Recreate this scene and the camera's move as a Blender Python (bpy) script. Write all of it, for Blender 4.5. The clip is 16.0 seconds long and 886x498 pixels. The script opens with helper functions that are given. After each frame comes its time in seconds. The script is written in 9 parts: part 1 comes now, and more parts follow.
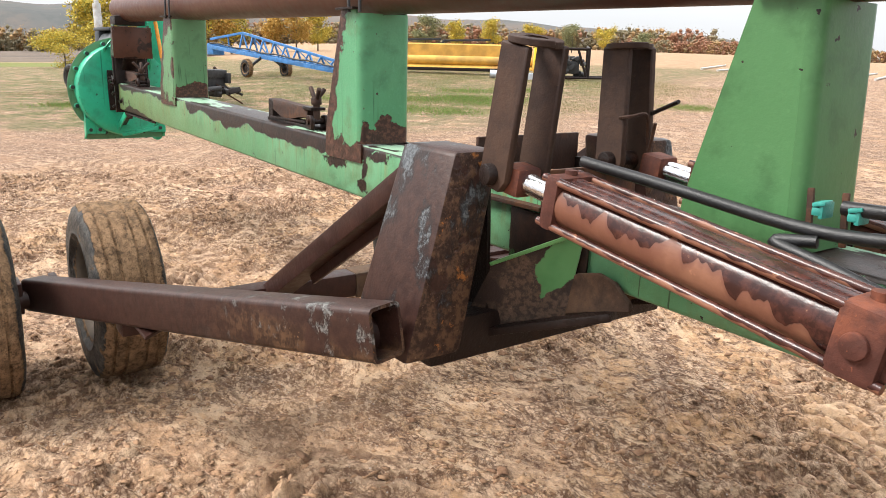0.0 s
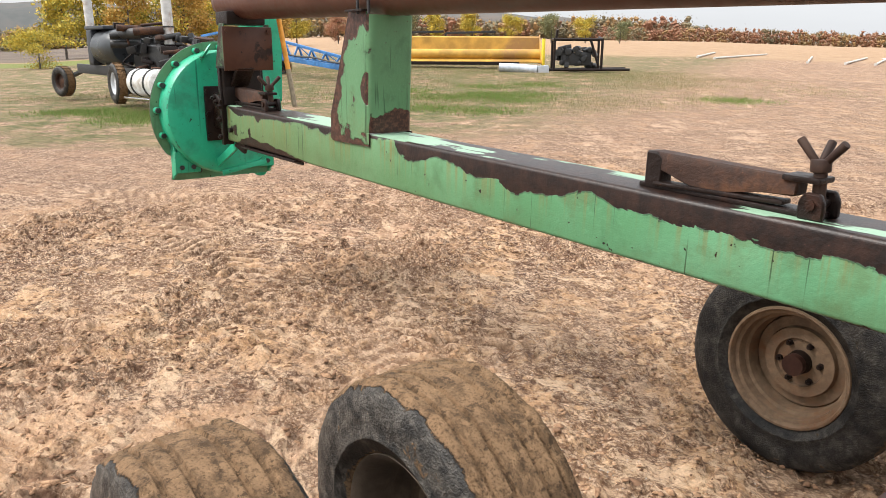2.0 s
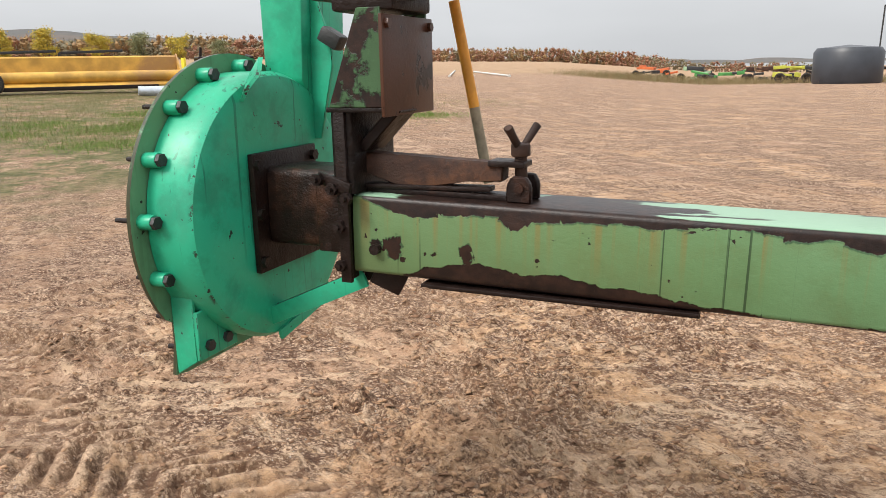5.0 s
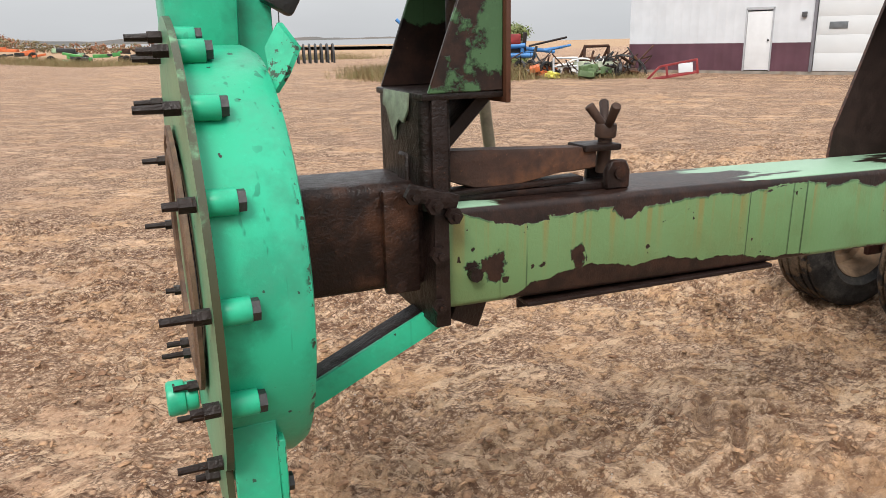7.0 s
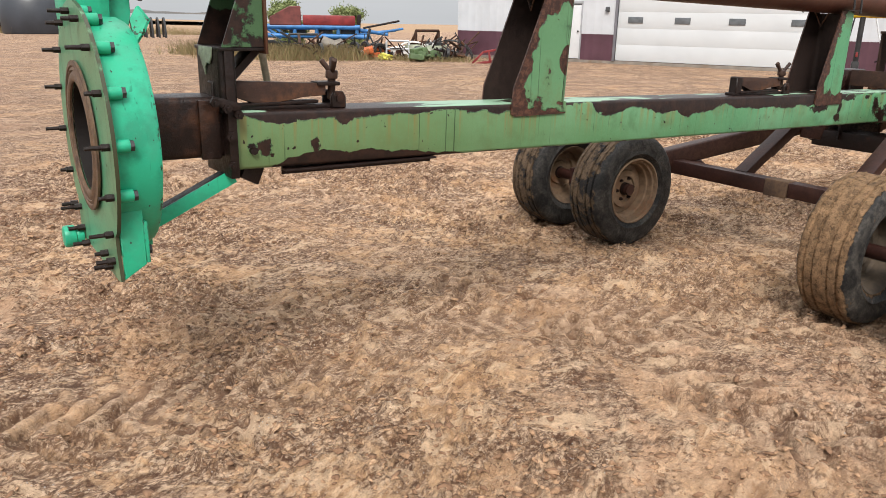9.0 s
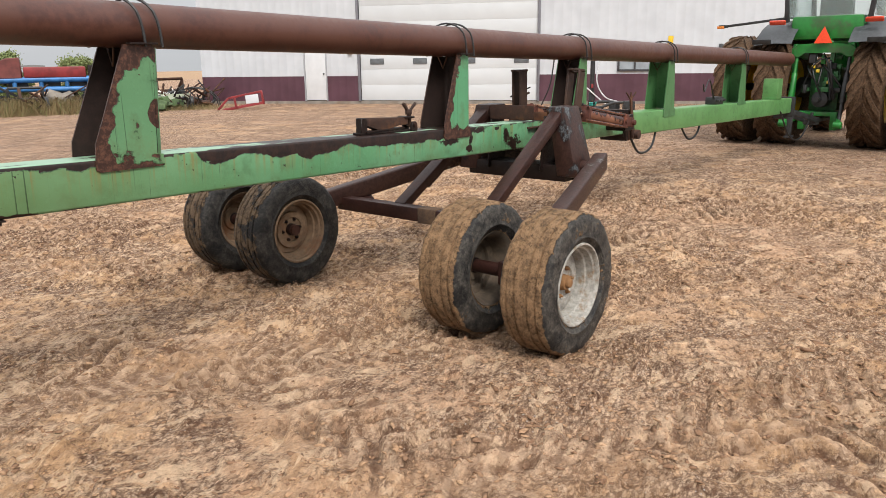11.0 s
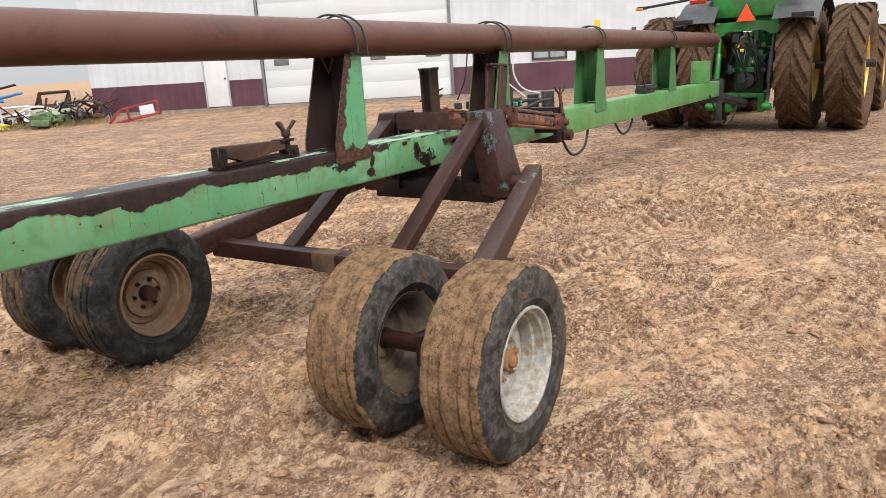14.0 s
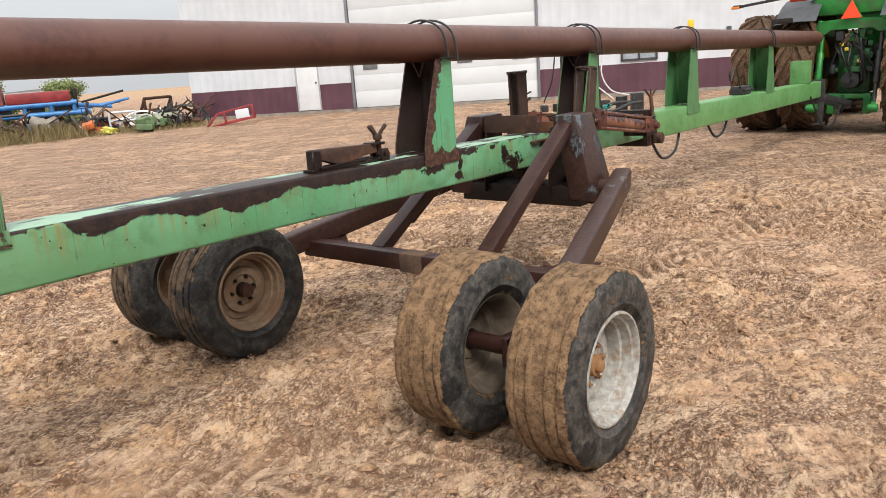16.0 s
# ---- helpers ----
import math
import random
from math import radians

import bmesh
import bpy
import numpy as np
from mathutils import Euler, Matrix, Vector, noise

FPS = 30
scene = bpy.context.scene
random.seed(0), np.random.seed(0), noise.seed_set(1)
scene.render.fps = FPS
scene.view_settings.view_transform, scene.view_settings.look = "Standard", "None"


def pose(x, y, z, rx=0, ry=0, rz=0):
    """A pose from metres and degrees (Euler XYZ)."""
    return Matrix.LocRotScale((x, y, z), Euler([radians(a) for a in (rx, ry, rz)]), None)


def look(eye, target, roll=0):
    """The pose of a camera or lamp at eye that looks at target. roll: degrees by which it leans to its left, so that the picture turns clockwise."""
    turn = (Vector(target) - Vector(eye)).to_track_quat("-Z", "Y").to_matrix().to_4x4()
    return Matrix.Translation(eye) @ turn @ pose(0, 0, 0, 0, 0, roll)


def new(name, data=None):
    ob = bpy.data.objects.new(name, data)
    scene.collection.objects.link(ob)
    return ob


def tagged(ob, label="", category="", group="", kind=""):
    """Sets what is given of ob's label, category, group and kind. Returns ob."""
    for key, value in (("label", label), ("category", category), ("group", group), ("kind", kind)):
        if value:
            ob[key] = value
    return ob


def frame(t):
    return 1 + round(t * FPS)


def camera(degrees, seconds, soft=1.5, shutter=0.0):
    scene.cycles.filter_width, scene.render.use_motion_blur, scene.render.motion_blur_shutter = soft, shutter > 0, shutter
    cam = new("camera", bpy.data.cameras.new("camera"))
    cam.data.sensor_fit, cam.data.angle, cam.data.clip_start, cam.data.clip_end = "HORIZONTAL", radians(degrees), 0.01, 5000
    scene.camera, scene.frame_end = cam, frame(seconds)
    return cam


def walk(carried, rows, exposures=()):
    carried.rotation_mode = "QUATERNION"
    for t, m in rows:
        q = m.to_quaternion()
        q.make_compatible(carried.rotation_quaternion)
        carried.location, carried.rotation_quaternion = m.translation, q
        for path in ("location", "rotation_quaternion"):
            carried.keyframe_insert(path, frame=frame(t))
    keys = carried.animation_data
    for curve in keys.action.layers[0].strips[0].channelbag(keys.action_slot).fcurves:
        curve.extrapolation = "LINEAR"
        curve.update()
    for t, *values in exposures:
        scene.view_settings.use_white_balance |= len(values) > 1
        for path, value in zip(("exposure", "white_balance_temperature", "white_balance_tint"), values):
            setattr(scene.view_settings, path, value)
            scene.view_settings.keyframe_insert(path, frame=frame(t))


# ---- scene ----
cam = camera(61.5, 16.0, 0.6)


PATH = [
    (0, (4.684, -1.465, 1.363), (3.107, -0.337, 0.873), 1.4),
    (0.5, (4.149, -1.501, 1.351), (2.584, -0.365, 0.84), 1.1),
    (1, (3.606, -1.608, 1.375), (2.048, -0.467, 0.855), 0.6),
    (1.5, (3.1, -1.704, 1.42), (1.554, -0.548, 0.899), 0.2),
    (2, (2.512, -1.72, 1.423), (0.976, -0.545, 0.914), 0.3),
    (2.5, (1.969, -1.822, 1.433), (0.473, -0.593, 0.931), 0.6),
    (3, (1.389, -1.836, 1.393), (-0.043, -0.529, 0.902), 0.9),
    (3.5, (0.83, -1.863, 1.407), (-0.502, -0.449, 0.934), 0.8),
    (4, (0.321, -1.869, 1.44), (-0.866, -0.325, 0.98), 0.3),
    (4.2, (0.097, -1.832, 1.416), (-1.021, -0.237, 0.963), 0.1),
    (6.3, (-1.726, -1.558, 1.465), (-1.579, 0.365, 0.933), -2.0),
    (6.5, (-1.859, -1.506, 1.451), (-1.545, 0.395, 0.914), -1.8),
    (7, (-2.142, -1.35, 1.442), (-1.41, 0.428, 0.892), -1.3),
    (7.5, (-2.403, -1.364, 1.432), (-1.361, 0.237, 0.84), -0.1),
    (8, (-2.48, -1.747, 1.441), (-1.387, -0.187, 0.831), 0.9),
    (8.2, (-2.483, -1.922, 1.434), (-1.407, -0.353, 0.816), 1.4),
    (10.3, (-2.424, -3.267, 1.489), (-1.164, -1.792, 1.005), -0.2),
    (10.5, (-2.318, -3.273, 1.475), (-0.971, -1.877, 0.991), -0.5),
    (11, (-1.953, -3.216, 1.496), (-0.44, -2.003, 1.006), -0.7),
    (11.5, (-1.664, -3.006, 1.476), (-0.059, -1.92, 0.978), -1.6),
    (12, (-1.407, -2.817, 1.504), (0.243, -1.806, 0.998), -2.4),
    (12.5, (-1.14, -2.722, 1.498), (0.52, -1.73, 0.987), -2.7),
    (13, (-1.008, -2.667, 1.507), (0.647, -1.669, 0.99), -3.0),
    (13.5, (-0.979, -2.639, 1.512), (0.664, -1.624, 0.995), -3.2),
    (14, (-0.987, -2.634, 1.518), (0.635, -1.582, 1.007), -3.5),
    (14.5, (-1.006, -2.628, 1.525), (0.585, -1.525, 1.024), -3.8),
    (15, (-1.016, -2.625, 1.529), (0.537, -1.465, 1.034), -4.0),
    (15.5, (-1.021, -2.626, 1.53), (0.497, -1.42, 1.037), -4.1),
    (16, (-1.02, -2.635, 1.526), (0.476, -1.401, 1.036), -4.2),
]
walk(cam, [(t, look(eye, target, roll)) for t, eye, target, roll in PATH],
     [(0.0, 0.32), (1.2, 0.28), (2.2, 0.08), (3.0, -0.14), (4.0, -0.16), (6.5, -0.18), (8.0, -0.18), (10.5, -0.28), (12.0, -0.22), (13.5, -0.12), (16.0, -0.12)])

# ---- daylight: an overcast autumn sky, brighter overhead ----
SUN_EL, SUN_AZ = radians(48), radians(215)
world = bpy.data.worlds.new("overcast_sky")
scene.world = world
world.use_nodes = True
wn, wl = world.node_tree.nodes, world.node_tree.links
wn.clear()
w_out = wn.new("ShaderNodeOutputWorld")
w_bg = wn.new("ShaderNodeBackground")
w_sky = wn.new("ShaderNodeTexSky")
w_sky.sky_type = "NISHITA"
w_sky.sun_disc = False
w_sky.sun_elevation, w_sky.sun_rotation = SUN_EL, SUN_AZ
w_sky.air_density, w_sky.dust_density = 1.0, 4.0
w_geo = wn.new("ShaderNodeTexCoord")
w_sep = wn.new("ShaderNodeSeparateXYZ")
w_ramp = wn.new("ShaderNodeValToRGB")
w_ramp.color_ramp.elements[0].position = 0.0
w_ramp.color_ramp.elements[0].color = (7.5, 7.7, 7.95, 1)
w_ramp.color_ramp.elements[1].position = 0.9
w_ramp.color_ramp.elements[1].color = (23.0, 23.2, 23.7, 1)
w_noise = wn.new("ShaderNodeTexNoise")
w_noise.inputs["Scale"].default_value = 3.0
w_noise.inputs["Detail"].default_value = 5.0
w_map = wn.new("ShaderNodeMapping")
w_map.inputs["Scale"].default_value = (1, 1, 4)
w_cl = wn.new("ShaderNodeMapRange")
w_cl.inputs["To Min"].default_value, w_cl.inputs["To Max"].default_value = 0.86, 1.10
w_mul = wn.new("ShaderNodeVectorMath")
w_mul.operation = "SCALE"
w_mix = wn.new("ShaderNodeMix")
w_mix.data_type = "RGBA"
w_mix.inputs["Factor"].default_value = 0.9
wl.new(w_geo.outputs["Generated"], w_sep.inputs[0])
wl.new(w_sep.outputs["Z"], w_ramp.inputs["Fac"])
wl.new(w_geo.outputs["Generated"], w_map.inputs["Vector"])
wl.new(w_map.outputs["Vector"], w_noise.inputs["Vector"])
wl.new(w_noise.outputs["Fac"], w_cl.inputs["Value"])
wl.new(w_ramp.outputs["Color"], w_mul.inputs[0])
wl.new(w_cl.outputs["Result"], w_mul.inputs["Scale"])
wl.new(w_sky.outputs["Color"], w_mix.inputs["A"])
wl.new(w_mul.outputs["Vector"], w_mix.inputs["B"])
wl.new(w_mix.outputs["Result"], w_bg.inputs["Color"])
w_bg.inputs["Strength"].default_value = 0.1
wl.new(w_bg.outputs["Background"], w_out.inputs["Surface"])

sun = new("sun", bpy.data.lights.new("sun", "SUN"))
sun.data.energy, sun.data.angle, sun.data.color = 4.1, radians(22), (1.0, 0.96, 0.9)
sun.matrix_world = pose(0, 0, 40, 90 - math.degrees(SUN_EL), 0, 180 - math.degrees(SUN_AZ))
scene.view_settings.exposure = 0.0

# ---- mesh tools ----
from mathutils import geometry


def bm_box(bm, size, m=None, bevel=0.0):
    """A box of that size about the origin of m, with bevelled edges."""
    got = bmesh.ops.create_cube(bm, size=1.0, matrix=Matrix.Diagonal((*size, 1)))
    verts = got["verts"]
    if bevel > 0:
        edges = list({e for v in verts for e in v.link_edges})
        got = bmesh.ops.bevel(bm, geom=edges, offset=min(bevel, min(size) * 0.45), segments=2, profile=0.6, affect="EDGES")
        verts = list({v for f in got["faces"] for v in f.verts} | {v for v in verts if v.is_valid})
    if m is not None:
        bmesh.ops.transform(bm, matrix=m, verts=verts)
    return verts


def between(a, b, up=(0, 0, 1)):
    """A frame at the middle of a and b whose x runs from a to b and whose z leans to up; and the length."""
    a, b = Vector(a), Vector(b)
    x = (b - a).normalized()
    y = Vector(up).cross(x)
    y = y.normalized() if y.length > 1e-4 else Vector((0, 1, 0))
    z = x.cross(y)
    m = Matrix((x, y, z)).transposed().to_4x4()
    return Matrix.Translation((a + b) / 2) @ m, (b - a).length


def bm_bar(bm, a, b, wide, high, bevel=0.008, up=(0, 0, 1)):
    m, length = between(a, b, up)
    return bm_box(bm, (length, wide, high), m, bevel)


def bm_hollow(bm, a, b, wide, high, wall=0.008, r=0.012, up=(0, 0, 1), caps=False):
    """A rectangular steel tube with rounded corners, open at its ends."""
    m, length = between(a, b, up)
    rings = []
    for s in (-0.5, 0.5):
        for shrink in (0, wall):
            w, h, rr = wide / 2 - shrink, high / 2 - shrink, max(r - shrink, 0.003)
            pts = []
            for cx, cy, a0 in ((w - rr, h - rr, 0), (-w + rr, h - rr, 90), (-w + rr, -h + rr, 180), (w - rr, -h + rr, 270)):
                for k in range(4):
                    t = radians(a0 + 30 * k)
                    pts.append((s * length, cx + rr * math.cos(t), cy + rr * math.sin(t)))
            rings.append([bm.verts.new(m @ Vector(p)) for p in pts])
    o0, i0, o1, i1 = rings
    n = len(o0)
    for k in range(n):
        j = (k + 1) % n
        bm.faces.new((o0[k], o0[j], o1[j], o1[k]))
        bm.faces.new((i0[j], i0[k], i1[k], i1[j]))
        bm.faces.new((o0[j], o0[k], i0[k], i0[j]))
        bm.faces.new((o1[k], o1[j], i1[j], i1[k]))
    if caps:
        bm.faces.new(list(reversed(i0)))
        bm.faces.new(i1)


def bm_rod(bm, a, b, r0, r1=None, seg=20, bevel=0.0):
    m, length = between(a, b)
    got = bmesh.ops.create_cone(bm, cap_ends=True, segments=seg, radius1=r0, radius2=r0 if r1 is None else r1, depth=length,
                                matrix=m @ Matrix.Rotation(radians(90), 4, "Y"))
    if bevel > 0:
        edges = [e for e in {e for v in got["verts"] for e in v.link_edges} if len(e.link_faces) == 2 and e.calc_face_angle(0) > 1.0]
        bmesh.ops.bevel(bm, geom=edges, offset=bevel, segments=2, profile=0.5, affect="EDGES")
    return got["verts"]


def bm_lathe(bm, profile, m=None, seg=48, closed=False, axis="Y"):
    """Turns a profile of (radius, along) about an axis."""
    rows = []
    for k in range(seg):
        t = 2 * math.pi * k / seg
        c, s = math.cos(t), math.sin(t)
        row = []
        for r, y in profile:
            p = Vector((r * c, y, r * s)) if axis == "Y" else Vector((y, r * c, r * s))
            row.append(bm.verts.new(m @ p if m is not None else p))
        rows.append(row)
    n = len(profile)
    for k in range(seg):
        a, b = rows[k], rows[(k + 1) % seg]
        for i in range(n if closed else n - 1):
            j = (i + 1) % n
            bm.faces.new((a[i], b[i], b[j], a[j]))
    return rows


def bm_prism(bm, outline, thick, m, bevel=0.0):
    """A plate: an outline in x and z, thick along y, about m."""
    front = [bm.verts.new(m @ Vector((x, -thick / 2, z))) for x, z in outline]
    back = [bm.verts.new(m @ Vector((x, thick / 2, z))) for x, z in outline]
    faces = [bm.faces.new(front), bm.faces.new(list(reversed(back)))]
    n = len(outline)
    for k in range(n):
        j = (k + 1) % n
        faces.append(bm.faces.new((front[j], front[k], back[k], back[j])))
    if bevel > 0:
        edges = list({e for f in faces for e in f.edges})
        bmesh.ops.bevel(bm, geom=edges, offset=bevel, segments=1, profile=0.5, affect="EDGES")


def smooth_path(points, steps=6):
    """Points on a smooth line through those given."""
    pts = [Vector(p) for p in points]
    pts = [2 * pts[0] - pts[1]] + pts + [2 * pts[-1] - pts[-2]]
    out = []
    for i in range(1, len(pts) - 2):
        p0, p1, p2, p3 = pts[i - 1:i + 3]
        for k in range(steps):
            t = k / steps
            out.append(0.5 * (2 * p1 + (p2 - p0) * t + (2 * p0 - 5 * p1 + 4 * p2 - p3) * t * t + (3 * p1 - p0 - 3 * p2 + p3) * t ** 3))
    out.append(pts[-2])
    return out


def bm_hose(bm, points, r, seg=10, steps=6, taper=None):
    line = smooth_path(points, steps) if steps else [Vector(p) for p in points]
    rings, side = [], None
    for i, p in enumerate(line):
        d = (line[min(i + 1, len(line) - 1)] - line[max(i - 1, 0)]).normalized()
        if side is None:
            side = d.orthogonal().normalized()
        side = (side - d * side.dot(d)).normalized()
        up = d.cross(side)
        rr = r if taper is None else r * taper(i / max(1, len(line) - 1))
        rings.append([bm.verts.new(p + rr * (math.cos(2 * math.pi * k / seg) * side + math.sin(2 * math.pi * k / seg) * up)) for k in range(seg)])
    for a, b in zip(rings, rings[1:]):
        for k in range(seg):
            j = (k + 1) % seg
            bm.faces.new((a[k], a[j], b[j], b[k]))
    bm.faces.new(list(reversed(rings[0])))
    bm.faces.new(rings[-1])


def bm_bolt(bm, p, d, r=0.014, h=0.012, stud=0.0, rs=0.007):
    """A hexagon head or nut at p that looks along d, with a stud beyond it."""
    p, d = Vector(p), Vector(d).normalized()
    bm_rod(bm, p, p + d * h, r, seg=6)
    if stud > 0:
        bm_rod(bm, p + d * h * 0.9, p + d * (h + stud), rs, seg=8)


def rough(bm, amount, scale, seed=0.0):
    """Pushes the points about a little, as worn or muddy edges are."""
    for v in bm.verts:
        q = v.co * scale + Vector((seed, seed * 1.7, -seed))
        v.co += amount * Vector((noise.noise(q), noise.noise(q + Vector((31, 0, 0))), noise.noise(q + Vector((0, 57, 0)))))


def finish(name, bm, material, flat=40):
    bmesh.ops.recalc_face_normals(bm, faces=bm.faces)
    me = bpy.data.meshes.new(name)
    bm.to_mesh(me)
    bm.free()
    for m in material if isinstance(material, (list, tuple)) else (material,):
        me.materials.append(m)
    n = len(me.polygons)
    me.polygons.foreach_set("use_smooth", np.ones(n, dtype=bool))
    me.set_sharp_from_angle(angle=radians(flat))
    return me


def thing(name, label, category, m=None, group="", kind=""):
    """An Empty at a thing's base, for its parts."""
    ob = new(name)
    ob.empty_display_size = 0.1
    if m is not None:
        ob.matrix_basis = m
    return tagged(ob, label, category, group, kind)


def part(name, bm, material, parent=None, label="", flat=40, m=None):
    ob = new(name, finish(name, bm, material, flat))
    if parent is not None:
        ob.parent = parent
    if m is not None:
        ob.matrix_basis = m
    return tagged(ob, label)


# ---- materials ----
class Mat:
    """A node material in the making."""

    def __init__(self, name):
        self.m = bpy.data.materials.new(name)
        self.m.use_nodes = True
        self.t = self.m.node_tree
        self.n, self.l = self.t.nodes, self.t.links
        self.b = self.n["Principled BSDF"]
        self.coord = self.n.new("ShaderNodeTexCoord").outputs["Object"]
        self.world = self.n.new("ShaderNodeNewGeometry").outputs["Position"]

    def put(self, socket, value):
        if isinstance(value, bpy.types.NodeSocket):
            self.l.new(value, socket)
        elif isinstance(value, (tuple, list)) and len(value) == 3 and socket.type == "RGBA":
            socket.default_value = (*value, 1)
        else:
            socket.default_value = value

    def noise(self, scale, detail=4, rough=0.55, stretch=None, space=None, distort=0.0):
        v = space or self.coord
        if stretch:
            mp = self.n.new("ShaderNodeMapping")
            mp.inputs["Scale"].default_value = stretch
            self.l.new(v, mp.inputs["Vector"])
            v = mp.outputs["Vector"]
        t = self.n.new("ShaderNodeTexNoise")
        for k, x in (("Scale", scale), ("Detail", detail), ("Roughness", rough), ("Distortion", distort)):
            t.inputs[k].default_value = x
        self.l.new(v, t.inputs["Vector"])
        return t.outputs["Fac"]

    def streaks(self, turn, along, across, detail=5, rough=0.65, space=None):
        """Noise drawn out along one heading, for trodden and driven ground."""
        a, b = self.n.new("ShaderNodeMapping"), self.n.new("ShaderNodeMapping")
        a.inputs["Rotation"].default_value = (0, 0, -radians(turn))
        b.inputs["Scale"].default_value = (1 / along, 1 / across, 1 / across)
        self.l.new(space or self.coord, a.inputs["Vector"])
        self.l.new(a.outputs["Vector"], b.inputs["Vector"])
        return self.noise(1.0, detail, rough, space=b.outputs["Vector"], distort=0.7)

    def cells(self, scale, feature="F1", space=None):
        t = self.n.new("ShaderNodeTexVoronoi")
        t.feature = feature
        t.inputs["Scale"].default_value = scale
        self.l.new(space or self.coord, t.inputs["Vector"])
        return t.outputs["Distance"]

    def math(self, op, a, b=0.0, c=0.0):
        t = self.n.new("ShaderNodeMath")
        t.operation = op
        for s, v in zip(t.inputs, (a, b, c)):
            self.put(s, v)
        return t.outputs[0]

    def step(self, v, lo, hi):
        t = self.n.new("ShaderNodeMapRange")
        t.interpolation_type = "SMOOTHSTEP"
        self.put(t.inputs["Value"], v)
        self.put(t.inputs["From Min"], lo)
        self.put(t.inputs["From Max"], hi)
        return t.outputs["Result"]

    def mix(self, f, a, b, blend="MIX"):
        t = self.n.new("ShaderNodeMix")
        t.data_type = "RGBA"
        t.blend_type = blend
        self.put(t.inputs["Factor"], f)
        self.put(t.inputs["A"], a)
        self.put(t.inputs["B"], b)
        return t.outputs["Result"]

    def ramp(self, v, stops, lo, hi, top):
        """A value that follows stops of (v, height) between lo and hi; heights from 0 to top."""
        t = self.n.new("ShaderNodeValToRGB")
        el = t.color_ramp.elements
        el[0].position, el[1].position = 0.0, 1.0
        el[0].color, el[1].color = (*(stops[0][1] / top,) * 3, 1), (*(stops[-1][1] / top,) * 3, 1)
        for at, h in stops:
            el.new((at - lo) / (hi - lo)).color = (*(h / top,) * 3, 1)
        self.l.new(self.math("DIVIDE", self.math("SUBTRACT", v, lo), hi - lo), t.inputs["Fac"])
        return self.math("MULTIPLY", t.outputs["Color"], top)

    def axis(self, k, space=None):
        t = self.n.new("ShaderNodeSeparateXYZ")
        self.l.new(space or self.coord, t.inputs[0])
        return t.outputs["XYZ".index(k)]

    def rand(self):
        return self.n.new("ShaderNodeObjectInfo").outputs["Random"]

    def island(self):
        return self.n.new("ShaderNodeNewGeometry").outputs["Random Per Island"]

    def normal_z(self):
        t = self.n.new("ShaderNodeTexCoord").outputs["Normal"]
        return self.axis("Z", t)

    def bump(self, height, strength=0.5, distance=0.01):
        t = self.n.new("ShaderNodeBump")
        t.inputs["Strength"].default_value, t.inputs["Distance"].default_value = strength, distance
        self.l.new(height, t.inputs["Height"])
        self.l.new(t.outputs["Normal"], self.b.inputs["Normal"])

    def done(self, color, rough=0.6, metal=0.0, spec=None):
        self.put(self.b.inputs["Base Color"], color)
        self.put(self.b.inputs["Roughness"], rough)
        self.put(self.b.inputs["Metallic"], metal)
        if spec is not None:
            self.put(self.b.inputs["Specular IOR Level"], spec)
        return self.m


def plain(name, color, rough=0.55, metal=0.0, vary=0.25, scale=18, grain=0.3, dirt=None):
    """A surface of one colour with mottling, grain and a little dirt."""
    k = Mat(name)
    a = k.noise(scale, 5)
    f = k.noise(scale * 9, 3)
    dark = tuple(c * (1 - vary) for c in color)
    light = tuple(min(1, c * (1 + vary * 0.6)) for c in color)
    col = k.mix(k.step(a, 0.3, 0.7), dark, light)
    if dirt:
        col = k.mix(k.step(k.noise(scale * 0.35, 7, 0.65), 0.5, 0.68), col, dirt)
    k.bump(f, grain, 0.003)
    return k.done(col, k.math("MULTIPLY_ADD", a, 0.25, rough - 0.12), metal)


def rust(name, deep=(0.055, 0.030, 0.022), warm=(0.15, 0.062, 0.03), wet=0.35, warm_at=0.6, grain=0.6):
    """Old rusted steel, wet from rain: dark brown with warmer scale and pits."""
    k = Mat(name)
    a, b, c = k.noise(5, 6, 0.6), k.noise(28, 5, 0.65), k.noise(160, 3, 0.6)
    col = k.mix(k.step(b, 0.35, 0.7), deep, tuple(x * 1.6 for x in deep))
    col = k.mix(k.step(k.math("ADD", a, k.math("MULTIPLY", b, 0.35)), warm_at, warm_at + 0.28), col, warm)
    col = k.mix(k.step(c, 0.64, 0.80), col, tuple(x * 1.3 for x in warm))
    h = k.math("ADD", k.math("MULTIPLY", b, 1.0), k.math("MULTIPLY", c, 0.35))
    k.bump(h, grain, 0.004)
    return k.done(col, k.math("MULTIPLY_ADD", b, 0.45, wet + 0.03), 0.0, 0.28)


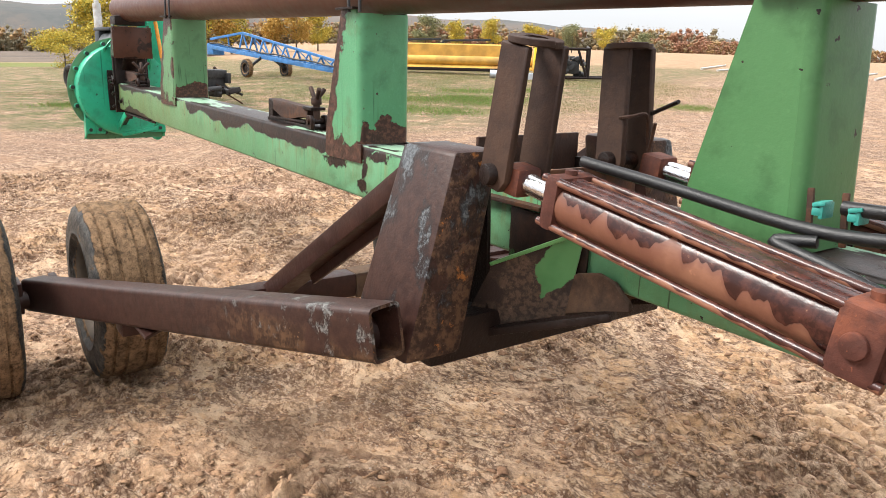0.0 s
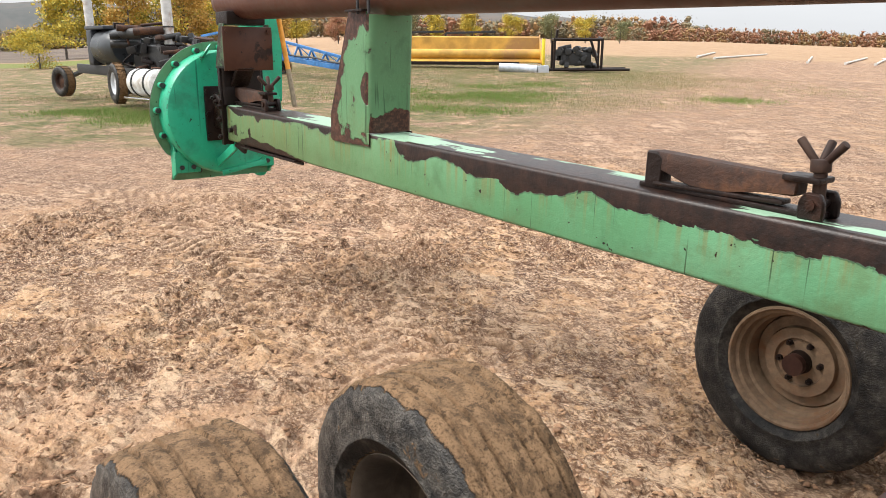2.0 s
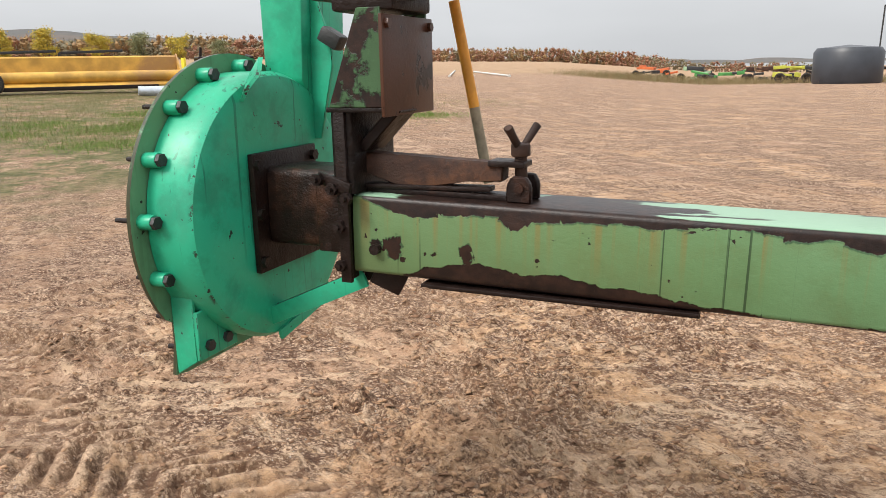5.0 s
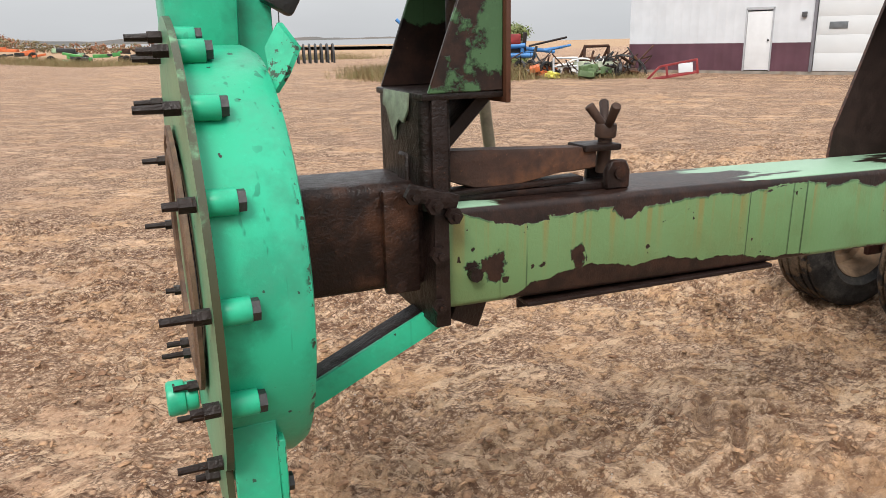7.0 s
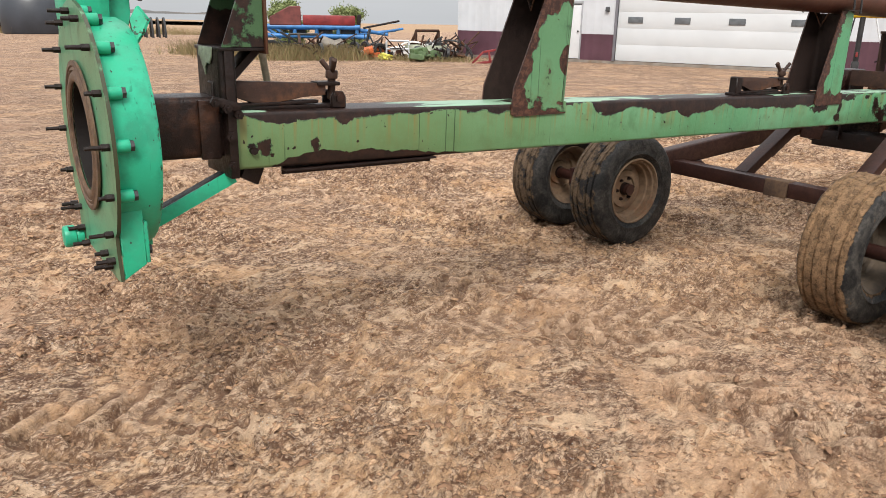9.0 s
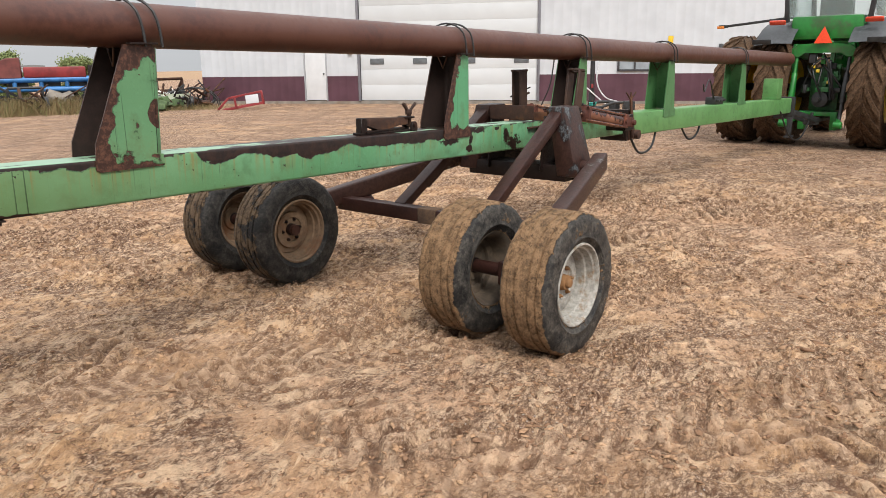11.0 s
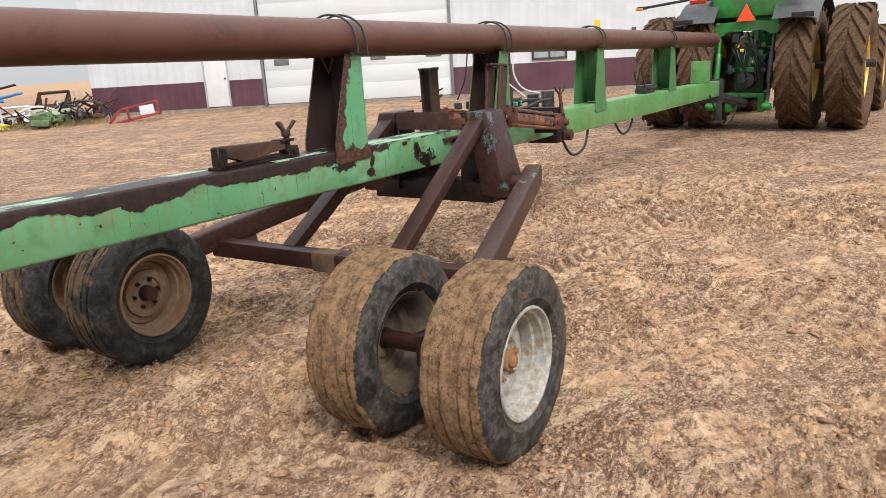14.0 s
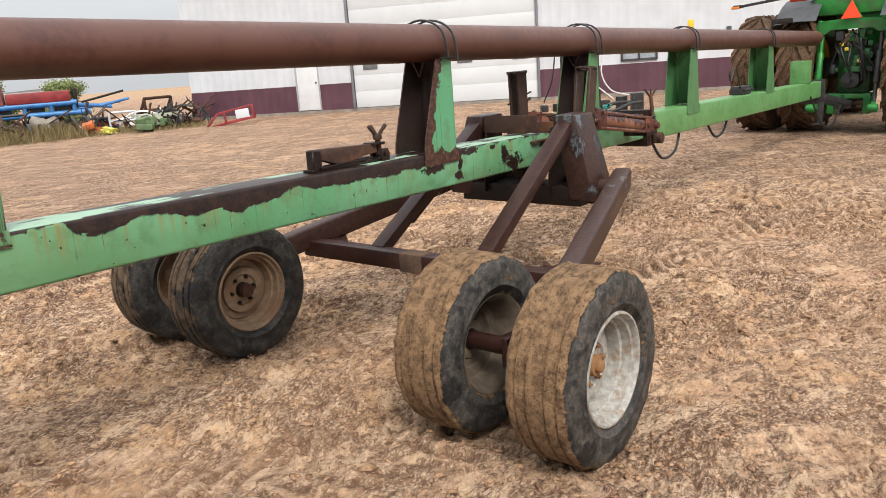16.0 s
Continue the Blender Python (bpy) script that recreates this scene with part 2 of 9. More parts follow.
# where the rear beam's paint is off: depth below its upper edge and height over its lower edge, by the place along it, and single patches
BARE_TOP = ((-1.62, 0.0), (-1.57, 0.028), (-1.45, 0.040), (-1.30, 0.030), (-1.24, 0.030), (-1.21, 0.075), (-1.17, 0.030), (-1.05, 0.022), (-0.90, 0.030), (-0.72, 0.016), (-0.65, 0.032), (-0.55, 0.020),
            (-0.50, 0.036), (-0.40, 0.022), (0.07, 0.004), (0.11, 0.052), (0.18, 0.068), (0.36, 0.034), (0.46, 0.046), (0.58, 0.072), (0.70, 0.066), (0.755, 0.104), (0.83, 0.076), (1.00, 0.060), (1.09, 0.026), (1.17, 0.055),
            (1.40, 0.070), (1.90, 0.064), (2.26, 0.050), (2.34, 0.006))
BARE_FOOT = ((-1.52, 0.0), (-1.44, 0.035), (-1.29, 0.062), (-1.18, 0.045), (-1.10, 0.060), (-1.00, 0.032), (-0.92, 0.036), (-0.80, 0.020), (-0.60, 0.006))
BARE_SPOTS = ((-1.515, 0.125, 0.032, 0.040), (-1.57, 0.120, 0.020, 0.018), (-1.325, 0.130, 0.016, 0.024), (2.26, 0.085, 0.022, 0.040), (2.24, 0.147, 0.036, 0.020), (2.36, 0.026, 0.070, 0.022), (2.57, 0.028, 0.034, 0.014),
              (2.70, 0.070, 0.040, 0.060), (2.80, 0.150, 0.080, 0.060), (2.02, 0.086, 0.090, 0.024))


def worn_paint(name, paint, pale, edge=None, bare=0.62, beam=None, plate=None, spots=(), streak=(0.20, 0.13, 0.035), chips=False):
    """Flaking paint over rusted steel. bare: above this noise level the paint is off. beam: (half height, depth of the bare band, rear end) for a box
    beam with a bare upper edge and rust runs; plate: (lean, edge band, foot band, upper part bare) for a folded plate post."""
    k = Mat(name)
    big, mid, fine = k.noise(2.2, 4, 0.5), k.noise(9, 6, 0.6), k.noise(120, 3)
    x, y, z = k.axis("X"), k.axis("Y"), k.axis("Z")
    r2 = k.noise(26, 5, 0.65)
    rust_c = k.mix(k.step(r2, 0.35, 0.7), (0.0095, 0.0052, 0.0044), (0.030, 0.014, 0.0098))
    rust_c = k.mix(k.step(fine, 0.64, 0.78), rust_c, (0.07, 0.034, 0.023))
    col = k.mix(k.step(big, 0.35, 0.68), paint, pale)
    col = k.mix(k.math("MULTIPLY", k.step(mid, 0.46, 0.68), 0.6), col, tuple(c * 0.60 for c in paint))
    if beam or plate:
        col = k.mix(k.math("MULTIPLY", k.step(k.noise(4.5, 7, 0.7), 0.50, 0.66), 0.35), col, (0.15, 0.20, 0.085))
    col = k.mix(k.math("MULTIPLY", k.step(k.noise(45, 4, 0.7), 0.55, 0.75), 0.25), col, tuple(min(1, c * 1.35) for c in pale))
    field = k.math("MULTIPLY_ADD", mid, 0.55, k.math("MULTIPLY", big, 0.45))
    mask = k.step(field, bare, bare + 0.010)
    # dark outline round bare patches: the paint edge's shadow put into the colour
    rim = k.step(field, bare - 0.012, bare)
    if beam:
        half, band, rear = beam
        along = k.math("ADD", x, rear + 4.715)
        deep = k.ramp(along, BARE_TOP, -1.64, 4.72, 0.12)
        run = k.noise(1.0, 7, 0.68, stretch=(14, 14, 8))
        deep = k.math("MULTIPLY_ADD", k.math("SUBTRACT", run, 0.5), 0.040, deep)
        wob = k.n.new("ShaderNodeVectorMath")
        wob.operation = "MULTIPLY_ADD"
        wn1 = k.n.new("ShaderNodeTexNoise")
        wn1.inputs["Scale"].default_value, wn1.inputs["Detail"].default_value = 20, 4
        k.l.new(k.coord, wn1.inputs["Vector"])
        k.l.new(wn1.outputs["Color"], wob.inputs[0])
        wob.inputs[1].default_value = (0.05, 0.05, 0.05)
        k.l.new(k.coord, wob.inputs[2])
        fl = k.n.new("ShaderNodeTexVoronoi")
        fl.inputs["Scale"].default_value = 15
        k.l.new(wob.outputs[0], fl.inputs["Vector"])
        flake = k.axis("X", fl.outputs["Color"])
        deep = k.math("MULTIPLY_ADD", k.math("SUBTRACT", flake, 0.5), 0.014, deep)
        over = k.math("SUBTRACT", z, k.math("SUBTRACT", half, deep))
        mask = k.math("MAXIMUM", mask, k.step(over, -0.001, 0.001))
        rim = k.math("MAXIMUM", rim, k.math("MULTIPLY", k.step(over, -0.006, -0.002), k.step(mid, 0.45, 0.55)))
        under = k.math("SUBTRACT", k.math("ADD", k.ramp(along, BARE_FOOT, -1.64, 4.72, 0.08), k.math("MULTIPLY_ADD", run, 0.05, -0.031 - half)), z)
        for sx, sz, rx, rz in BARE_SPOTS:
            u, v = k.math("DIVIDE", k.math("SUBTRACT", along, sx), rx), k.math("DIVIDE", k.math("SUBTRACT", z, half - sz), rz)
            far = k.math("SQRT", k.math("ADD", k.math("MULTIPLY", u, u), k.math("MULTIPLY", v, v)))
            spot = k.math("SUBTRACT", k.math("ADD", k.math("MULTIPLY", flake, 0.5), k.math("MULTIPLY_ADD", r2, 2.6, -0.72)), far)
            mask = k.math("MAXIMUM", mask, k.step(spot, -0.02, 0.02))
            rim = k.math("MAXIMUM", rim, k.step(spot, -0.16, -0.04))
        mask = k.math("MAXIMUM", mask, k.step(under, -0.001, 0.001))
        mask = k.math("MAXIMUM", mask, k.math("MAXIMUM", k.step(k.noise(8.5, 5, 0.62), 0.70, 0.708), k.step(k.noise(34, 3, 0.55), 0.715, 0.725)))
        col = k.mix(k.math("MULTIPLY", k.step(x, rear + 3.0, rear + 0.2), 0.75), col, (0.118, 0.172, 0.068))
        # streaks of rust and grime below the bare edge
        st = k.math("MULTIPLY", k.step(k.noise(1.0, 3, 0.6, stretch=(34, 34, 0.7)), 0.50, 0.66), k.step(z, -half * 0.9, half * 0.9))
        col = k.mix(k.math("MULTIPLY", st, 0.60), col, streak)
        th = k.math("MULTIPLY", k.step(k.noise(1.0, 2, 0.4, stretch=(70, 70, 0.35)), 0.63, 0.66), k.step(k.noise(1.0, 3, 0.5, stretch=(5, 5, 2.5)), 0.46, 0.58))
        col = k.mix(k.math("MULTIPLY", th, 0.85), col, (0.020, 0.042, 0.019))
        grime = k.math("MULTIPLY", k.step(z, 0.0, -half), k.step(k.noise(3.5, 5, 0.65), 0.42, 0.66))
        col = k.mix(k.math("MULTIPLY", grime, 0.4), col, (0.10, 0.12, 0.05))
        # the upper face: bare and dark, with paler paint left in places
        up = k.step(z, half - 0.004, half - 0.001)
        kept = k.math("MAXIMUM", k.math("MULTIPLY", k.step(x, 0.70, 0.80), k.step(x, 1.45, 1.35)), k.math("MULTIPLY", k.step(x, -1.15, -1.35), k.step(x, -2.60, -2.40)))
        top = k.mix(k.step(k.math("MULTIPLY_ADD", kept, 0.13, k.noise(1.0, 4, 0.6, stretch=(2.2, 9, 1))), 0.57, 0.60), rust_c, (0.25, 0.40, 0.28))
        col = k.mix(k.math("MULTIPLY", rim, 0.8), col, tuple(c * 0.28 for c in paint))
        col = k.mix(mask, col, rust_c)
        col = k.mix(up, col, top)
    else:
        if plate:
            lean, band, foot, upper, low_at = plate
            n1, n2 = k.noise(11, 5, 0.6), k.noise(5, 4, 0.55)
            d = k.math("SUBTRACT", x, k.math("MULTIPLY", z, lean))
            e1 = k.math("SUBTRACT", k.math("MULTIPLY_ADD", n1, band * 4.0, -band * 1.2), d)
            e2 = k.math("SUBTRACT", k.math("MULTIPLY_ADD", n1, foot * 4.0, -foot * 1.2), z)
            nx = k.step(k.axis("X", k.n.new("ShaderNodeTexCoord").outputs["Normal"]), 0.5, 0.8)
            e3 = k.math("SUBTRACT", k.math("SUBTRACT", z, k.math("MULTIPLY_ADD", n2, -0.45, upper)), k.math("MULTIPLY", nx, 9.0))
            e2 = k.math("ADD", e2, k.math("MULTIPLY", nx, k.math("MULTIPLY_ADD", n2, 0.30, low_at)))
            far = k.math("MAXIMUM", e1, k.math("MAXIMUM", e2, e3))
            mask = k.math("MAXIMUM", mask, k.step(far, -0.001, 0.002))
            rim = k.math("MAXIMUM", rim, k.step(far, -0.006, -0.001))
            for sx, sz, sr in spots:
                gap = k.math("SQRT", k.math("ADD", k.math("POWER", k.math("SUBTRACT", x, sx), 2.0), k.math("POWER", k.math("MULTIPLY", k.math("SUBTRACT", z, sz), 0.8), 2.0)))
                far = k.math("MAXIMUM", far, k.math("SUBTRACT", k.math("SUBTRACT", k.math("MULTIPLY_ADD", n1, 0.04, sr - 0.02), gap), k.math("MULTIPLY", nx, 9.0)))
                mask = k.math("MAXIMUM", mask, k.step(far, -0.001, 0.002))
            rust_c = k.mix(k.step(k.noise(60, 4, 0.7), 0.42, 0.66), (0.034, 0.016, 0.012), (0.105, 0.048, 0.032))
        th = k.math("MULTIPLY", k.step(k.noise(1.0, 2, 0.4, stretch=(60, 60, 0.5)), 0.64 if plate else 0.62 if chips else 0.72, 0.69 if plate else 0.67 if chips else 0.80), k.step(k.noise(1.0, 3, 0.5, stretch=(5, 5, 2.5)), 0.44, 0.58))
        col = k.mix(k.math("MULTIPLY", th, 0.6), col, tuple(c * 0.22 for c in paint))
        chip = k.step(k.noise(38, 3, 0.55), 0.700, 0.712)
        mask = k.math("MAXIMUM", mask, chip)
        col = k.mix(k.math("MULTIPLY", rim, 0.75), col, tuple(c * 0.32 for c in paint))
        col = k.mix(mask, col, rust_c)
    if chips:
        flat = k.math("ABSOLUTE", k.axis("X", k.n.new("ShaderNodeTexCoord").outputs["Normal"]))
        chip = k.math("MULTIPLY", k.math("MULTIPLY", k.step(flat, 0.36, 0.46), k.step(flat, 0.80, 0.70)), k.step(k.noise(42, 5, 0.7), 0.56, 0.59))
        mask = k.math("MAXIMUM", mask, chip)
        col = k.mix(chip, col, (0.020, 0.030, 0.018))
        film = k.math("MULTIPLY", k.step(k.noise(5, 7, 0.7), 0.46, 0.64), 0.35)
        col = k.mix(film, col, tuple(c * 0.55 + 0.05 for c in paint))
    if edge:
        flat = k.math("ABSOLUTE", k.axis(edge, k.n.new("ShaderNodeTexCoord").outputs["Normal"]))
        lip = k.math("MULTIPLY", k.step(flat, 0.6, 0.4), k.step(mid, 0.34, 0.44))
        run = k.math("MULTIPLY", k.step(k.noise(1.0, 3, 0.55, stretch=(22, 22, 1.2)), 0.52, 0.66), 0.45)
        col = k.mix(run, col, tuple(c * 0.40 for c in paint))
        col = k.mix(lip, col, (0.042, 0.046, 0.024))
    hgt = k.math("ADD", k.math("MULTIPLY", mask, -1.0), k.math("MULTIPLY", k.noise(75, 4, 0.7), 0.5))
    k.bump(hgt, 0.7 if beam or plate else 0.28, 0.004)
    wet = k.mix(k.noise(3.0, 4, 0.6), (0.26, 0.26, 0.26), (0.46, 0.46, 0.46))
    return k.done(col, k.mix(mask, wet, (0.40, 0.40, 0.40)), 0, 0.34)


def dried_mud(name, rubber=(0.012, 0.012, 0.0125), mud=(0.215, 0.128, 0.064), cover=0.45, half=0.15, haze=0.35, tread=0.32):
    """Black rubber with caked mud, thickest on the tread: torn clumps, umber in the gaps, grey where a thin film has
    dried on the wall.
    """
    k = Mat(name)
    y = k.math("ABSOLUTE", k.axis("Y"))
    a, b, c, d = k.noise(7, 7, 0.68), k.noise(48, 8, 0.74), k.noise(170, 3), k.noise(21, 7, 0.74)
    col_r = k.mix(k.step(a, 0.4, 0.7), rubber, tuple(x * 1.8 for x in rubber))
    film = k.math("MULTIPLY", k.step(k.math("ADD", k.math("MULTIPLY", d, 0.5), k.math("MULTIPLY", a, 0.5)), 0.40, 0.64), haze)
    col_r = k.mix(film, col_r, k.mix(k.step(b, 0.40, 0.60), (0.075, 0.066, 0.055), (0.215, 0.192, 0.165)))
    col_m = k.mix(k.step(d, 0.40, 0.60), tuple(x * 0.62 for x in mud), tuple(x * 1.15 for x in mud))
    col_m = k.mix(k.math("MULTIPLY", k.step(k.math("ADD", k.math("MULTIPLY", b, 0.75), k.math("MULTIPLY", d, 0.25)), 0.47, 0.42), 0.80), col_m, tuple(x * 0.25 for x in mud))
    col_m = k.mix(k.math("MULTIPLY", k.step(c, 0.47, 0.38), 0.55), col_m, tuple(x * 0.35 for x in mud))
    col_m = k.mix(k.math("MULTIPLY", k.step(b, 0.58, 0.66), 0.6), col_m, tuple(min(1, x * 1.6) for x in mud))
    on = k.math("ADD", k.math("ADD", a, k.math("MULTIPLY", k.step(y, half * 0.94, half * 0.70), tread)), k.math("MULTIPLY_ADD", d, 0.55, -0.27))
    on = k.math("ADD", on, k.math("MULTIPLY_ADD", b, 0.35, -0.17))
    m = k.step(on, 1.00 - cover, 1.07 - cover)
    k.bump(k.math("ADD", k.math("MULTIPLY", m, k.math("ADD", k.math("ADD", b, k.math("MULTIPLY", d, 0.6)), 0.3)), k.math("MULTIPLY", c, 0.35)), 1.0, 0.016)
    return k.done(k.mix(m, col_r, col_m), k.mix(m, (0.48, 0.48, 0.48), (0.85, 0.85, 0.85)), 0, 0.22)


RUST_DARK = rust("wet_dark_rust", (0.0088, 0.0043, 0.0033), (0.052, 0.019, 0.0095), 0.22, 0.75, 1.1)
RUST_WARM = rust("orange_brown_rust", (0.032, 0.016, 0.011), (0.105, 0.044, 0.020), 0.42, 0.62, 0.9)
RUST_PIPE = rust("red_brown_pipe_rust", (0.054, 0.0180, 0.0120), (0.085, 0.032, 0.021), 0.20, 0.5, 0.14)
RUST_PIPE.node_tree.nodes["Principled BSDF"].inputs["Specular IOR Level"].default_value = 0.5
RUST_ARM = rust("brown_primer_steel", (0.024, 0.0096, 0.0074), (0.045, 0.018, 0.0125), 0.18, 0.62, 0.5)
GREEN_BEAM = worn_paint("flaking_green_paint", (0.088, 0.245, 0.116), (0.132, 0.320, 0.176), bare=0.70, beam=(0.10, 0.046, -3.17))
GREEN_FRONT = worn_paint("fresh_green_paint", (0.090, 0.228, 0.073), (0.116, 0.267, 0.095), bare=0.85)
GREEN_POST = worn_paint("flaking_green_plate_paint", (0.072, 0.245, 0.118), (0.108, 0.32, 0.168), bare=0.645, plate=(0.27, 0.045, 0.075, 0.95, -0.06))
GREEN_POST_A = worn_paint("rusting_green_plate_paint", (0.085, 0.205, 0.098), (0.118, 0.255, 0.130), bare=0.60, plate=(0.32, 0.042, 0.022, 0.68, -0.05), spots=((0.308, 0.231, 0.047), (0.03, 0.03, 0.06)))
GREEN_DULL = worn_paint("dull_dark_green_paint", (0.036, 0.080, 0.036), (0.055, 0.115, 0.052), bare=0.53)
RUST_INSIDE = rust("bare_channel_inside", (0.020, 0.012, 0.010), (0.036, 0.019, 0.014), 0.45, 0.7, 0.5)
GREEN_POST_SOUND = worn_paint("sound_green_plate_paint", (0.056, 0.156, 0.057), (0.078, 0.192, 0.077), bare=0.78)
GREEN_PUMP = worn_paint("teal_green_pump_paint", (0.018, 0.33, 0.180), (0.03, 0.42, 0.25), bare=0.74, chips=True)
GREEN_FACE = worn_paint("dusty_green_pump_face", (0.115, 0.245, 0.130), (0.08, 0.29, 0.165), edge="X", bare=0.70)


def stained_cylinder(name):
    """Peach-red primer with dark purple-brown oil that runs down from above."""
    k = Mat(name)
    nz = k.normal_z()
    a, b, run = k.noise(7, 5, 0.6), k.noise(40, 5, 0.65), k.noise(1.0, 2, 0.45, stretch=(30, 3, 3))
    wide = k.noise(1.0, 3, 0.5, stretch=(7, 1.5, 1.5))
    col = k.mix(k.step(a, 0.35, 0.65), (0.165, 0.066, 0.040), (0.250, 0.116, 0.070))
    lay = k.math("ADD", nz, k.math("ADD", k.math("MULTIPLY_ADD", run, 1.3, -0.65), k.math("MULTIPLY_ADD", wide, 3.4, -1.7)))
    stain = k.step(lay, 0.16, 0.24)
    col = k.mix(k.math("MULTIPLY", k.step(lay, -0.10, 0.16), 0.55), col, (0.13, 0.048, 0.032))
    col = k.mix(stain, col, k.mix(k.step(b, 0.4, 0.6), (0.030, 0.0105, 0.0090), (0.066, 0.022, 0.016)))
    col = k.mix(k.math("MULTIPLY", k.step(b, 0.64, 0.70), 0.5), col, (0.36, 0.17, 0.10))
    k.bump(b, 0.3, 0.003)
    return k.done(col, k.mix(stain, (0.5, 0.5, 0.5), (0.22, 0.22, 0.22)), 0, 0.4)


CYL_RED = stained_cylinder("stained_red_primer")
CHROME = plain("chrome", (0.75, 0.76, 0.78), 0.14, 1.0, 0.1)
RUBBER = plain("black_rubber_hose", (0.011, 0.011, 0.012), 0.45, 0, 0.4, 30)
TYRE_MUD = dried_mud("muddy_tyre", mud=(0.250, 0.153, 0.083), cover=0.38, half=0.138, haze=0.7, tread=0.62)
TYRE_DARK = dried_mud("worn_tyre", rubber=(0.009, 0.009, 0.0095), mud=(0.120, 0.082, 0.052), cover=0.33, half=0.138, haze=0.34, tread=0.24)
TYRE_TRACTOR = dried_mud("muddy_tractor_tyre", rubber=(0.026, 0.021, 0.018), mud=(0.125, 0.074, 0.043), cover=0.62, half=0.3)
RIM_RUST = rust("rusty_wheel_rim", (0.140, 0.094, 0.060), (0.150, 0.068, 0.032), 0.55, 0.64, 1.0)
RIM_MUD = plain("mud_filled_rim", (0.105, 0.078, 0.055), 0.75, 0, 0.4, 16, 0.6, dirt=(0.20, 0.145, 0.095))
RIM_WHITE = plain("white_wheel_rim", (0.33, 0.315, 0.285), 0.5, 0, 0.3, 45, 0.4, dirt=(0.22, 0.15, 0.09))
RIM_YELLOW = plain("yellow_wheel_rim", (0.72, 0.50, 0.02), 0.4, 0, 0.2, 8, 0.2, dirt=(0.35, 0.25, 0.12))
TRACTOR_GREEN = plain("tractor_green", (0.016, 0.165, 0.028), 0.35, 0, 0.3, 6, 0.1, dirt=(0.050, 0.085, 0.035))
BLACK_IRON = plain("black_machinery", (0.022, 0.022, 0.023), 0.5, 0, 0.5, 12, 0.5)
GREY_PLASTIC = plain("dark_grey_plastic", (0.06, 0.065, 0.07), 0.5, 0, 0.25, 20, 0.2)
WHITE_STEEL = plain("white_painted_steel", (0.53, 0.55, 0.58), 0.45, 0, 0.07, 1.5, 0.1)
MAROON = plain("maroon_painted_steel", (0.085, 0.035, 0.050), 0.45, 0, 0.18, 1.5, 0.1)
BLUE_PAINT = plain("blue_painted_steel", (0.040, 0.165, 0.40), 0.45, 0, 0.3, 5, 0.2)
YELLOW_PAINT = plain("yellow_painted_steel", (0.54, 0.31, 0.055), 0.55, 0, 0.3, 1.6, 0.2, dirt=(0.33, 0.18, 0.06))
RED_PAINT = plain("red_painted_steel", (0.21, 0.020, 0.022), 0.5, 0, 0.3, 4, 0.2)
ORANGE_PAINT = plain("orange_painted_steel", (0.52, 0.12, 0.035), 0.5, 0, 0.25, 4, 0.2)


def scraped_steel(name, arm=False):
    """Brown plate with blue-grey scrapes, and flaking orange scale on the faces that look along the beam."""
    k = Mat(name)
    a, b, c = k.noise(6, 5, 0.6), k.noise(34, 6, 0.7), k.noise(130, 3)
    s = k.noise(1.0, 6, 0.68, stretch=(15, 15, 11) if arm else (6.5, 6.5, 4))
    nx = k.axis("X", k.n.new("ShaderNodeTexCoord").outputs["Normal"])
    col = k.mix(k.step(b, 0.35, 0.65), (0.026, 0.0108, 0.0084), (0.047, 0.0215, 0.0160))
    flake = k.math("MULTIPLY", k.step(nx, 0.5, 0.8), k.step(a, 0.46, 0.50))
    scale = k.mix(k.step(b, 0.42, 0.62), (0.030, 0.014, 0.009), (0.105, 0.056, 0.031))
    scale = k.mix(k.step(c, 0.64, 0.74), scale, (0.19, 0.115, 0.07))
    col = k.mix(flake, col, scale)
    col = k.mix(k.math("MULTIPLY", flake, k.step(k.noise(11, 6, 0.7), 0.58, 0.64)), col, (0.30, 0.115, 0.028))
    bare = k.step(s, 0.575, 0.635)
    col = k.mix(k.math("MULTIPLY", k.step(s, 0.535, 0.58), 0.75 if not arm else 0.25), col, (0.012, 0.009, 0.009))
    if arm:
        end = k.step(k.axis("X"), 2.55, 2.95)
        low = k.math("MULTIPLY", end, k.math("MULTIPLY", k.step(k.axis("Z"), 0.72, 0.66), k.step(a, 0.42, 0.50)))
        col = k.mix(low, col, scale)
        bare = k.math("MULTIPLY", bare, end)
    col = k.mix(bare, col, k.mix(k.step(c, 0.4, 0.6), (0.040, 0.044, 0.050) if not arm else (0.055, 0.052, 0.050), (0.115, 0.125, 0.132) if not arm else (0.165, 0.158, 0.148)))
    k.bump(k.math("ADD", k.math("MULTIPLY", b, k.math("MULTIPLY_ADD", flake, 1.5, 0.5)), k.math("MULTIPLY", bare, -0.4)), 0.6, 0.006)
    return k.done(col, k.mix(flake, (0.44, 0.44, 0.44), (0.75, 0.75, 0.75)), 0, 0.3)


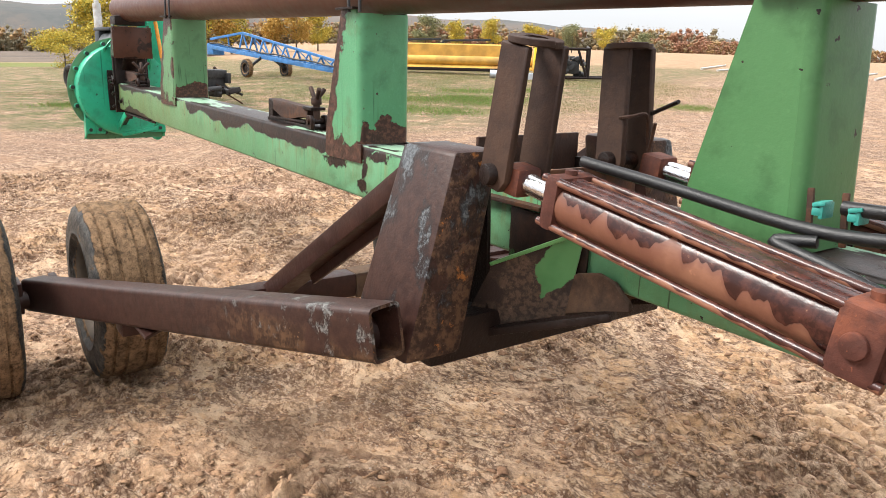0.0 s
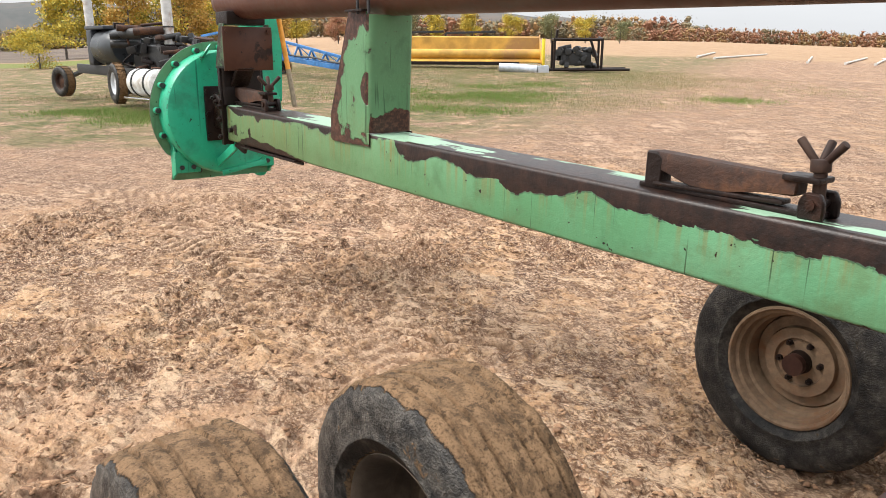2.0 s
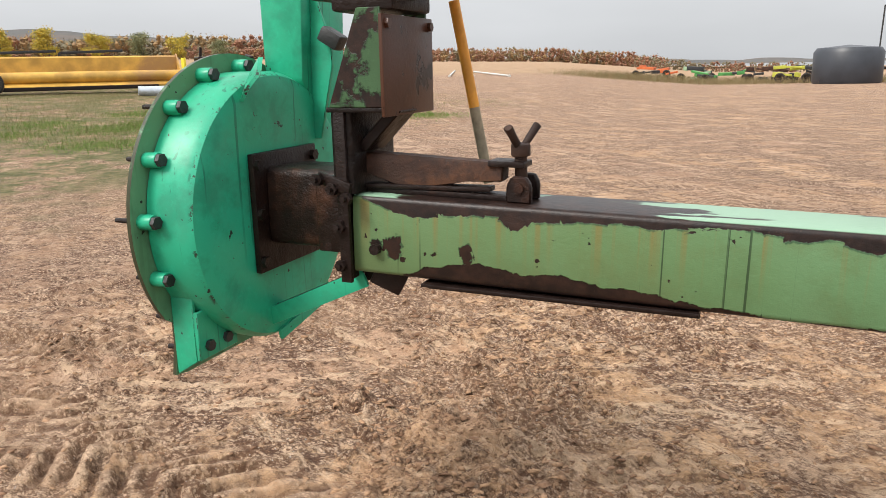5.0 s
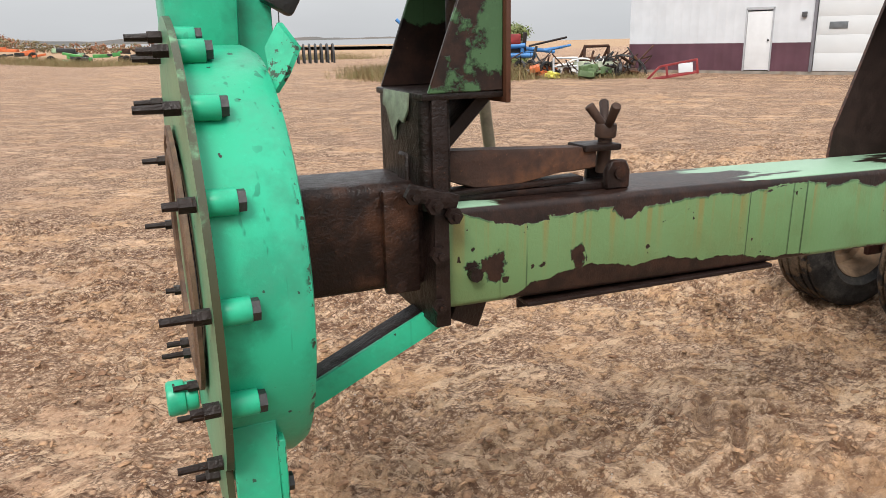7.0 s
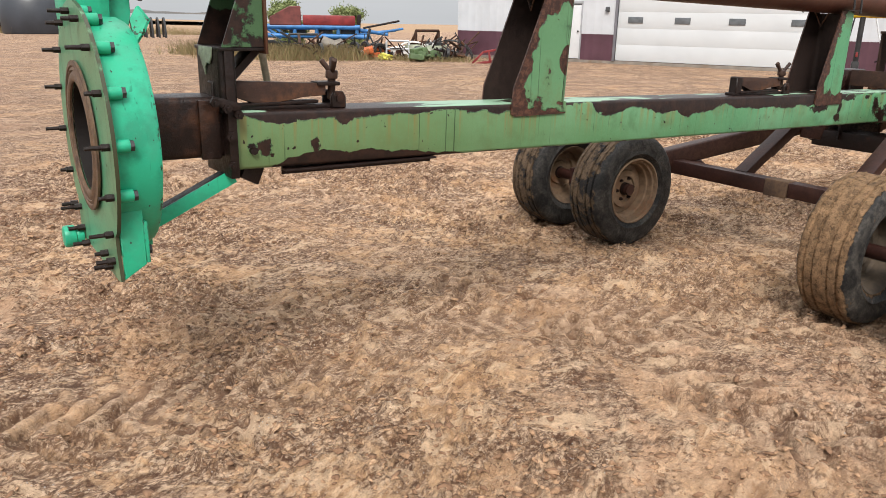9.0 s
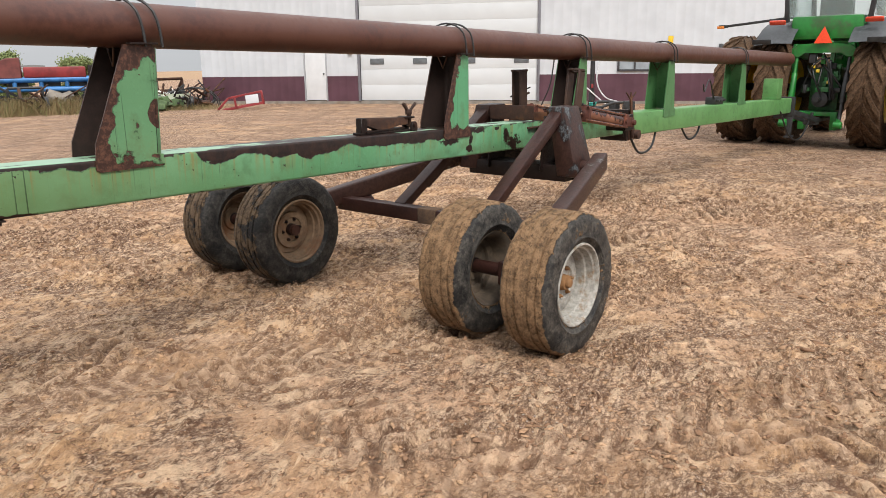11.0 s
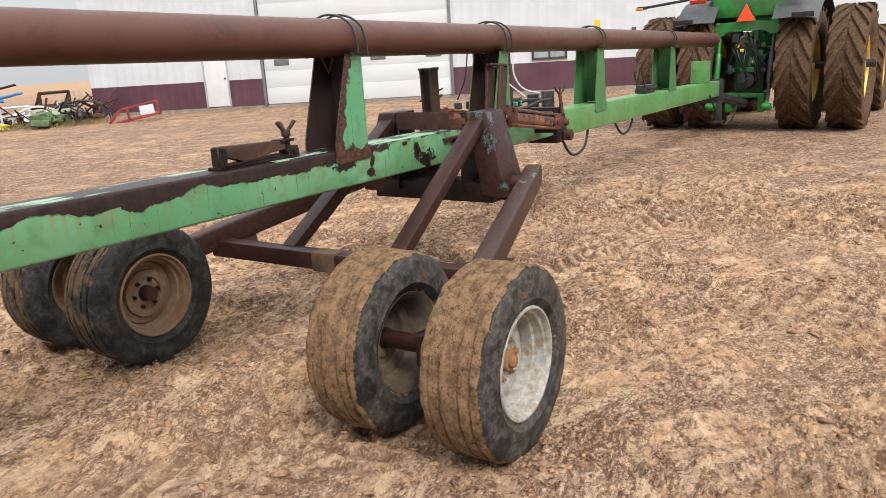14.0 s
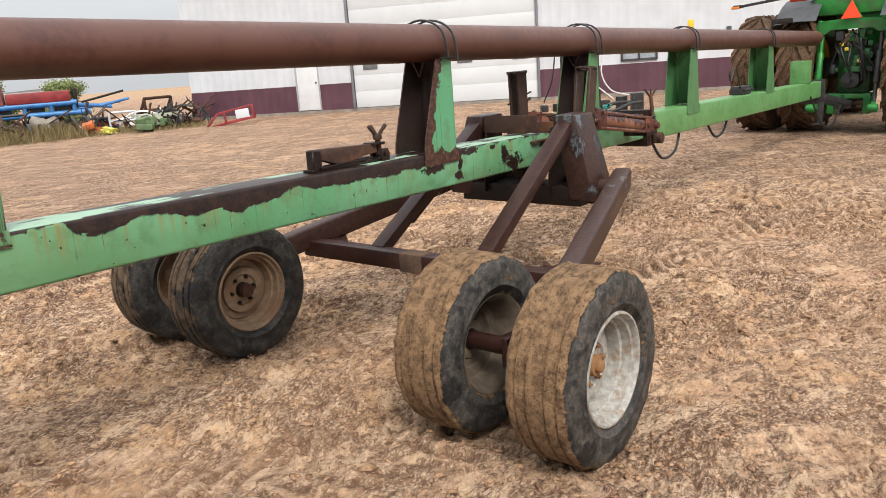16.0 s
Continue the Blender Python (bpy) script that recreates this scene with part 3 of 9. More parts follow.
TOWER_SCALE = scraped_steel("scraped_tower_steel")
ARM_SCRAPED = scraped_steel("scraped_arm_steel", True)
SKIRT_RUST = rust("pitted_skirt_rust", (0.036, 0.021, 0.014), (0.105, 0.060, 0.036), 0.6, 0.55, 1.0)
LINK_RUST = rust("dull_link_rust", (0.028, 0.0155, 0.0120), (0.060, 0.033, 0.022), 0.38, 0.55, 0.45)
WELD_PATCH = rust("weld_patch", (0.048, 0.030, 0.021), (0.105, 0.064, 0.038), 0.6, 0.5, 1.0)
def tray_plate_paint():
    """Mud-caked plate with green paint left on its upper forward part."""
    k = Mat("half_painted_tray_plate")
    p = k.world
    x, z = k.axis("X", p), k.axis("Z", p)
    n, b, c = k.noise(14, 5, 0.6, space=p), k.noise(70, 5, 0.7, space=p), k.noise(6, 4, 0.6, space=p)
    edge = k.math("SUBTRACT", x, k.math("MULTIPLY_ADD", k.math("MAXIMUM", k.math("SUBTRACT", z, 0.86), 0.0), 0.7, 3.315))
    floor_ = k.math("SUBTRACT", k.math("SUBTRACT", z, 0.80), k.math("SUBTRACT", x, 3.36))
    left = k.math("MULTIPLY_ADD", k.math("SUBTRACT", n, 0.5), 0.06, k.math("MINIMUM", edge, floor_))
    on = k.step(left, -0.001, 0.003)
    grime = k.mix(k.step(b, 0.40, 0.60), (0.034, 0.020, 0.014), (0.105, 0.064, 0.042))
    grime = k.mix(k.step(c, 0.46, 0.60), grime, (0.024, 0.013, 0.010))
    grime = k.mix(k.step(b, 0.68, 0.74), grime, (0.20, 0.14, 0.095))
    paint = k.mix(k.step(c, 0.36, 0.64), (0.050, 0.190, 0.062), (0.080, 0.245, 0.090))
    k.bump(k.math("ADD", k.math("MULTIPLY", b, k.math("MULTIPLY_ADD", on, -0.9, 1.0)), k.math("MULTIPLY", on, 0.4)), 0.9, 0.006)
    return k.done(k.mix(on, grime, paint), k.mix(on, (0.7, 0.7, 0.7), (0.36, 0.36, 0.36)))


TRAY_PLATE = tray_plate_paint()
TRAY_PAINT = worn_paint("muddy_tray_paint", (0.055, 0.16, 0.05), (0.075, 0.20, 0.065), bare=0.445)
NECK_RUST = rust("wet_black_brown_rust", (0.0090, 0.0043, 0.0033), (0.060, 0.024, 0.012), 0.14, 0.70, 1.2)
RISER_RUST = rust("wet_black_riser", (0.0062, 0.0034, 0.0027), (0.034, 0.014, 0.0085), 0.16, 0.72, 1.2)
PAINT_SKIN = plain("peeling_paint_skin", (0.165, 0.205, 0.140), 0.5, 0, 0.35, 40, 0.8, dirt=(0.05, 0.04, 0.028))
BOX_RUST = worn_paint("box_plate_rust", (0.060, 0.024, 0.014), (0.075, 0.030, 0.017), bare=0.60)
CYL_END = rust("red_brown_casting", (0.060, 0.021, 0.015), (0.190, 0.060, 0.031), 0.45, 0.62, 0.6)
TEAL = plain("teal_plastic", (0.035, 0.27, 0.225), 0.4, 0, 0.2, 40)
TRACTOR_DARK = plain("oily_dark_green", (0.022, 0.10, 0.03), 0.45, 0, 0.4, 14, 0.3)

# ---- the yard: one sheet of ground out to the horizon ----
RISE_AZ = (-180, 20, 60, 75, 94, 105, 115, 124, 145, 155, 172, 180)
RISE_EL = (0.0, -0.9, -0.9, -0.75, -0.3, 0.6, 0.8, 1.15, 1.4, 1.25, 0.2, 0.1)


def smoothstep(v, lo, hi):
    t = np.clip((v - lo) / (hi - lo), 0, 1)
    return t * t * (3 - 2 * t)


def land(x, y):
    """The height of the land, without the mud's relief."""
    x, y = np.asarray(x, float), np.asarray(y, float)
    r, az = np.hypot(x, y), np.degrees(np.arctan2(y, x))
    el = np.interp(az, RISE_AZ, RISE_EL)
    side = smoothstep(az, 80, 112)
    lo, hi = 34 - 27 * side, 110 - 78 * side
    far = np.clip(r, 0, 900)
    return far * np.tan(np.radians(el)) * smoothstep(r, lo, hi)


def wave(x, y, n, seed, short, long, lean=None):
    """A sum of plane waves of random heading and length."""
    rng = np.random.default_rng(seed)
    out = np.zeros_like(x)
    for _ in range(n):
        a = rng.uniform(0, 2 * np.pi) if lean is None else rng.normal(lean, 0.35)
        w = np.exp(rng.uniform(np.log(short), np.log(long)))
        out += np.sin((x * np.cos(a) + y * np.sin(a)) * 2 * np.pi / w + rng.uniform(0, 6.28)) * (w / long) ** 0.5
    return out / np.sqrt(n)


def chance(i, j, seed):
    """A fixed random number for each cell of a grid."""
    h = np.sin(i * 127.1 + j * 311.7 + seed * 74.7) * 43758.5453
    return h - np.floor(h)


def crumbs(x, y, size, seed, keep, flat=0.8):
    """Separate rounded crumbs of about that size: their height over the ground, 0 to 1, at each place."""
    gi, gj = np.floor(x / size), np.floor(y / size)
    out = np.zeros_like(x)
    for di in (-1, 0, 1):
        for dj in (-1, 0, 1):
            i, j = gi + di, gj + dj
            px, py = (i + chance(i, j, seed)) * size, (j + chance(i, j, seed + 1)) * size
            turn, r = chance(i, j, seed + 2) * 3.14, size * (0.35 + 0.5 * chance(i, j, seed + 3))
            u, v = (x - px) * np.cos(turn) + (y - py) * np.sin(turn), (y - py) * np.cos(turn) - (x - px) * np.sin(turn)
            d = (u * u + (v * v) * (1 + 2.5 * chance(i, j, seed + 4))) / (r * r)
            tall = (chance(i, j, seed + 5) < keep) * (0.35 + 0.65 * chance(i, j, seed + 6))
            out = np.maximum(out, tall * np.clip(1 - d, 0, 1) ** flat)
    return out


# tyre tracks across the yard: a place on each, its heading, width and depth
TRACKS = ((-0.6, 3.6, 35, 0.6, 1.2), (1.2, 4.2, 152, 0.55, 1.0), (-0.25, 1.2, 97, 0.52, 1.7), (-0.5, -0.05, 172, 0.55, 1.5), (3.5, 5.6, 158, 0.5, 0.8), (1.9, -2.55, 16, 0.7, 1.6),
          (4.4, -1.4, 112, 0.5, 1.3), (6.2, -0.6, 86, 0.45, 1.2), (3.2, -1.9, 120, 0.45, 1.0), (-3.5, 2.2, 148, 0.5, 0.9), (7.2, -0.7, 134, 0.6, 1.2), (5.3, -1.6, 110, 0.5, 1.1), (-2.7, -0.3, 150, 0.5, 0.9))


def mud(x, y):
    """The mud's relief: smeared flats, heaps of crumbs and flakes, and the bars that tyres have pressed along their tracks."""
    ragged = wave(x, y, 40, 6, 0.07, 0.3)
    broken = smoothstep(wave(x, y, 16, 7, 0.5, 3.2) + 0.35 * ragged, -0.35, 0.75)
    z, press = 0, np.ones_like(x)
    left = smoothstep(wave(x, y, 24, 9, 0.22, 1.1) + 0.3 * ragged, -0.6, 0.4)
    base_z = 0.010 * wave(x, y, 26, 1, 0.45, 2.6) + 0.005 * wave(x, y, 40, 2, 0.14, 0.45) + 0 * x
    ridge = np.clip(np.abs(wave(x, y, 40, 21, 0.10, 0.34)) * 1.3 - 0.55, 0, 1.2)
    wx, wy = x + 0.010 * ragged, y + 0.010 * wave(x, y, 30, 14, 0.05, 0.2)
    lumps = (0.35 + 0.65 * broken) * (0.044 * crumbs(wx, wy, 0.125, 31, 0.34) + 0.034 * crumbs(wx, wy, 0.066, 41, 0.60) + 0.020 * crumbs(x, y, 0.038, 51, 0.8)) + 0.026 * broken * ridge
    for k, (px, py, az, wide, deep) in enumerate(TRACKS):
        c, s = math.cos(radians(az)), math.sin(radians(az))
        u, v = (x - px) * c + (y - py) * s, -(x - px) * s + (y - py) * c
        v = v + 0.10 * np.sin(u * 0.8 + k)
        near = np.exp(-((v / (wide * 0.5)) ** 4))
        pitch = 0.17 if deep > 1.5 else 0.14
        bars = np.sin((u + np.abs(v) * 0.9) * 2 * np.pi / pitch + 0.8 * np.sin(u * 2.3 + k) + 0.5 * ragged)
        fade = smoothstep(np.sin(u * 0.9 + 2 * k) + 0.5 * np.sin(u * 2.1 + k), -0.7, 0.3)
        press *= 1 - 0.35 * near * fade * left
        z = z + deep * near * (0.017 * np.clip(2.0 * bars + 1.1 * ragged, -1, 1) * fade * left - 0.006) + deep * 0.008 * left * np.exp(-(((np.abs(v) - wide * 0.62) / 0.08) ** 2))
    return z + base_z + lumps * press


def lines(lo, hi, step, far):
    mid = list(np.arange(lo, hi, step))
    out, d = [], step
    p = mid[-1]
    while p < far:
        d = min(d * 1.09, 60)
        p += d
        out.append(p)
    d, p, back = step, lo, []
    while p > -far:
        d = min(d * 1.09, 60)
        p -= d
        back.append(p)
    return np.array(back[::-1] + mid + out)


gx, gy = lines(-4.6, 7.0, 0.0145, 1500), lines(-3.6, 5.4, 0.0145, 1500)
X, Y = np.meshgrid(gx, gy, indexing="ij")
near_w = 1 - smoothstep(np.hypot(X - 1.5, Y - 1), 11, 30)
coarse = np.maximum(np.maximum(-4.6 - X, X - 7.0), np.maximum(-3.6 - Y, Y - 5.4))
near_w = near_w * (1 - 0.92 * smoothstep(coarse, 0.1, 1.4))
Z = land(X, Y) + mud(X, Y) * near_w
for wx, wy in ((1.36, -1.4), (1.36, -0.8), (1.36, 0.8), (1.36, 1.4)):
    Z -= 0.018 * np.exp(-(((X - wx) / 0.22) ** 2 + ((Y - wy) / 0.2) ** 2))
nx, ny = X.shape
co = np.stack([X, Y, Z], -1).reshape(-1, 3)
ii = np.arange(nx * ny).reshape(nx, ny)
quads = np.stack([ii[:-1, :-1], ii[1:, :-1], ii[1:, 1:], ii[:-1, 1:]], -1).reshape(-1, 4)
g_me = bpy.data.meshes.new("ground")
g_me.vertices.add(len(co))
g_me.vertices.foreach_set("co", co.ravel())
g_me.loops.add(quads.size)
g_me.loops.foreach_set("vertex_index", quads.ravel().astype(np.int32))
g_me.polygons.add(len(quads))
g_me.polygons.foreach_set("loop_start", (np.arange(len(quads)) * 4).astype(np.int32))
g_me.polygons.foreach_set("use_smooth", np.ones(len(quads), dtype=bool))
g_me.update(calc_edges=True)


def yard_mud():
    k = Mat("trodden_yard_mud")
    p = k.world
    big, mid = k.noise(0.30, 6, 0.6, space=p), k.noise(1.5, 9, 0.68, space=p)
    lump, crumb, fine = k.noise(11, 8, 0.75, space=p, distort=0.3), k.noise(34, 7, 0.78, space=p), k.noise(120, 4, 0.75, space=p)
    x, y = k.axis("X", p), k.axis("Y", p)
    # smeared clay: ochre to pale pinkish tan
    col = k.mix(k.step(mid, 0.40, 0.60), (0.60, 0.360, 0.190), (0.74, 0.490, 0.290))
    col = k.mix(k.math("MULTIPLY", k.step(big, 0.50, 0.64), 0.6), col, (0.64, 0.410, 0.280))
    away = k.math("SQRT", k.math("ADD", k.math("POWER", k.math("SUBTRACT", x, 1.9), 2.0), k.math("POWER", k.math("SUBTRACT", y, -1.7), 2.0)))
    dry = k.step(away, 6.0, 1.8)
    # the traffic side of the yard stays damp, in long drawn bands
    b1, b2, b3 = k.streaks(140, 2.6, 0.26, 7, 0.66, p), k.streaks(128, 3.4, 0.42, 7, 0.66, p), k.streaks(40, 3.6, 0.34, 7, 0.66, p)
    damp = k.math("MULTIPLY", k.step(k.math("MULTIPLY_ADD", mid, 5.0, away), 5.5, 10.5), k.math("MULTIPLY_ADD", k.step(k.math("ADD", k.math("MULTIPLY", big, 0.5), k.math("MULTIPLY", k.streaks(132, 7.0, 0.9, 6, 0.66, p), 0.5)), 0.43, 0.55), 0.68, 0.22))
    col = k.mix(damp, col, (0.345, 0.212, 0.138))
    col = k.mix(k.math("MULTIPLY", k.step(k.math("MULTIPLY_ADD", mid, 2.0, x), -1.5, -5.0), 0.50), col, (0.31, 0.185, 0.115))
    col = k.mix(k.math("MULTIPLY", k.step(b2, 0.53, 0.58), 0.60), col, (0.66, 0.455, 0.31))
    # broken ground: the clay's skin torn into umber crumbs; gap shade painted further down
    torn = k.math("ADD", k.math("MULTIPLY", mid, 0.45), k.math("ADD", k.math("MULTIPLY", k.math("MAXIMUM", b1, b3), 0.35), k.math("MULTIPLY", lump, 0.30)))
    torn = k.math("MULTIPLY", k.step(torn, 0.525, 0.575), k.math("MULTIPLY_ADD", dry, -0.30, 1.0))
    col = k.mix(k.math("MULTIPLY", torn, 0.40), col, (0.285, 0.163, 0.098))
    col = k.mix(k.math("MULTIPLY", torn, k.math("MULTIPLY", k.step(k.noise(0.8, 5, 0.6, space=p), 0.50, 0.60), 0.35)), col, (0.150, 0.118, 0.080))
    for b, wide in ((b1, 0.016), (b3, 0.013), (k.streaks(10, 1.9, 0.22, 6, 0.68, p), 0.014)):
        edge = k.step(k.math("ABSOLUTE", k.math("SUBTRACT", b, 0.5)), wide, wide * 0.3)
        col = k.mix(k.math("MULTIPLY", edge, k.math("MULTIPLY_ADD", k.step(lump, 0.42, 0.58), 0.60, 0.10)), col, (0.125, 0.060, 0.034))
    # damp hollows, darkened by height with their shade put into the colour
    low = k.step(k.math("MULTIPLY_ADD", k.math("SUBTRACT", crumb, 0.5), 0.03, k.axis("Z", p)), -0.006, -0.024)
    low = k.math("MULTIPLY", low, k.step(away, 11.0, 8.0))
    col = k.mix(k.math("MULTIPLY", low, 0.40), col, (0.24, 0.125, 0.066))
    # three sizes of crumb, each with its own tone, crevice shade painted in the gaps
    warp = k.n.new("ShaderNodeVectorMath")
    warp.operation = "MULTIPLY_ADD"
    nz = k.n.new("ShaderNodeTexNoise")
    nz.inputs["Scale"].default_value, nz.inputs["Detail"].default_value = 30, 4
    k.l.new(p, nz.inputs["Vector"])
    k.l.new(nz.outputs["Color"], warp.inputs[0])
    warp.inputs[1].default_value = (0.018, 0.018, 0.018)
    k.l.new(p, warp.inputs[2])

    def cell(scale, lean):
        mp = k.n.new("ShaderNodeMapping")
        mp.inputs["Rotation"].default_value, mp.inputs["Scale"].default_value = (0, 0, lean), (1.0, 1.6, 1.0)
        k.l.new(warp.outputs[0], mp.inputs["Vector"])
        t = k.n.new("ShaderNodeTexVoronoi")
        t.inputs["Scale"].default_value = scale
        k.l.new(mp.outputs["Vector"], t.inputs["Vector"])
        return t.outputs["Distance"], k.axis("X", t.outputs["Color"])

    d1, c1 = cell(10, 0.6)
    d2, c2 = cell(26, -0.5)
    d3, c3 = cell(62, 0.2)
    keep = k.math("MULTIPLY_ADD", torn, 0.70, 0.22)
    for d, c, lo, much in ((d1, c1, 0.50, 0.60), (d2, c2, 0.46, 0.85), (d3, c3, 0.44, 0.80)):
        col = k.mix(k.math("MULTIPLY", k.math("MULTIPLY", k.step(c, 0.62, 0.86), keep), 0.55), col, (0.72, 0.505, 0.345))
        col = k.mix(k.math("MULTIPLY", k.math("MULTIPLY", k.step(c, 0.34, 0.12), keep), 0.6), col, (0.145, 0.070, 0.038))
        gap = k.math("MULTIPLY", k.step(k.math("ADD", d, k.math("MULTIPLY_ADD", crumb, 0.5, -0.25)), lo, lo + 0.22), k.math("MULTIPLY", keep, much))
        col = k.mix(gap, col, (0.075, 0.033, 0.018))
    # smears and cracks drawn out by traffic; lows painted dark as shade, highs pale
    s1, s2 = k.streaks(150, 0.50, 0.13, 7, 0.74, p), k.streaks(18, 0.42, 0.12, 7, 0.74, p)
    way = k.step(k.noise(0.9, 3, 0.5, space=p), 0.44, 0.56)
    track = k.math("ADD", k.math("MULTIPLY", s1, way), k.math("MULTIPLY", s2, k.math("SUBTRACT", 1.0, way)))
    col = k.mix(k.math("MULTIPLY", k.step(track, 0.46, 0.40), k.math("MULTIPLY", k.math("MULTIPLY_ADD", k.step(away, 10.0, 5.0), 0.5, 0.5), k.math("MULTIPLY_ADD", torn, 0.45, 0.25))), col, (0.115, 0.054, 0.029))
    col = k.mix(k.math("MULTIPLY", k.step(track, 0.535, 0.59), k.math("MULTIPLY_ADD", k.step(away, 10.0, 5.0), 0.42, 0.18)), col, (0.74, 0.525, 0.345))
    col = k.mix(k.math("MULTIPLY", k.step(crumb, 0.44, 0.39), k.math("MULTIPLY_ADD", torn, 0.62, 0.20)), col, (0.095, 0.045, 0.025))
    col = k.mix(k.math("MULTIPLY", k.step(crumb, 0.55, 0.60), k.math("MULTIPLY_ADD", torn, 0.45, 0.30)), col, (0.72, 0.525, 0.365))
    col = k.mix(k.math("MULTIPLY", k.step(fine, 0.40, 0.34), 0.45), col, (0.085, 0.046, 0.028))
    col = k.mix(k.math("MULTIPLY", k.step(fine, 0.60, 0.68), 0.35), col, (0.60, 0.47, 0.35))
    peb = k.cells(40, space=p)
    col = k.mix(k.math("MULTIPLY", k.step(peb, 0.15, 0.09), k.step(mid, 0.50, 0.56)), col, (0.46, 0.41, 0.37))
    # tyre tracks: smeared clay; wet umber grooves, pale bars, relief shade in the colour
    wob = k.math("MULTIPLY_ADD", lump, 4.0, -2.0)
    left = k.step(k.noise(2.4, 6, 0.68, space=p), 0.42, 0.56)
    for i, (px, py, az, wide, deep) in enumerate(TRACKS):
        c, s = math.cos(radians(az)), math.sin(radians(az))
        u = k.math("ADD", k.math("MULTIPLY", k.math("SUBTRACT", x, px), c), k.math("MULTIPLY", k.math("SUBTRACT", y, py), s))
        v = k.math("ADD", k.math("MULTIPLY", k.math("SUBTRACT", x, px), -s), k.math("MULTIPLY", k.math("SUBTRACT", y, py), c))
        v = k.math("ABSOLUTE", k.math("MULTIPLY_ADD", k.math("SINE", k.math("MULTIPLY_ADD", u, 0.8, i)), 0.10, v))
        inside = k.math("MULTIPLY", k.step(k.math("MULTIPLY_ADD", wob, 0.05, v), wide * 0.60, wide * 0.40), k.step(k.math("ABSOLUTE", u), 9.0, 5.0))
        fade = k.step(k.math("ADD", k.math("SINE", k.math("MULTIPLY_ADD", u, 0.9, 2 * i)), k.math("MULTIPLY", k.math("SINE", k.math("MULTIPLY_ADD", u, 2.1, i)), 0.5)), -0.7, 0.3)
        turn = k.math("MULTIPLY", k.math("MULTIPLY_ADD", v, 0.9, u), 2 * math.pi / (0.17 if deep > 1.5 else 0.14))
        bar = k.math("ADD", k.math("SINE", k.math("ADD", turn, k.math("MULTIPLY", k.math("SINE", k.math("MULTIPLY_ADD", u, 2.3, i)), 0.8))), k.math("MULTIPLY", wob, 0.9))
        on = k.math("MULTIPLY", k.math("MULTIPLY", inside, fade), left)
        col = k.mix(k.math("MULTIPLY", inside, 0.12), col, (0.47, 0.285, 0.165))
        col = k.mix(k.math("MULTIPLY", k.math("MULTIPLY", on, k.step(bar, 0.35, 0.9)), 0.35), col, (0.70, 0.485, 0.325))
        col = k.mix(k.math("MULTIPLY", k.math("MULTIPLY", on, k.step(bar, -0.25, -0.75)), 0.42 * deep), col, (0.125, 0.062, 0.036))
    col = k.mix(1.0, col, (1.00, 1.01, 1.02), "MULTIPLY")
    # farther off: thin grass on the field side, then stubble
    off = k.math("ADD", k.math("MULTIPLY", x, -0.75), k.math("MULTIPLY", y, 0.62))
    gn = k.math("ADD", k.math("MULTIPLY", k.noise(0.22, 6, 0.65, space=p), 14.0), off)
    grass = k.mix(k.step(k.noise(5, 5, 0.7, space=p), 0.4, 0.65), (0.085, 0.088, 0.030), (0.19, 0.16, 0.073))
    side = k.step(k.math("ADD", x, k.math("MULTIPLY", y, 0.50)), -1.5, -7.0)
    col = k.mix(k.math("MULTIPLY", k.math("MULTIPLY", k.step(gn, 14.5, 18.0), k.step(k.noise(1.3, 6, 0.7, space=p), 0.38, 0.56)), side), col, grass)
    stub = k.mix(k.step(k.noise(0.6, 6, 0.7, space=p), 0.35, 0.65), (0.27, 0.170, 0.098), (0.39, 0.262, 0.160))
    col = k.mix(k.step(gn, 58, 70), col, stub)
    west = k.step(k.math("MULTIPLY_ADD", x, -0.36, k.math("MULTIPLY", y, -1.0)), -1.0, 3.0)
    out = k.math("SQRT", k.math("ADD", k.math("MULTIPLY", x, x), k.math("MULTIPLY", y, y)))
    col = k.mix(k.math("MULTIPLY", west, k.math("MULTIPLY", k.step(out, 60, 62), k.step(out, 80, 78))), col, (0.150, 0.165, 0.045))
    col = k.mix(k.math("MULTIPLY", west, k.step(out, 80, 84)), col, k.mix(k.step(k.noise(0.05, 5, 0.6, space=p), 0.4, 0.6), (0.095, 0.072, 0.060), (0.150, 0.115, 0.085)))
    rise = k.math("ADD", k.math("MULTIPLY", d1, -0.35), k.math("ADD", k.math("MULTIPLY", d2, -0.45), k.math("MULTIPLY", d3, -0.20)))
    rise = k.math("MULTIPLY", rise, k.math("MULTIPLY_ADD", torn, 0.8, 0.35))
    k.bump(k.math("ADD", k.math("ADD", rise, k.math("MULTIPLY", track, 0.6)), k.math("ADD", k.math("MULTIPLY", crumb, 1.0), k.math("MULTIPLY_ADD", fine, 0.25, k.math("MULTIPLY", lump, 0.5)))), 0.85, 0.034)
    return k.done(col, k.mix(low, (0.82, 0.82, 0.82), (0.55, 0.55, 0.55)), 0, 0.22)


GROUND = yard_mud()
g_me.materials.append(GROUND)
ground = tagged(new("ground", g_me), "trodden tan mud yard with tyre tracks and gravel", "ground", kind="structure")


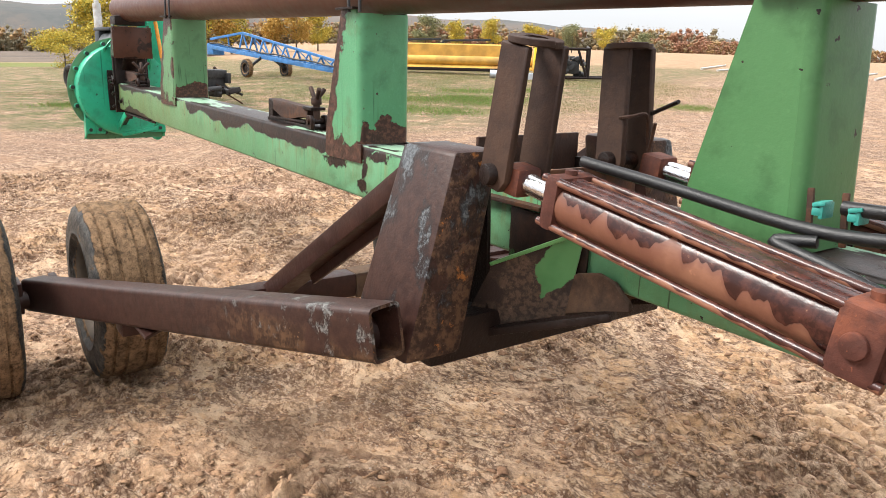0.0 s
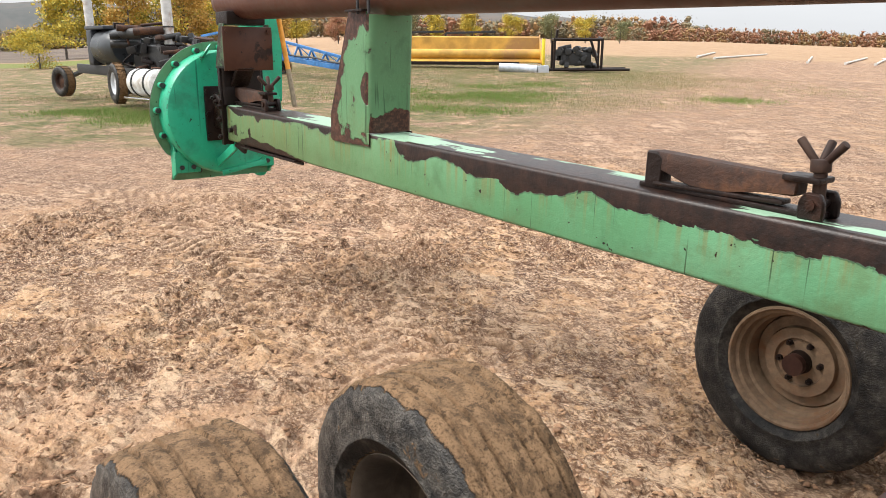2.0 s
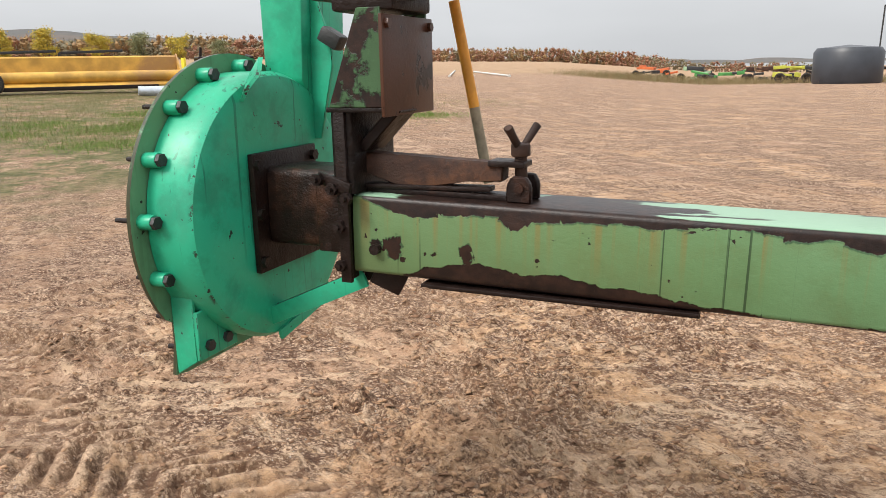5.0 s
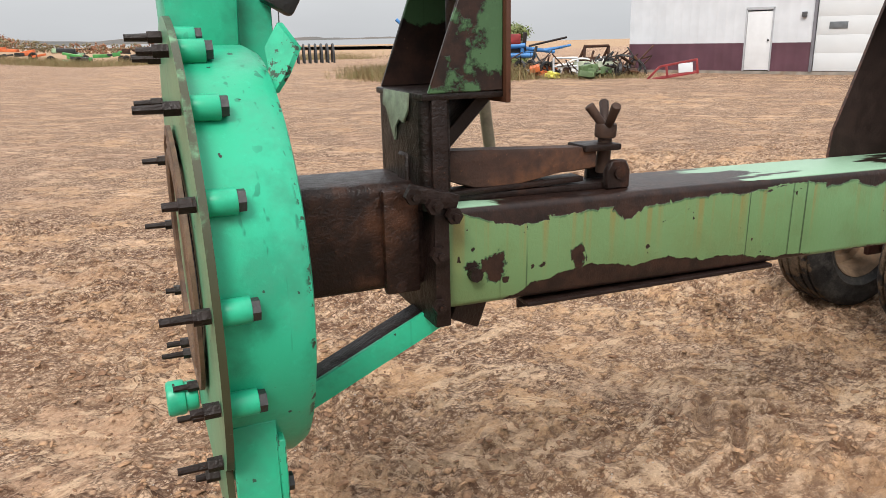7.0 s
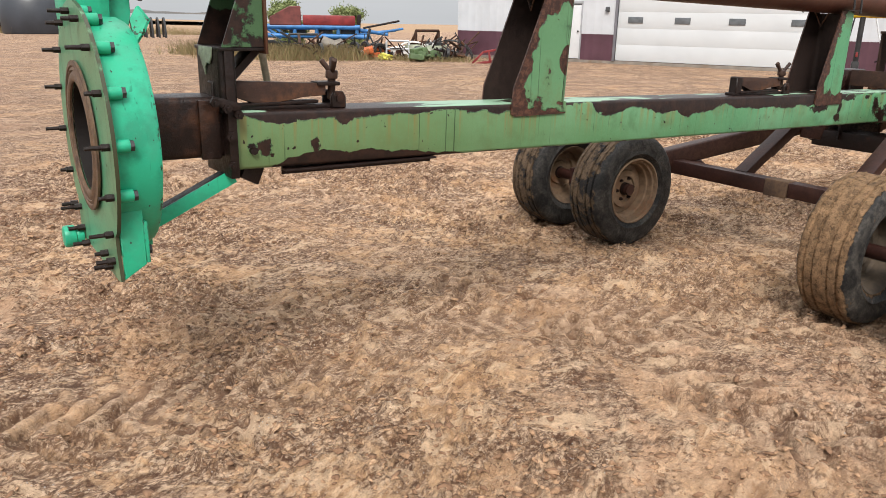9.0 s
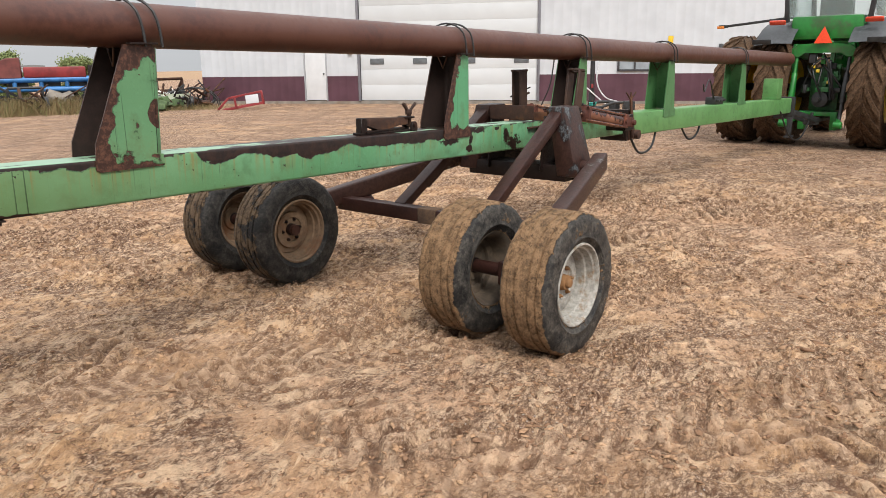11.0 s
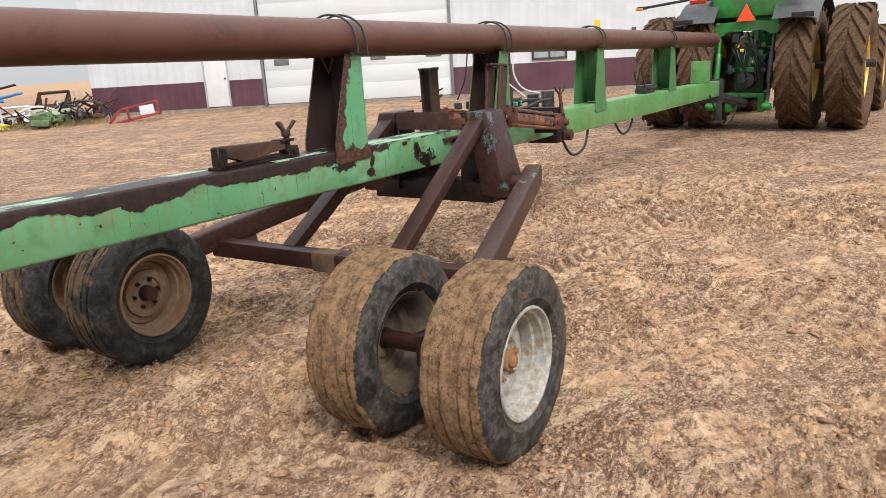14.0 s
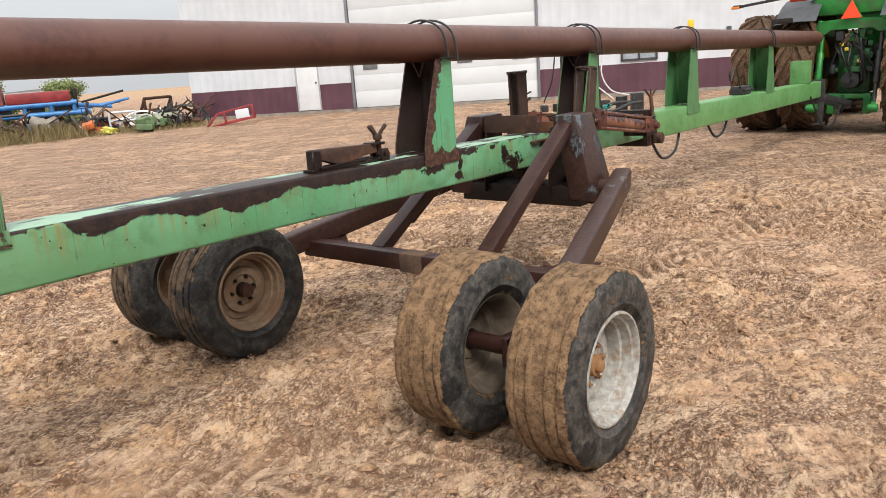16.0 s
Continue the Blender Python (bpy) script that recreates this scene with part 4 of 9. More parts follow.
def clod_mat():
    """Crumbs of mud: damp umber ones, tan ones and a few dry pale ones."""
    k = Mat("loose_mud_crumbs")
    r = k.island()
    a, b = k.noise(60, 5, 0.7, space=k.world), k.noise(0.9, 4, 0.6, space=k.world)
    col = k.mix(k.step(r, 0.25, 0.75), (0.215, 0.122, 0.072), (0.37, 0.226, 0.132))
    col = k.mix(k.step(r, 0.96, 1.0), col, (0.44, 0.285, 0.172))
    col = k.mix(k.math("MULTIPLY", k.step(b, 0.50, 0.62), 0.4), col, (0.16, 0.082, 0.046))
    col = k.mix(k.math("MULTIPLY", k.step(a, 0.52, 0.40), 0.45), col, (0.10, 0.050, 0.028))
    k.bump(a, 0.5, 0.006)
    return k.done(col, 0.8, 0, 0.22)


CLOD = clod_mat()


def clods(name, n, seed, lo, hi, box, label):
    """Loose crumbs and flakes of mud lying where the ground is broken, in one mesh."""
    rng = np.random.default_rng(seed)
    ico = np.array([(0, 0, 1), (0.89, 0, 0.45), (0.28, 0.85, 0.45), (-0.72, 0.53, 0.45), (-0.72, -0.53, 0.45), (0.28, -0.85, 0.45),
                    (0.72, 0.53, -0.45), (-0.28, 0.85, -0.45), (-0.89, 0, -0.45), (-0.28, -0.85, -0.45), (0.72, -0.53, -0.45), (0, 0, -1)])
    tri = np.array([(0, 1, 2), (0, 2, 3), (0, 3, 4), (0, 4, 5), (0, 5, 1), (1, 6, 2), (2, 7, 3), (3, 8, 4), (4, 9, 5), (5, 10, 1),
                    (6, 7, 2), (7, 8, 3), (8, 9, 4), (9, 10, 5), (10, 6, 1)])
    x, y = rng.uniform(box[0], box[1], n * 4), rng.uniform(box[2], box[3], n * 4)
    thick = smoothstep(wave(x, y, 16, 7, 0.5, 3.2) + 0.8 * wave(x, y, 40, 6, 0.07, 0.3), -0.5, 1.1)
    keep = np.flatnonzero(rng.uniform(0, 1, n * 4) < 0.10 + 0.75 * thick)[:n]
    x, y = x[keep], y[keep]
    n = len(x)
    size = lo * (hi / lo) ** (rng.uniform(0, 1, n) ** 2.0)
    z = land(x, y) + mud(x[None], y[None])[0]
    v = ico[None] * size[:, None, None] * rng.uniform(0.30, 1.45, (n, 12, 1)) * np.stack([rng.uniform(0.8, 2.2, n), rng.uniform(0.6, 1.2, n), rng.uniform(0.25, 0.7, n)], -1)[:, None]
    a = rng.uniform(0, 6.28, n)[:, None]
    vx, vy = v[..., 0] * np.cos(a) - v[..., 1] * np.sin(a), v[..., 0] * np.sin(a) + v[..., 1] * np.cos(a)
    co = np.stack([vx + x[:, None], vy + y[:, None], v[..., 2] + (z + size * 0.10)[:, None]], -1).reshape(-1, 3)
    f = (tri[None] + (np.arange(n) * 12)[:, None, None]).reshape(-1, 3)
    me = bpy.data.meshes.new(name)
    me.vertices.add(len(co))
    me.vertices.foreach_set("co", co.ravel())
    me.loops.add(f.size)
    me.loops.foreach_set("vertex_index", f.ravel().astype(np.int32))
    me.polygons.add(len(f))
    me.polygons.foreach_set("loop_start", (np.arange(len(f)) * 3).astype(np.int32))
    me.update(calc_edges=True)
    me.materials.append(CLOD)
    return tagged(new(name, me), label, "mud", kind="stuff")


clods("mud_clods", 60000, 5, 0.004, 0.017, (-4.5, 6.0, -3.2, 4.2), "loose crumbs and clods of mud")
clods("mud_clods", 11000, 8, 0.006, 0.022, (2.0, 11.0, -3.5, 6.5), "coarser clods of mud across the yard")

# ---- the boom trailer: a long box beam on four wheels, with plate posts that carry a pipe ----
def beam_top(x):
    return 1.097 - 0.0215 * x


def pipe_z(x):
    return 1.662 - 0.0196 * x


TILT = math.degrees(math.atan(0.0215))
trailer = thing("boom_trailer", "long green rusted box-beam boom trailer on muddy wheels", "trailer")


def beam_piece(name, x0, x1, wide, high, material, label):
    bm = bmesh.new()
    n = x1 - x0
    bm_hollow(bm, (-n / 2, 0, 0), (n / 2, 0, 0), wide, high, 0.009, 0.014, caps=True)
    xm = (x0 + x1) / 2
    return part(name, bm, material, trailer, label, m=pose(xm, 0, beam_top(xm) - high / 2, 0, TILT, 0))


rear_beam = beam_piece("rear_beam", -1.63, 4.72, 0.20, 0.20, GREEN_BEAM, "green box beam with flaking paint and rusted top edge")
front_beam = beam_piece("front_beam", 4.80, 10.70, 0.20, 0.225, GREEN_FRONT, "bright green front box beam")


def post(x0, x1, t0, t1, low, mats, label, gy=0.104):
    """A folded plate: a web across the beam on the tractor's side, rounded folds, and two tapered cheeks that lap over the beam; its inside is bare."""
    bm = bmesh.new()
    zt = pipe_z((t0 + t1) / 2) - 0.085
    zb = beam_top((x0 + x1) / 2) - low
    h, r, thick = zt - zb, 0.030, 0.008
    zw = beam_top(x1) + 0.004 - zb
    rows = []
    for z in (zw, zw + 0.33 * (h - zw), zw + 0.67 * (h - zw), h - 0.012):
        f = z / h
        xr, line = x1 - x0 + (t1 - x1) * f, []
        for inset in (0.0, thick):
            g, rr = gy + thick / 2 - inset, r - inset
            half = [(xr - inset - rr + rr * math.sin(radians(q)), -g + rr - rr * math.cos(radians(q))) for q in (0, 22.5, 45, 67.5, 90)]
            line += [(x, y) for x, y in half] + [(x, -y) for x, y in reversed(half)]
        rows.append([bm.verts.new((x, y, z)) for x, y in line])
    for lo, hi in zip(rows, rows[1:]):
        for k in range(9):
            bm.faces.new((lo[k], lo[k + 1], hi[k + 1], hi[k]))
            bm.faces.new((lo[10 + k + 1], lo[10 + k], hi[10 + k], hi[10 + k + 1]))
    for row, up in ((rows[0], False), (rows[-1], True)):
        for k in range(9):
            q = (row[k], row[k + 1], row[11 + k], row[10 + k])
            bm.faces.new(q if up else q[::-1])
    for s in (-1, 1):
        out = [(0, 0.012), (0.02, 0), (x1 - x0, 0), (x1 - x0, zw), (x1 - x0 - r, zw + 0.002), (t1 - x0 - r, h), (t0 - x0, h), (0.30 * (t0 - x0), 0.42 * h), (0.01, 0.12)]
        bm_prism(bm, out, thick, Matrix.Translation((0, s * gy, 0)), 0)
    bm.normal_update()
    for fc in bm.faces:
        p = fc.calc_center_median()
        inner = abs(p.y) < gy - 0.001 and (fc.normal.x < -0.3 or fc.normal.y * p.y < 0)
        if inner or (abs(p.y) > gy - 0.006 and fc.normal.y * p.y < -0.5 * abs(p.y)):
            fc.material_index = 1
    po = part("post", bm, mats, trailer, label, m=pose(x0, 0, zb), flat=50)
    for s in (-1, 1):
        bm = bmesh.new()
        bm_box(bm, (0.13, 0.036, 0.008), Matrix.Translation(((t0 + t1) / 2 - x0, s * (gy + 0.014), h + 0.004)), 0.001)
        part("pipe_saddle", bm, RUST_DARK, po)
    return po


POSTS = [(-0.415, -0.098, -0.235, -0.070, 0.052, GREEN_POST_A), (1.955, 2.245, 2.10, 2.245, 0.068, GREEN_POST),
         (3.67, 3.955, 3.80, 3.935, 0.055, GREEN_POST_SOUND), (5.62, 5.93, 5.70, 5.87, 0.075, GREEN_POST_SOUND), (8.02, 8.34, 8.08, 8.25, 0.02, GREEN_POST_SOUND)]
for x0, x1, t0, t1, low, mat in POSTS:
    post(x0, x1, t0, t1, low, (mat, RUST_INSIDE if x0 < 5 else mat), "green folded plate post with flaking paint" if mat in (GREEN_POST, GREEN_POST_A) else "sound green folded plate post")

# joint between the two beams
for x, mat, label in ((4.715, RUST_DARK, "dark rusted joint plate"), (4.775, RUST_WARM, "brown rusted joint plate")):
    bm = bmesh.new()
    bm_box(bm, (0.045, 0.27, 0.29), pose(x, 0, beam_top(x) - 0.115, 0, TILT, 0), 0.004)
    for y in (-0.10, 0.10):
        for z in (-0.09, 0.09):
            bm_bolt(bm, (x + (0.023 if x > 4.75 else -0.023), y, beam_top(x) - 0.115 + z), (1 if x > 4.75 else -1, 0, 0), 0.016, 0.014)
    part("joint_plate", bm, mat, trailer, label)
bm = bmesh.new()
bm_prism(bm, [(-0.03, 0), (0.03, 0), (0.018, 0.38), (-0.012, 0.38)], 0.02, pose(4.80, -0.155, 0.76, 0, -14, 0), 0.004)
for k in (-1, 0, 1):
    bm_rod(bm, (4.71, -0.155, 1.12), (4.71 + 0.06 * k, -0.155 - 0.02 * k, 1.19), 0.008, seg=8)
bm_rod(bm, (4.84, -0.11, 0.79), (4.84, -0.20, 0.79), 0.045, seg=18, bevel=0.005)
part("latch_lever", bm, RUST_WARM, trailer, "rusty latch lever")

# tractor end
bm = bmesh.new()
bm_box(bm, (0.25, 0.21, 0.30), pose(9.92, 0, beam_top(9.92) + 0.15, 0, TILT, 0), 0.012)
part("end_box", bm, GREEN_FRONT, trailer, "bright green box plate at the hitch end")
bm = bmesh.new()
bm_box(bm, (0.06, 0.30, 0.34), pose(10.68, 0, 0.72), 0.01)
bm_bar(bm, (10.66, -0.12, 0.66), (11.60, -0.30, 0.47), 0.05, 0.08)
bm_bar(bm, (10.66, 0.12, 0.66), (11.60, -0.12, 0.47), 0.05, 0.08)
bm_box(bm, (0.16, 0.22, 0.12), pose(11.58, -0.20, 0.46), 0.015)
bm_rod(bm, (11.6, -0.20, 0.36), (11.6, -0.20, 0.60), 0.025, seg=12)
part("hitch", bm, BLACK_IRON, trailer, "dark greasy drawbar hitch")
bm = bmesh.new()
bm_box(bm, (0.07, 0.07, 0.30), pose(10.5, -0.14, 0.43), 0.01)
bm_box(bm, (0.14, 0.12, 0.03), pose(10.5, -0.14, 0.29), 0.006)
part("parking_jack", bm, BLACK_IRON, trailer)
for pts in (((4.95, -0.03, 0.80), (5.15, -0.06, 0.58), (5.45, -0.06, 0.60), (5.62, -0.04, 0.78)), ((6.3, -0.03, 0.77), (6.5, -0.05, 0.60), (6.75, -0.05, 0.62), (6.95, -0.03, 0.76)),
            ((10.0, -0.12, 0.70), (10.3, -0.2, 0.32), (10.8, -0.24, 0.25), (11.3, -0.25, 0.52))):
    bm = bmesh.new()
    bm_hose(bm, pts, 0.012, 8, 8)
    part("hydraulic_hose", bm, RUBBER, trailer, "black hanging hydraulic hose")
bm = bmesh.new()
bm_box(bm, (0.32, 0.12, 0.09), pose(7.45, 0.0, beam_top(7.45) + 0.045, 0, TILT, 0), 0.012)
for k in range(5):
    bm_rod(bm, (7.34 + 0.055 * k, -0.05, beam_top(7.4) + 0.05), (7.34 + 0.055 * k, -0.10, beam_top(7.4) + 0.05), 0.014, seg=10)
part("valve_block", bm, BLACK_IRON, trailer, "dark hydraulic valve block")
bm = bmesh.new()
bm_hose(bm, ((7.3, -0.04, beam_top(7.3) + 0.07), (7.0, -0.08, 1.24), (6.8, -0.10, 1.12), (6.72, -0.11, 1.2)), 0.008, 8, 8)
part("hydraulic_hose", bm, RUBBER, trailer)

# ---- wheel carriage ----
ARM_W, ARM_H = 0.105, 0.135
for s in (-1, 1):
    bm = bmesh.new()
    bm_hollow(bm, (1.30, s * 1.12, 0.385), (3.255, s * 0.60, 0.735), ARM_W, ARM_H, 0.009, 0.016)
    part("outer_arm", bm, ARM_SCRAPED, trailer, "brown scraped square-tube wheel arm")
    bm = bmesh.new()
    bm_bar(bm, (2.03, s * 0.37, 0.470), (3.08, s * 0.335, 1.118), 0.10, 0.068, 0.012)
    bm_bar(bm, (2.30, s * 0.345, 0.606), (3.08, s * 0.315, 1.088), 0.014, 0.085, 0.003)
    part("strut", bm, RUST_ARM, trailer)
    bm = bmesh.new()
    bm_prism(bm, [(0, 0), (0.26, 0.0), (0, 0.30)], 0.012, pose(2.04, s * 0.93, 0.47, 90, 0, 0) if s > 0 else pose(2.04, s * 0.93, 0.47, -90, 0, 0), 0.002)
    part("arm_gusset", bm, RUST_ARM, trailer)
    bm = bmesh.new()
    bm_rod(bm, (1.335, s * 0.72, 0.372), (1.335, s * 1.40, 0.372), 0.038, seg=20)
    bm_box(bm, (0.13, 0.03, 0.13), pose(1.30, s * 1.05, 0.385), 0.008)
    bm_box(bm, (0.13, 0.03, 0.13), pose(1.30, s * 1.19, 0.385), 0.008)
    part("axle", bm, RUST_ARM, trailer, "brown stub axle")
    bm = bmesh.new()
    bm_bar(bm, (1.345, s * 0.94, 0.372), (1.40, s * 1.075, 0.445), 0.012, 0.045, 0.003)
    part("axle_brace", bm, RUST_ARM, trailer)
    # splayed tower leg
    bm = bmesh.new()
    top, low = [(3.01, 0.265), (3.245, 0.265), (3.245, 0.405), (3.01, 0.405)], [(2.97, 0.38), (3.255, 0.38), (3.255, 0.55), (2.97, 0.55)]
    vt = [bm.verts.new((x, s * y, 1.152)) for x, y in top]
    vl = [bm.verts.new((x, s * y, 0.635)) for x, y in low]
    bm.faces.new(vt), bm.faces.new(vl)
    for k in range(4):
        bm.faces.new((vt[k], vt[(k + 1) % 4], vl[(k + 1) % 4], vl[k]))
    bmesh.ops.bevel(bm, geom=list(bm.edges), offset=0.014, segments=2, profile=0.5, affect="EDGES")
    part("tower_leg", bm, TOWER_SCALE, trailer, "scraped brown tower leg with flaking rust")
    bm = bmesh.new()
    bm_prism(bm, [(-0.15, 0.0), (0.10, 0.0), (0.08, 0.42), (-0.10, 0.42)], 0.012, pose(3.10, s * 0.245, 0.66), 0.002)
    part("inner_plate", bm, RUST_DARK, trailer, "dark rusted inner frame plate")
    bm = bmesh.new()
    bm_rod(bm, (3.12, s * 0.46, 0.69), (3.12, s * 0.63, 0.69), 0.06, seg=24, bevel=0.01)
    part("pivot_boss", bm, RUST_ARM, trailer)
    bm = bmesh.new()
    bm_prism(bm, [(-0.14, 0), (0.14, 0), (0.10, -0.05), (0.0, -0.065)], 0.012, pose(3.10, s * 0.47, 0.66, 0, 0, 90 - 20 * s), 0.002)
    part("low_gusset", bm, RUST_DARK, trailer)
    # the belly skirt beside the beam, and the slanting tray plate that runs to it from the tower
    bm = bmesh.new()
    bm_prism(bm, [(-0.10, 0.02), (-0.03, 0.075), (0.02, 0.105), (0.09, 0.118), (0.14, 0.108), (0.19, 0.07), (0.195, 0.05), (0.12, 0.03), (-0.10, -0.045)], 0.014, pose(3.385, s * 0.122, 0.745), 0.003)
    rough(bm, 0.004, 22, s)
    part("skirt_plate", bm, SKIRT_RUST, trailer, "pitted rusty skirt plate")
    bm = bmesh.new()
    quad = [(3.10, 0.285, 0.62), (3.37, 0.131, 0.72), (3.42, 0.125, 0.955), (3.235, 0.262, 0.855)]
    fr, bk = [bm.verts.new((x, s * y, z)) for x, y, z in quad], [bm.verts.new((x - 0.006, s * (y - 0.008), z)) for x, y, z in quad]
    bm.faces.new(fr), bm.faces.new(bk[::-1])
    for k in range(4):
        bm.faces.new((fr[k], fr[(k + 1) % 4], bk[(k + 1) % 4], bk[k]))
    bmesh.ops.subdivide_edges(bm, edges=list(bm.edges), cuts=5, use_grid_fill=True)
    rough(bm, 0.004, 18, s)
    part("tray_plate", bm, TRAY_PLATE, trailer, "mud-caked tray plate with green paint remains")
    # thin plate added over the beam's side, dark with green patches
    bm = bmesh.new()
    bm_box(bm, (0.30, 0.007, 0.19), pose(3.27, s * 0.1125, 0.875, 0, TILT, 0), 0.002)
    part("dark_patch_plate", bm, TRAY_PAINT, trailer, "added dark plate with green patches on the beam side")
    bm = bmesh.new()
    bm_bar(bm, (3.225, s * 0.268, 0.850), (3.415, s * 0.130, 0.958), 0.012, 0.010, 0.002)
    part("tray_rim", bm, GREEN_FRONT, trailer, "pale green tray rim")
    bm = bmesh.new()
    bm_bar(bm, (3.10, s * 0.275, 0.615), (3.53, s * 0.126, 0.772), 0.05, 0.022, 0.004)
    part("skirt_flange", bm, RUST_DARK, trailer)
bm = bmesh.new()
bm_bar(bm, (2.0, -0.95, 0.445), (2.0, -0.02, 0.445), 0.10, 0.10, 0.012)
part("cross_tube", bm, RUST_ARM, trailer, "brown steel cross tube")
bm = bmesh.new()
bm_bar(bm, (2.0, 0.14, 0.445), (2.0, 0.95, 0.445), 0.10, 0.10, 0.012)
part("cross_tube", bm, RUST_ARM, trailer, "brown steel cross tube")
bm = bmesh.new()
bm_bar(bm, (2.0, -0.02, 0.443), (2.0, 0.14, 0.443), 0.107, 0.107, 0.008)
rough(bm, 0.004, 30)
part("weld_sleeve", bm, WELD_PATCH, trailer, "pale heat-burnt weld sleeve")
bm = bmesh.new()
bm_bar(bm, (3.10, -0.45, 0.655), (3.10, 0.45, 0.655), 0.24, 0.12, 0.01)
part("main_cross_member", bm, RUST_DARK, trailer)


def half_collar(bm, m, side):
    """Half of a flat ring, the stop on a link's end."""
    pts = [(0.064 * math.cos(radians(18 * k)), 0.064 * math.sin(radians(18 * k))) for k in range(11)]
    pts += [(0.030 * math.cos(radians(18 * k)), 0.030 * math.sin(radians(18 * k))) for k in range(10, -1, -1)]
    bm_prism(bm, [(x, side * (z + 0.004)) for x, z in pts], 0.016, m @ Matrix.Rotation(radians(90), 4, "X"), 0.002)


for bx, tx, ys in ((3.318, 3.383, (-0.345, -0.245)), (3.265, 3.262, (0.115, 0.195))):
    for k, y in enumerate(ys):
        x0, x1 = bx + 0.025 * k, tx + 0.01 * k
        lean = math.degrees(math.atan2(x1 - x0, 0.34))
        bm = bmesh.new()
        bm_prism(bm, [(-0.050, 0.03), (-0.03, 0.0), (0.03, 0.0), (0.050, 0.03), (0.046, 0.34), (-0.046, 0.34)], 0.020, pose(x0, y, 1.070, 0, lean, 0), 0.004)
        ob = part("lift_link", bm, LINK_RUST, trailer, "dull brown upright lift link")
        bm = bmesh.new()
        half_collar(bm, pose(x1, sum(ys) / 2, 1.412, 0, lean, 0), 1 if k else -1)
        part("collar", bm, LINK_RUST, ob)
    bm = bmesh.new()
    bm_rod(bm, (bx, ys[0] - 0.030, 1.105), (bx + 0.02, ys[1] + 0.030, 1.105), 0.026, seg=18, bevel=0.004)
    part("link_pin", bm, RUST_DARK, trailer)
bm = bmesh.new()
bm_box(bm, (0.012, 0.36, 0.12), pose(3.25, 0.06, 1.03), 0.003)
bm_box(bm, (0.26, 0.36, 0.012), pose(3.12, 0.05, 0.985), 0.003)
part("tower_bridge", bm, RUST_WARM, trailer, "rusty bridge plates between the tower legs")
bm = bmesh.new()
bm_box(bm, (0.012, 0.40, 0.11), pose(3.0, 0.05, 1.10), 0.003)
part("tower_bridge", bm, RUST_WARM, trailer)

# ---- wheels ----
TYRE_K = 0.376 / 0.458


def tyre_mesh(mat, seed, lumps):
    bm = bmesh.new()
    dip = 0.010 if lumps > 0.01 else 0.016
    half = [(0.250, 0.108), (0.262, 0.128), (0.300, 0.146), (0.304, 0.151), (0.309, 0.151), (0.313, 0.148), (0.350, 0.152), (0.400, 0.147), (0.430, 0.138), (0.447, 0.125), (0.453, 0.112),
            (0.454, 0.098), (0.456 - dip, 0.094), (0.456 - dip, 0.086), (0.456, 0.082), (0.457, 0.048), (0.458 - dip, 0.044), (0.458 - dip, 0.036), (0.458, 0.032)]
    prof = half + [(r, -y) for r, y in reversed(half)]
    bm_lathe(bm, [(r * TYRE_K, y * 0.92) for r, y in prof], seg=200 if lumps > 0.01 else 96)
    for v in bm.verts:
        r = math.hypot(v.co.x, v.co.z)
        if lumps and r > 0.33:
            q = v.co * 15 + Vector((seed, 0, seed))
            f = max(0, noise.fractal(q, 0.7, 2.1, 4) + 0.2) * lumps * (0.45 if abs(v.co.y) > 0.085 else 0.2)
            v.co.x *= 1 + f / r
            v.co.z *= 1 + f / r
        v.co += 0.002 * noise.noise_vector(v.co * 14 + Vector((seed, 0, 0)))
    return bm


def wheel(x, y, z, tyre_mat, rim_mat, lumps, face, hub_mat, label, turn=0):
    """A wheel with its axle along y; face: -1 or 1, the side to which the hub looks."""
    bm = tyre_mesh(tyre_mat, x * 7 + y * 13, lumps)
    wh = part("wheel", bm, tyre_mat, trailer, label, 60, m=pose(x, y, z, 0, turn, 0))
    bm = bmesh.new()
    f = face
    prof = [(0.264, 0.116), (0.270, 0.128), (0.266, 0.137), (0.256, 0.138), (0.250, 0.130), (0.248, 0.112), (0.232, 0.108), (0.227, 0.070), (0.214, 0.064), (0.208, 0.02), (0.205, -0.05), (0.222, -0.095), (0.240, -0.116),
            (0.256, -0.126), (0.258, -0.118)]
    bm_lathe(bm, [(r * TYRE_K, f * a * 0.92) for r, a in prof], seg=48)
    disc = [(0.209, 0.0), (0.200, 0.012), (0.158, 0.016), (0.152, 0.034), (0.108, 0.036), (0.102, 0.024), (0.050, 0.024), (0.050, 0.012), (0.100, 0.012), (0.110, 0.024),
            (0.148, 0.022), (0.154, 0.004), (0.200, 0.0), (0.207, -0.02)]
    bm_lathe(bm, [(r * TYRE_K, f * a) for r, a in disc], seg=48)
    rim = part("rim", bm, rim_mat, wh, flat=35)
    bm = bmesh.new()
    bm_rod(bm, (0, f * 0.0, 0), (0, f * 0.055, 0), 0.046, 0.040, seg=20, bevel=0.006)
    bm_rod(bm, (0, f * 0.050, 0), (0, f * 0.075, 0), 0.028, 0.024, seg=16, bevel=0.006)
    for k in range(6):
        a = radians(60 * k + 15)
        bm_bolt(bm, (0.074 * math.cos(a), f * 0.021, 0.074 * math.sin(a)), (0, f, 0), 0.012, 0.014, 0.012, 0.006)
    part("hub", bm, hub_mat, wh)
    return wh


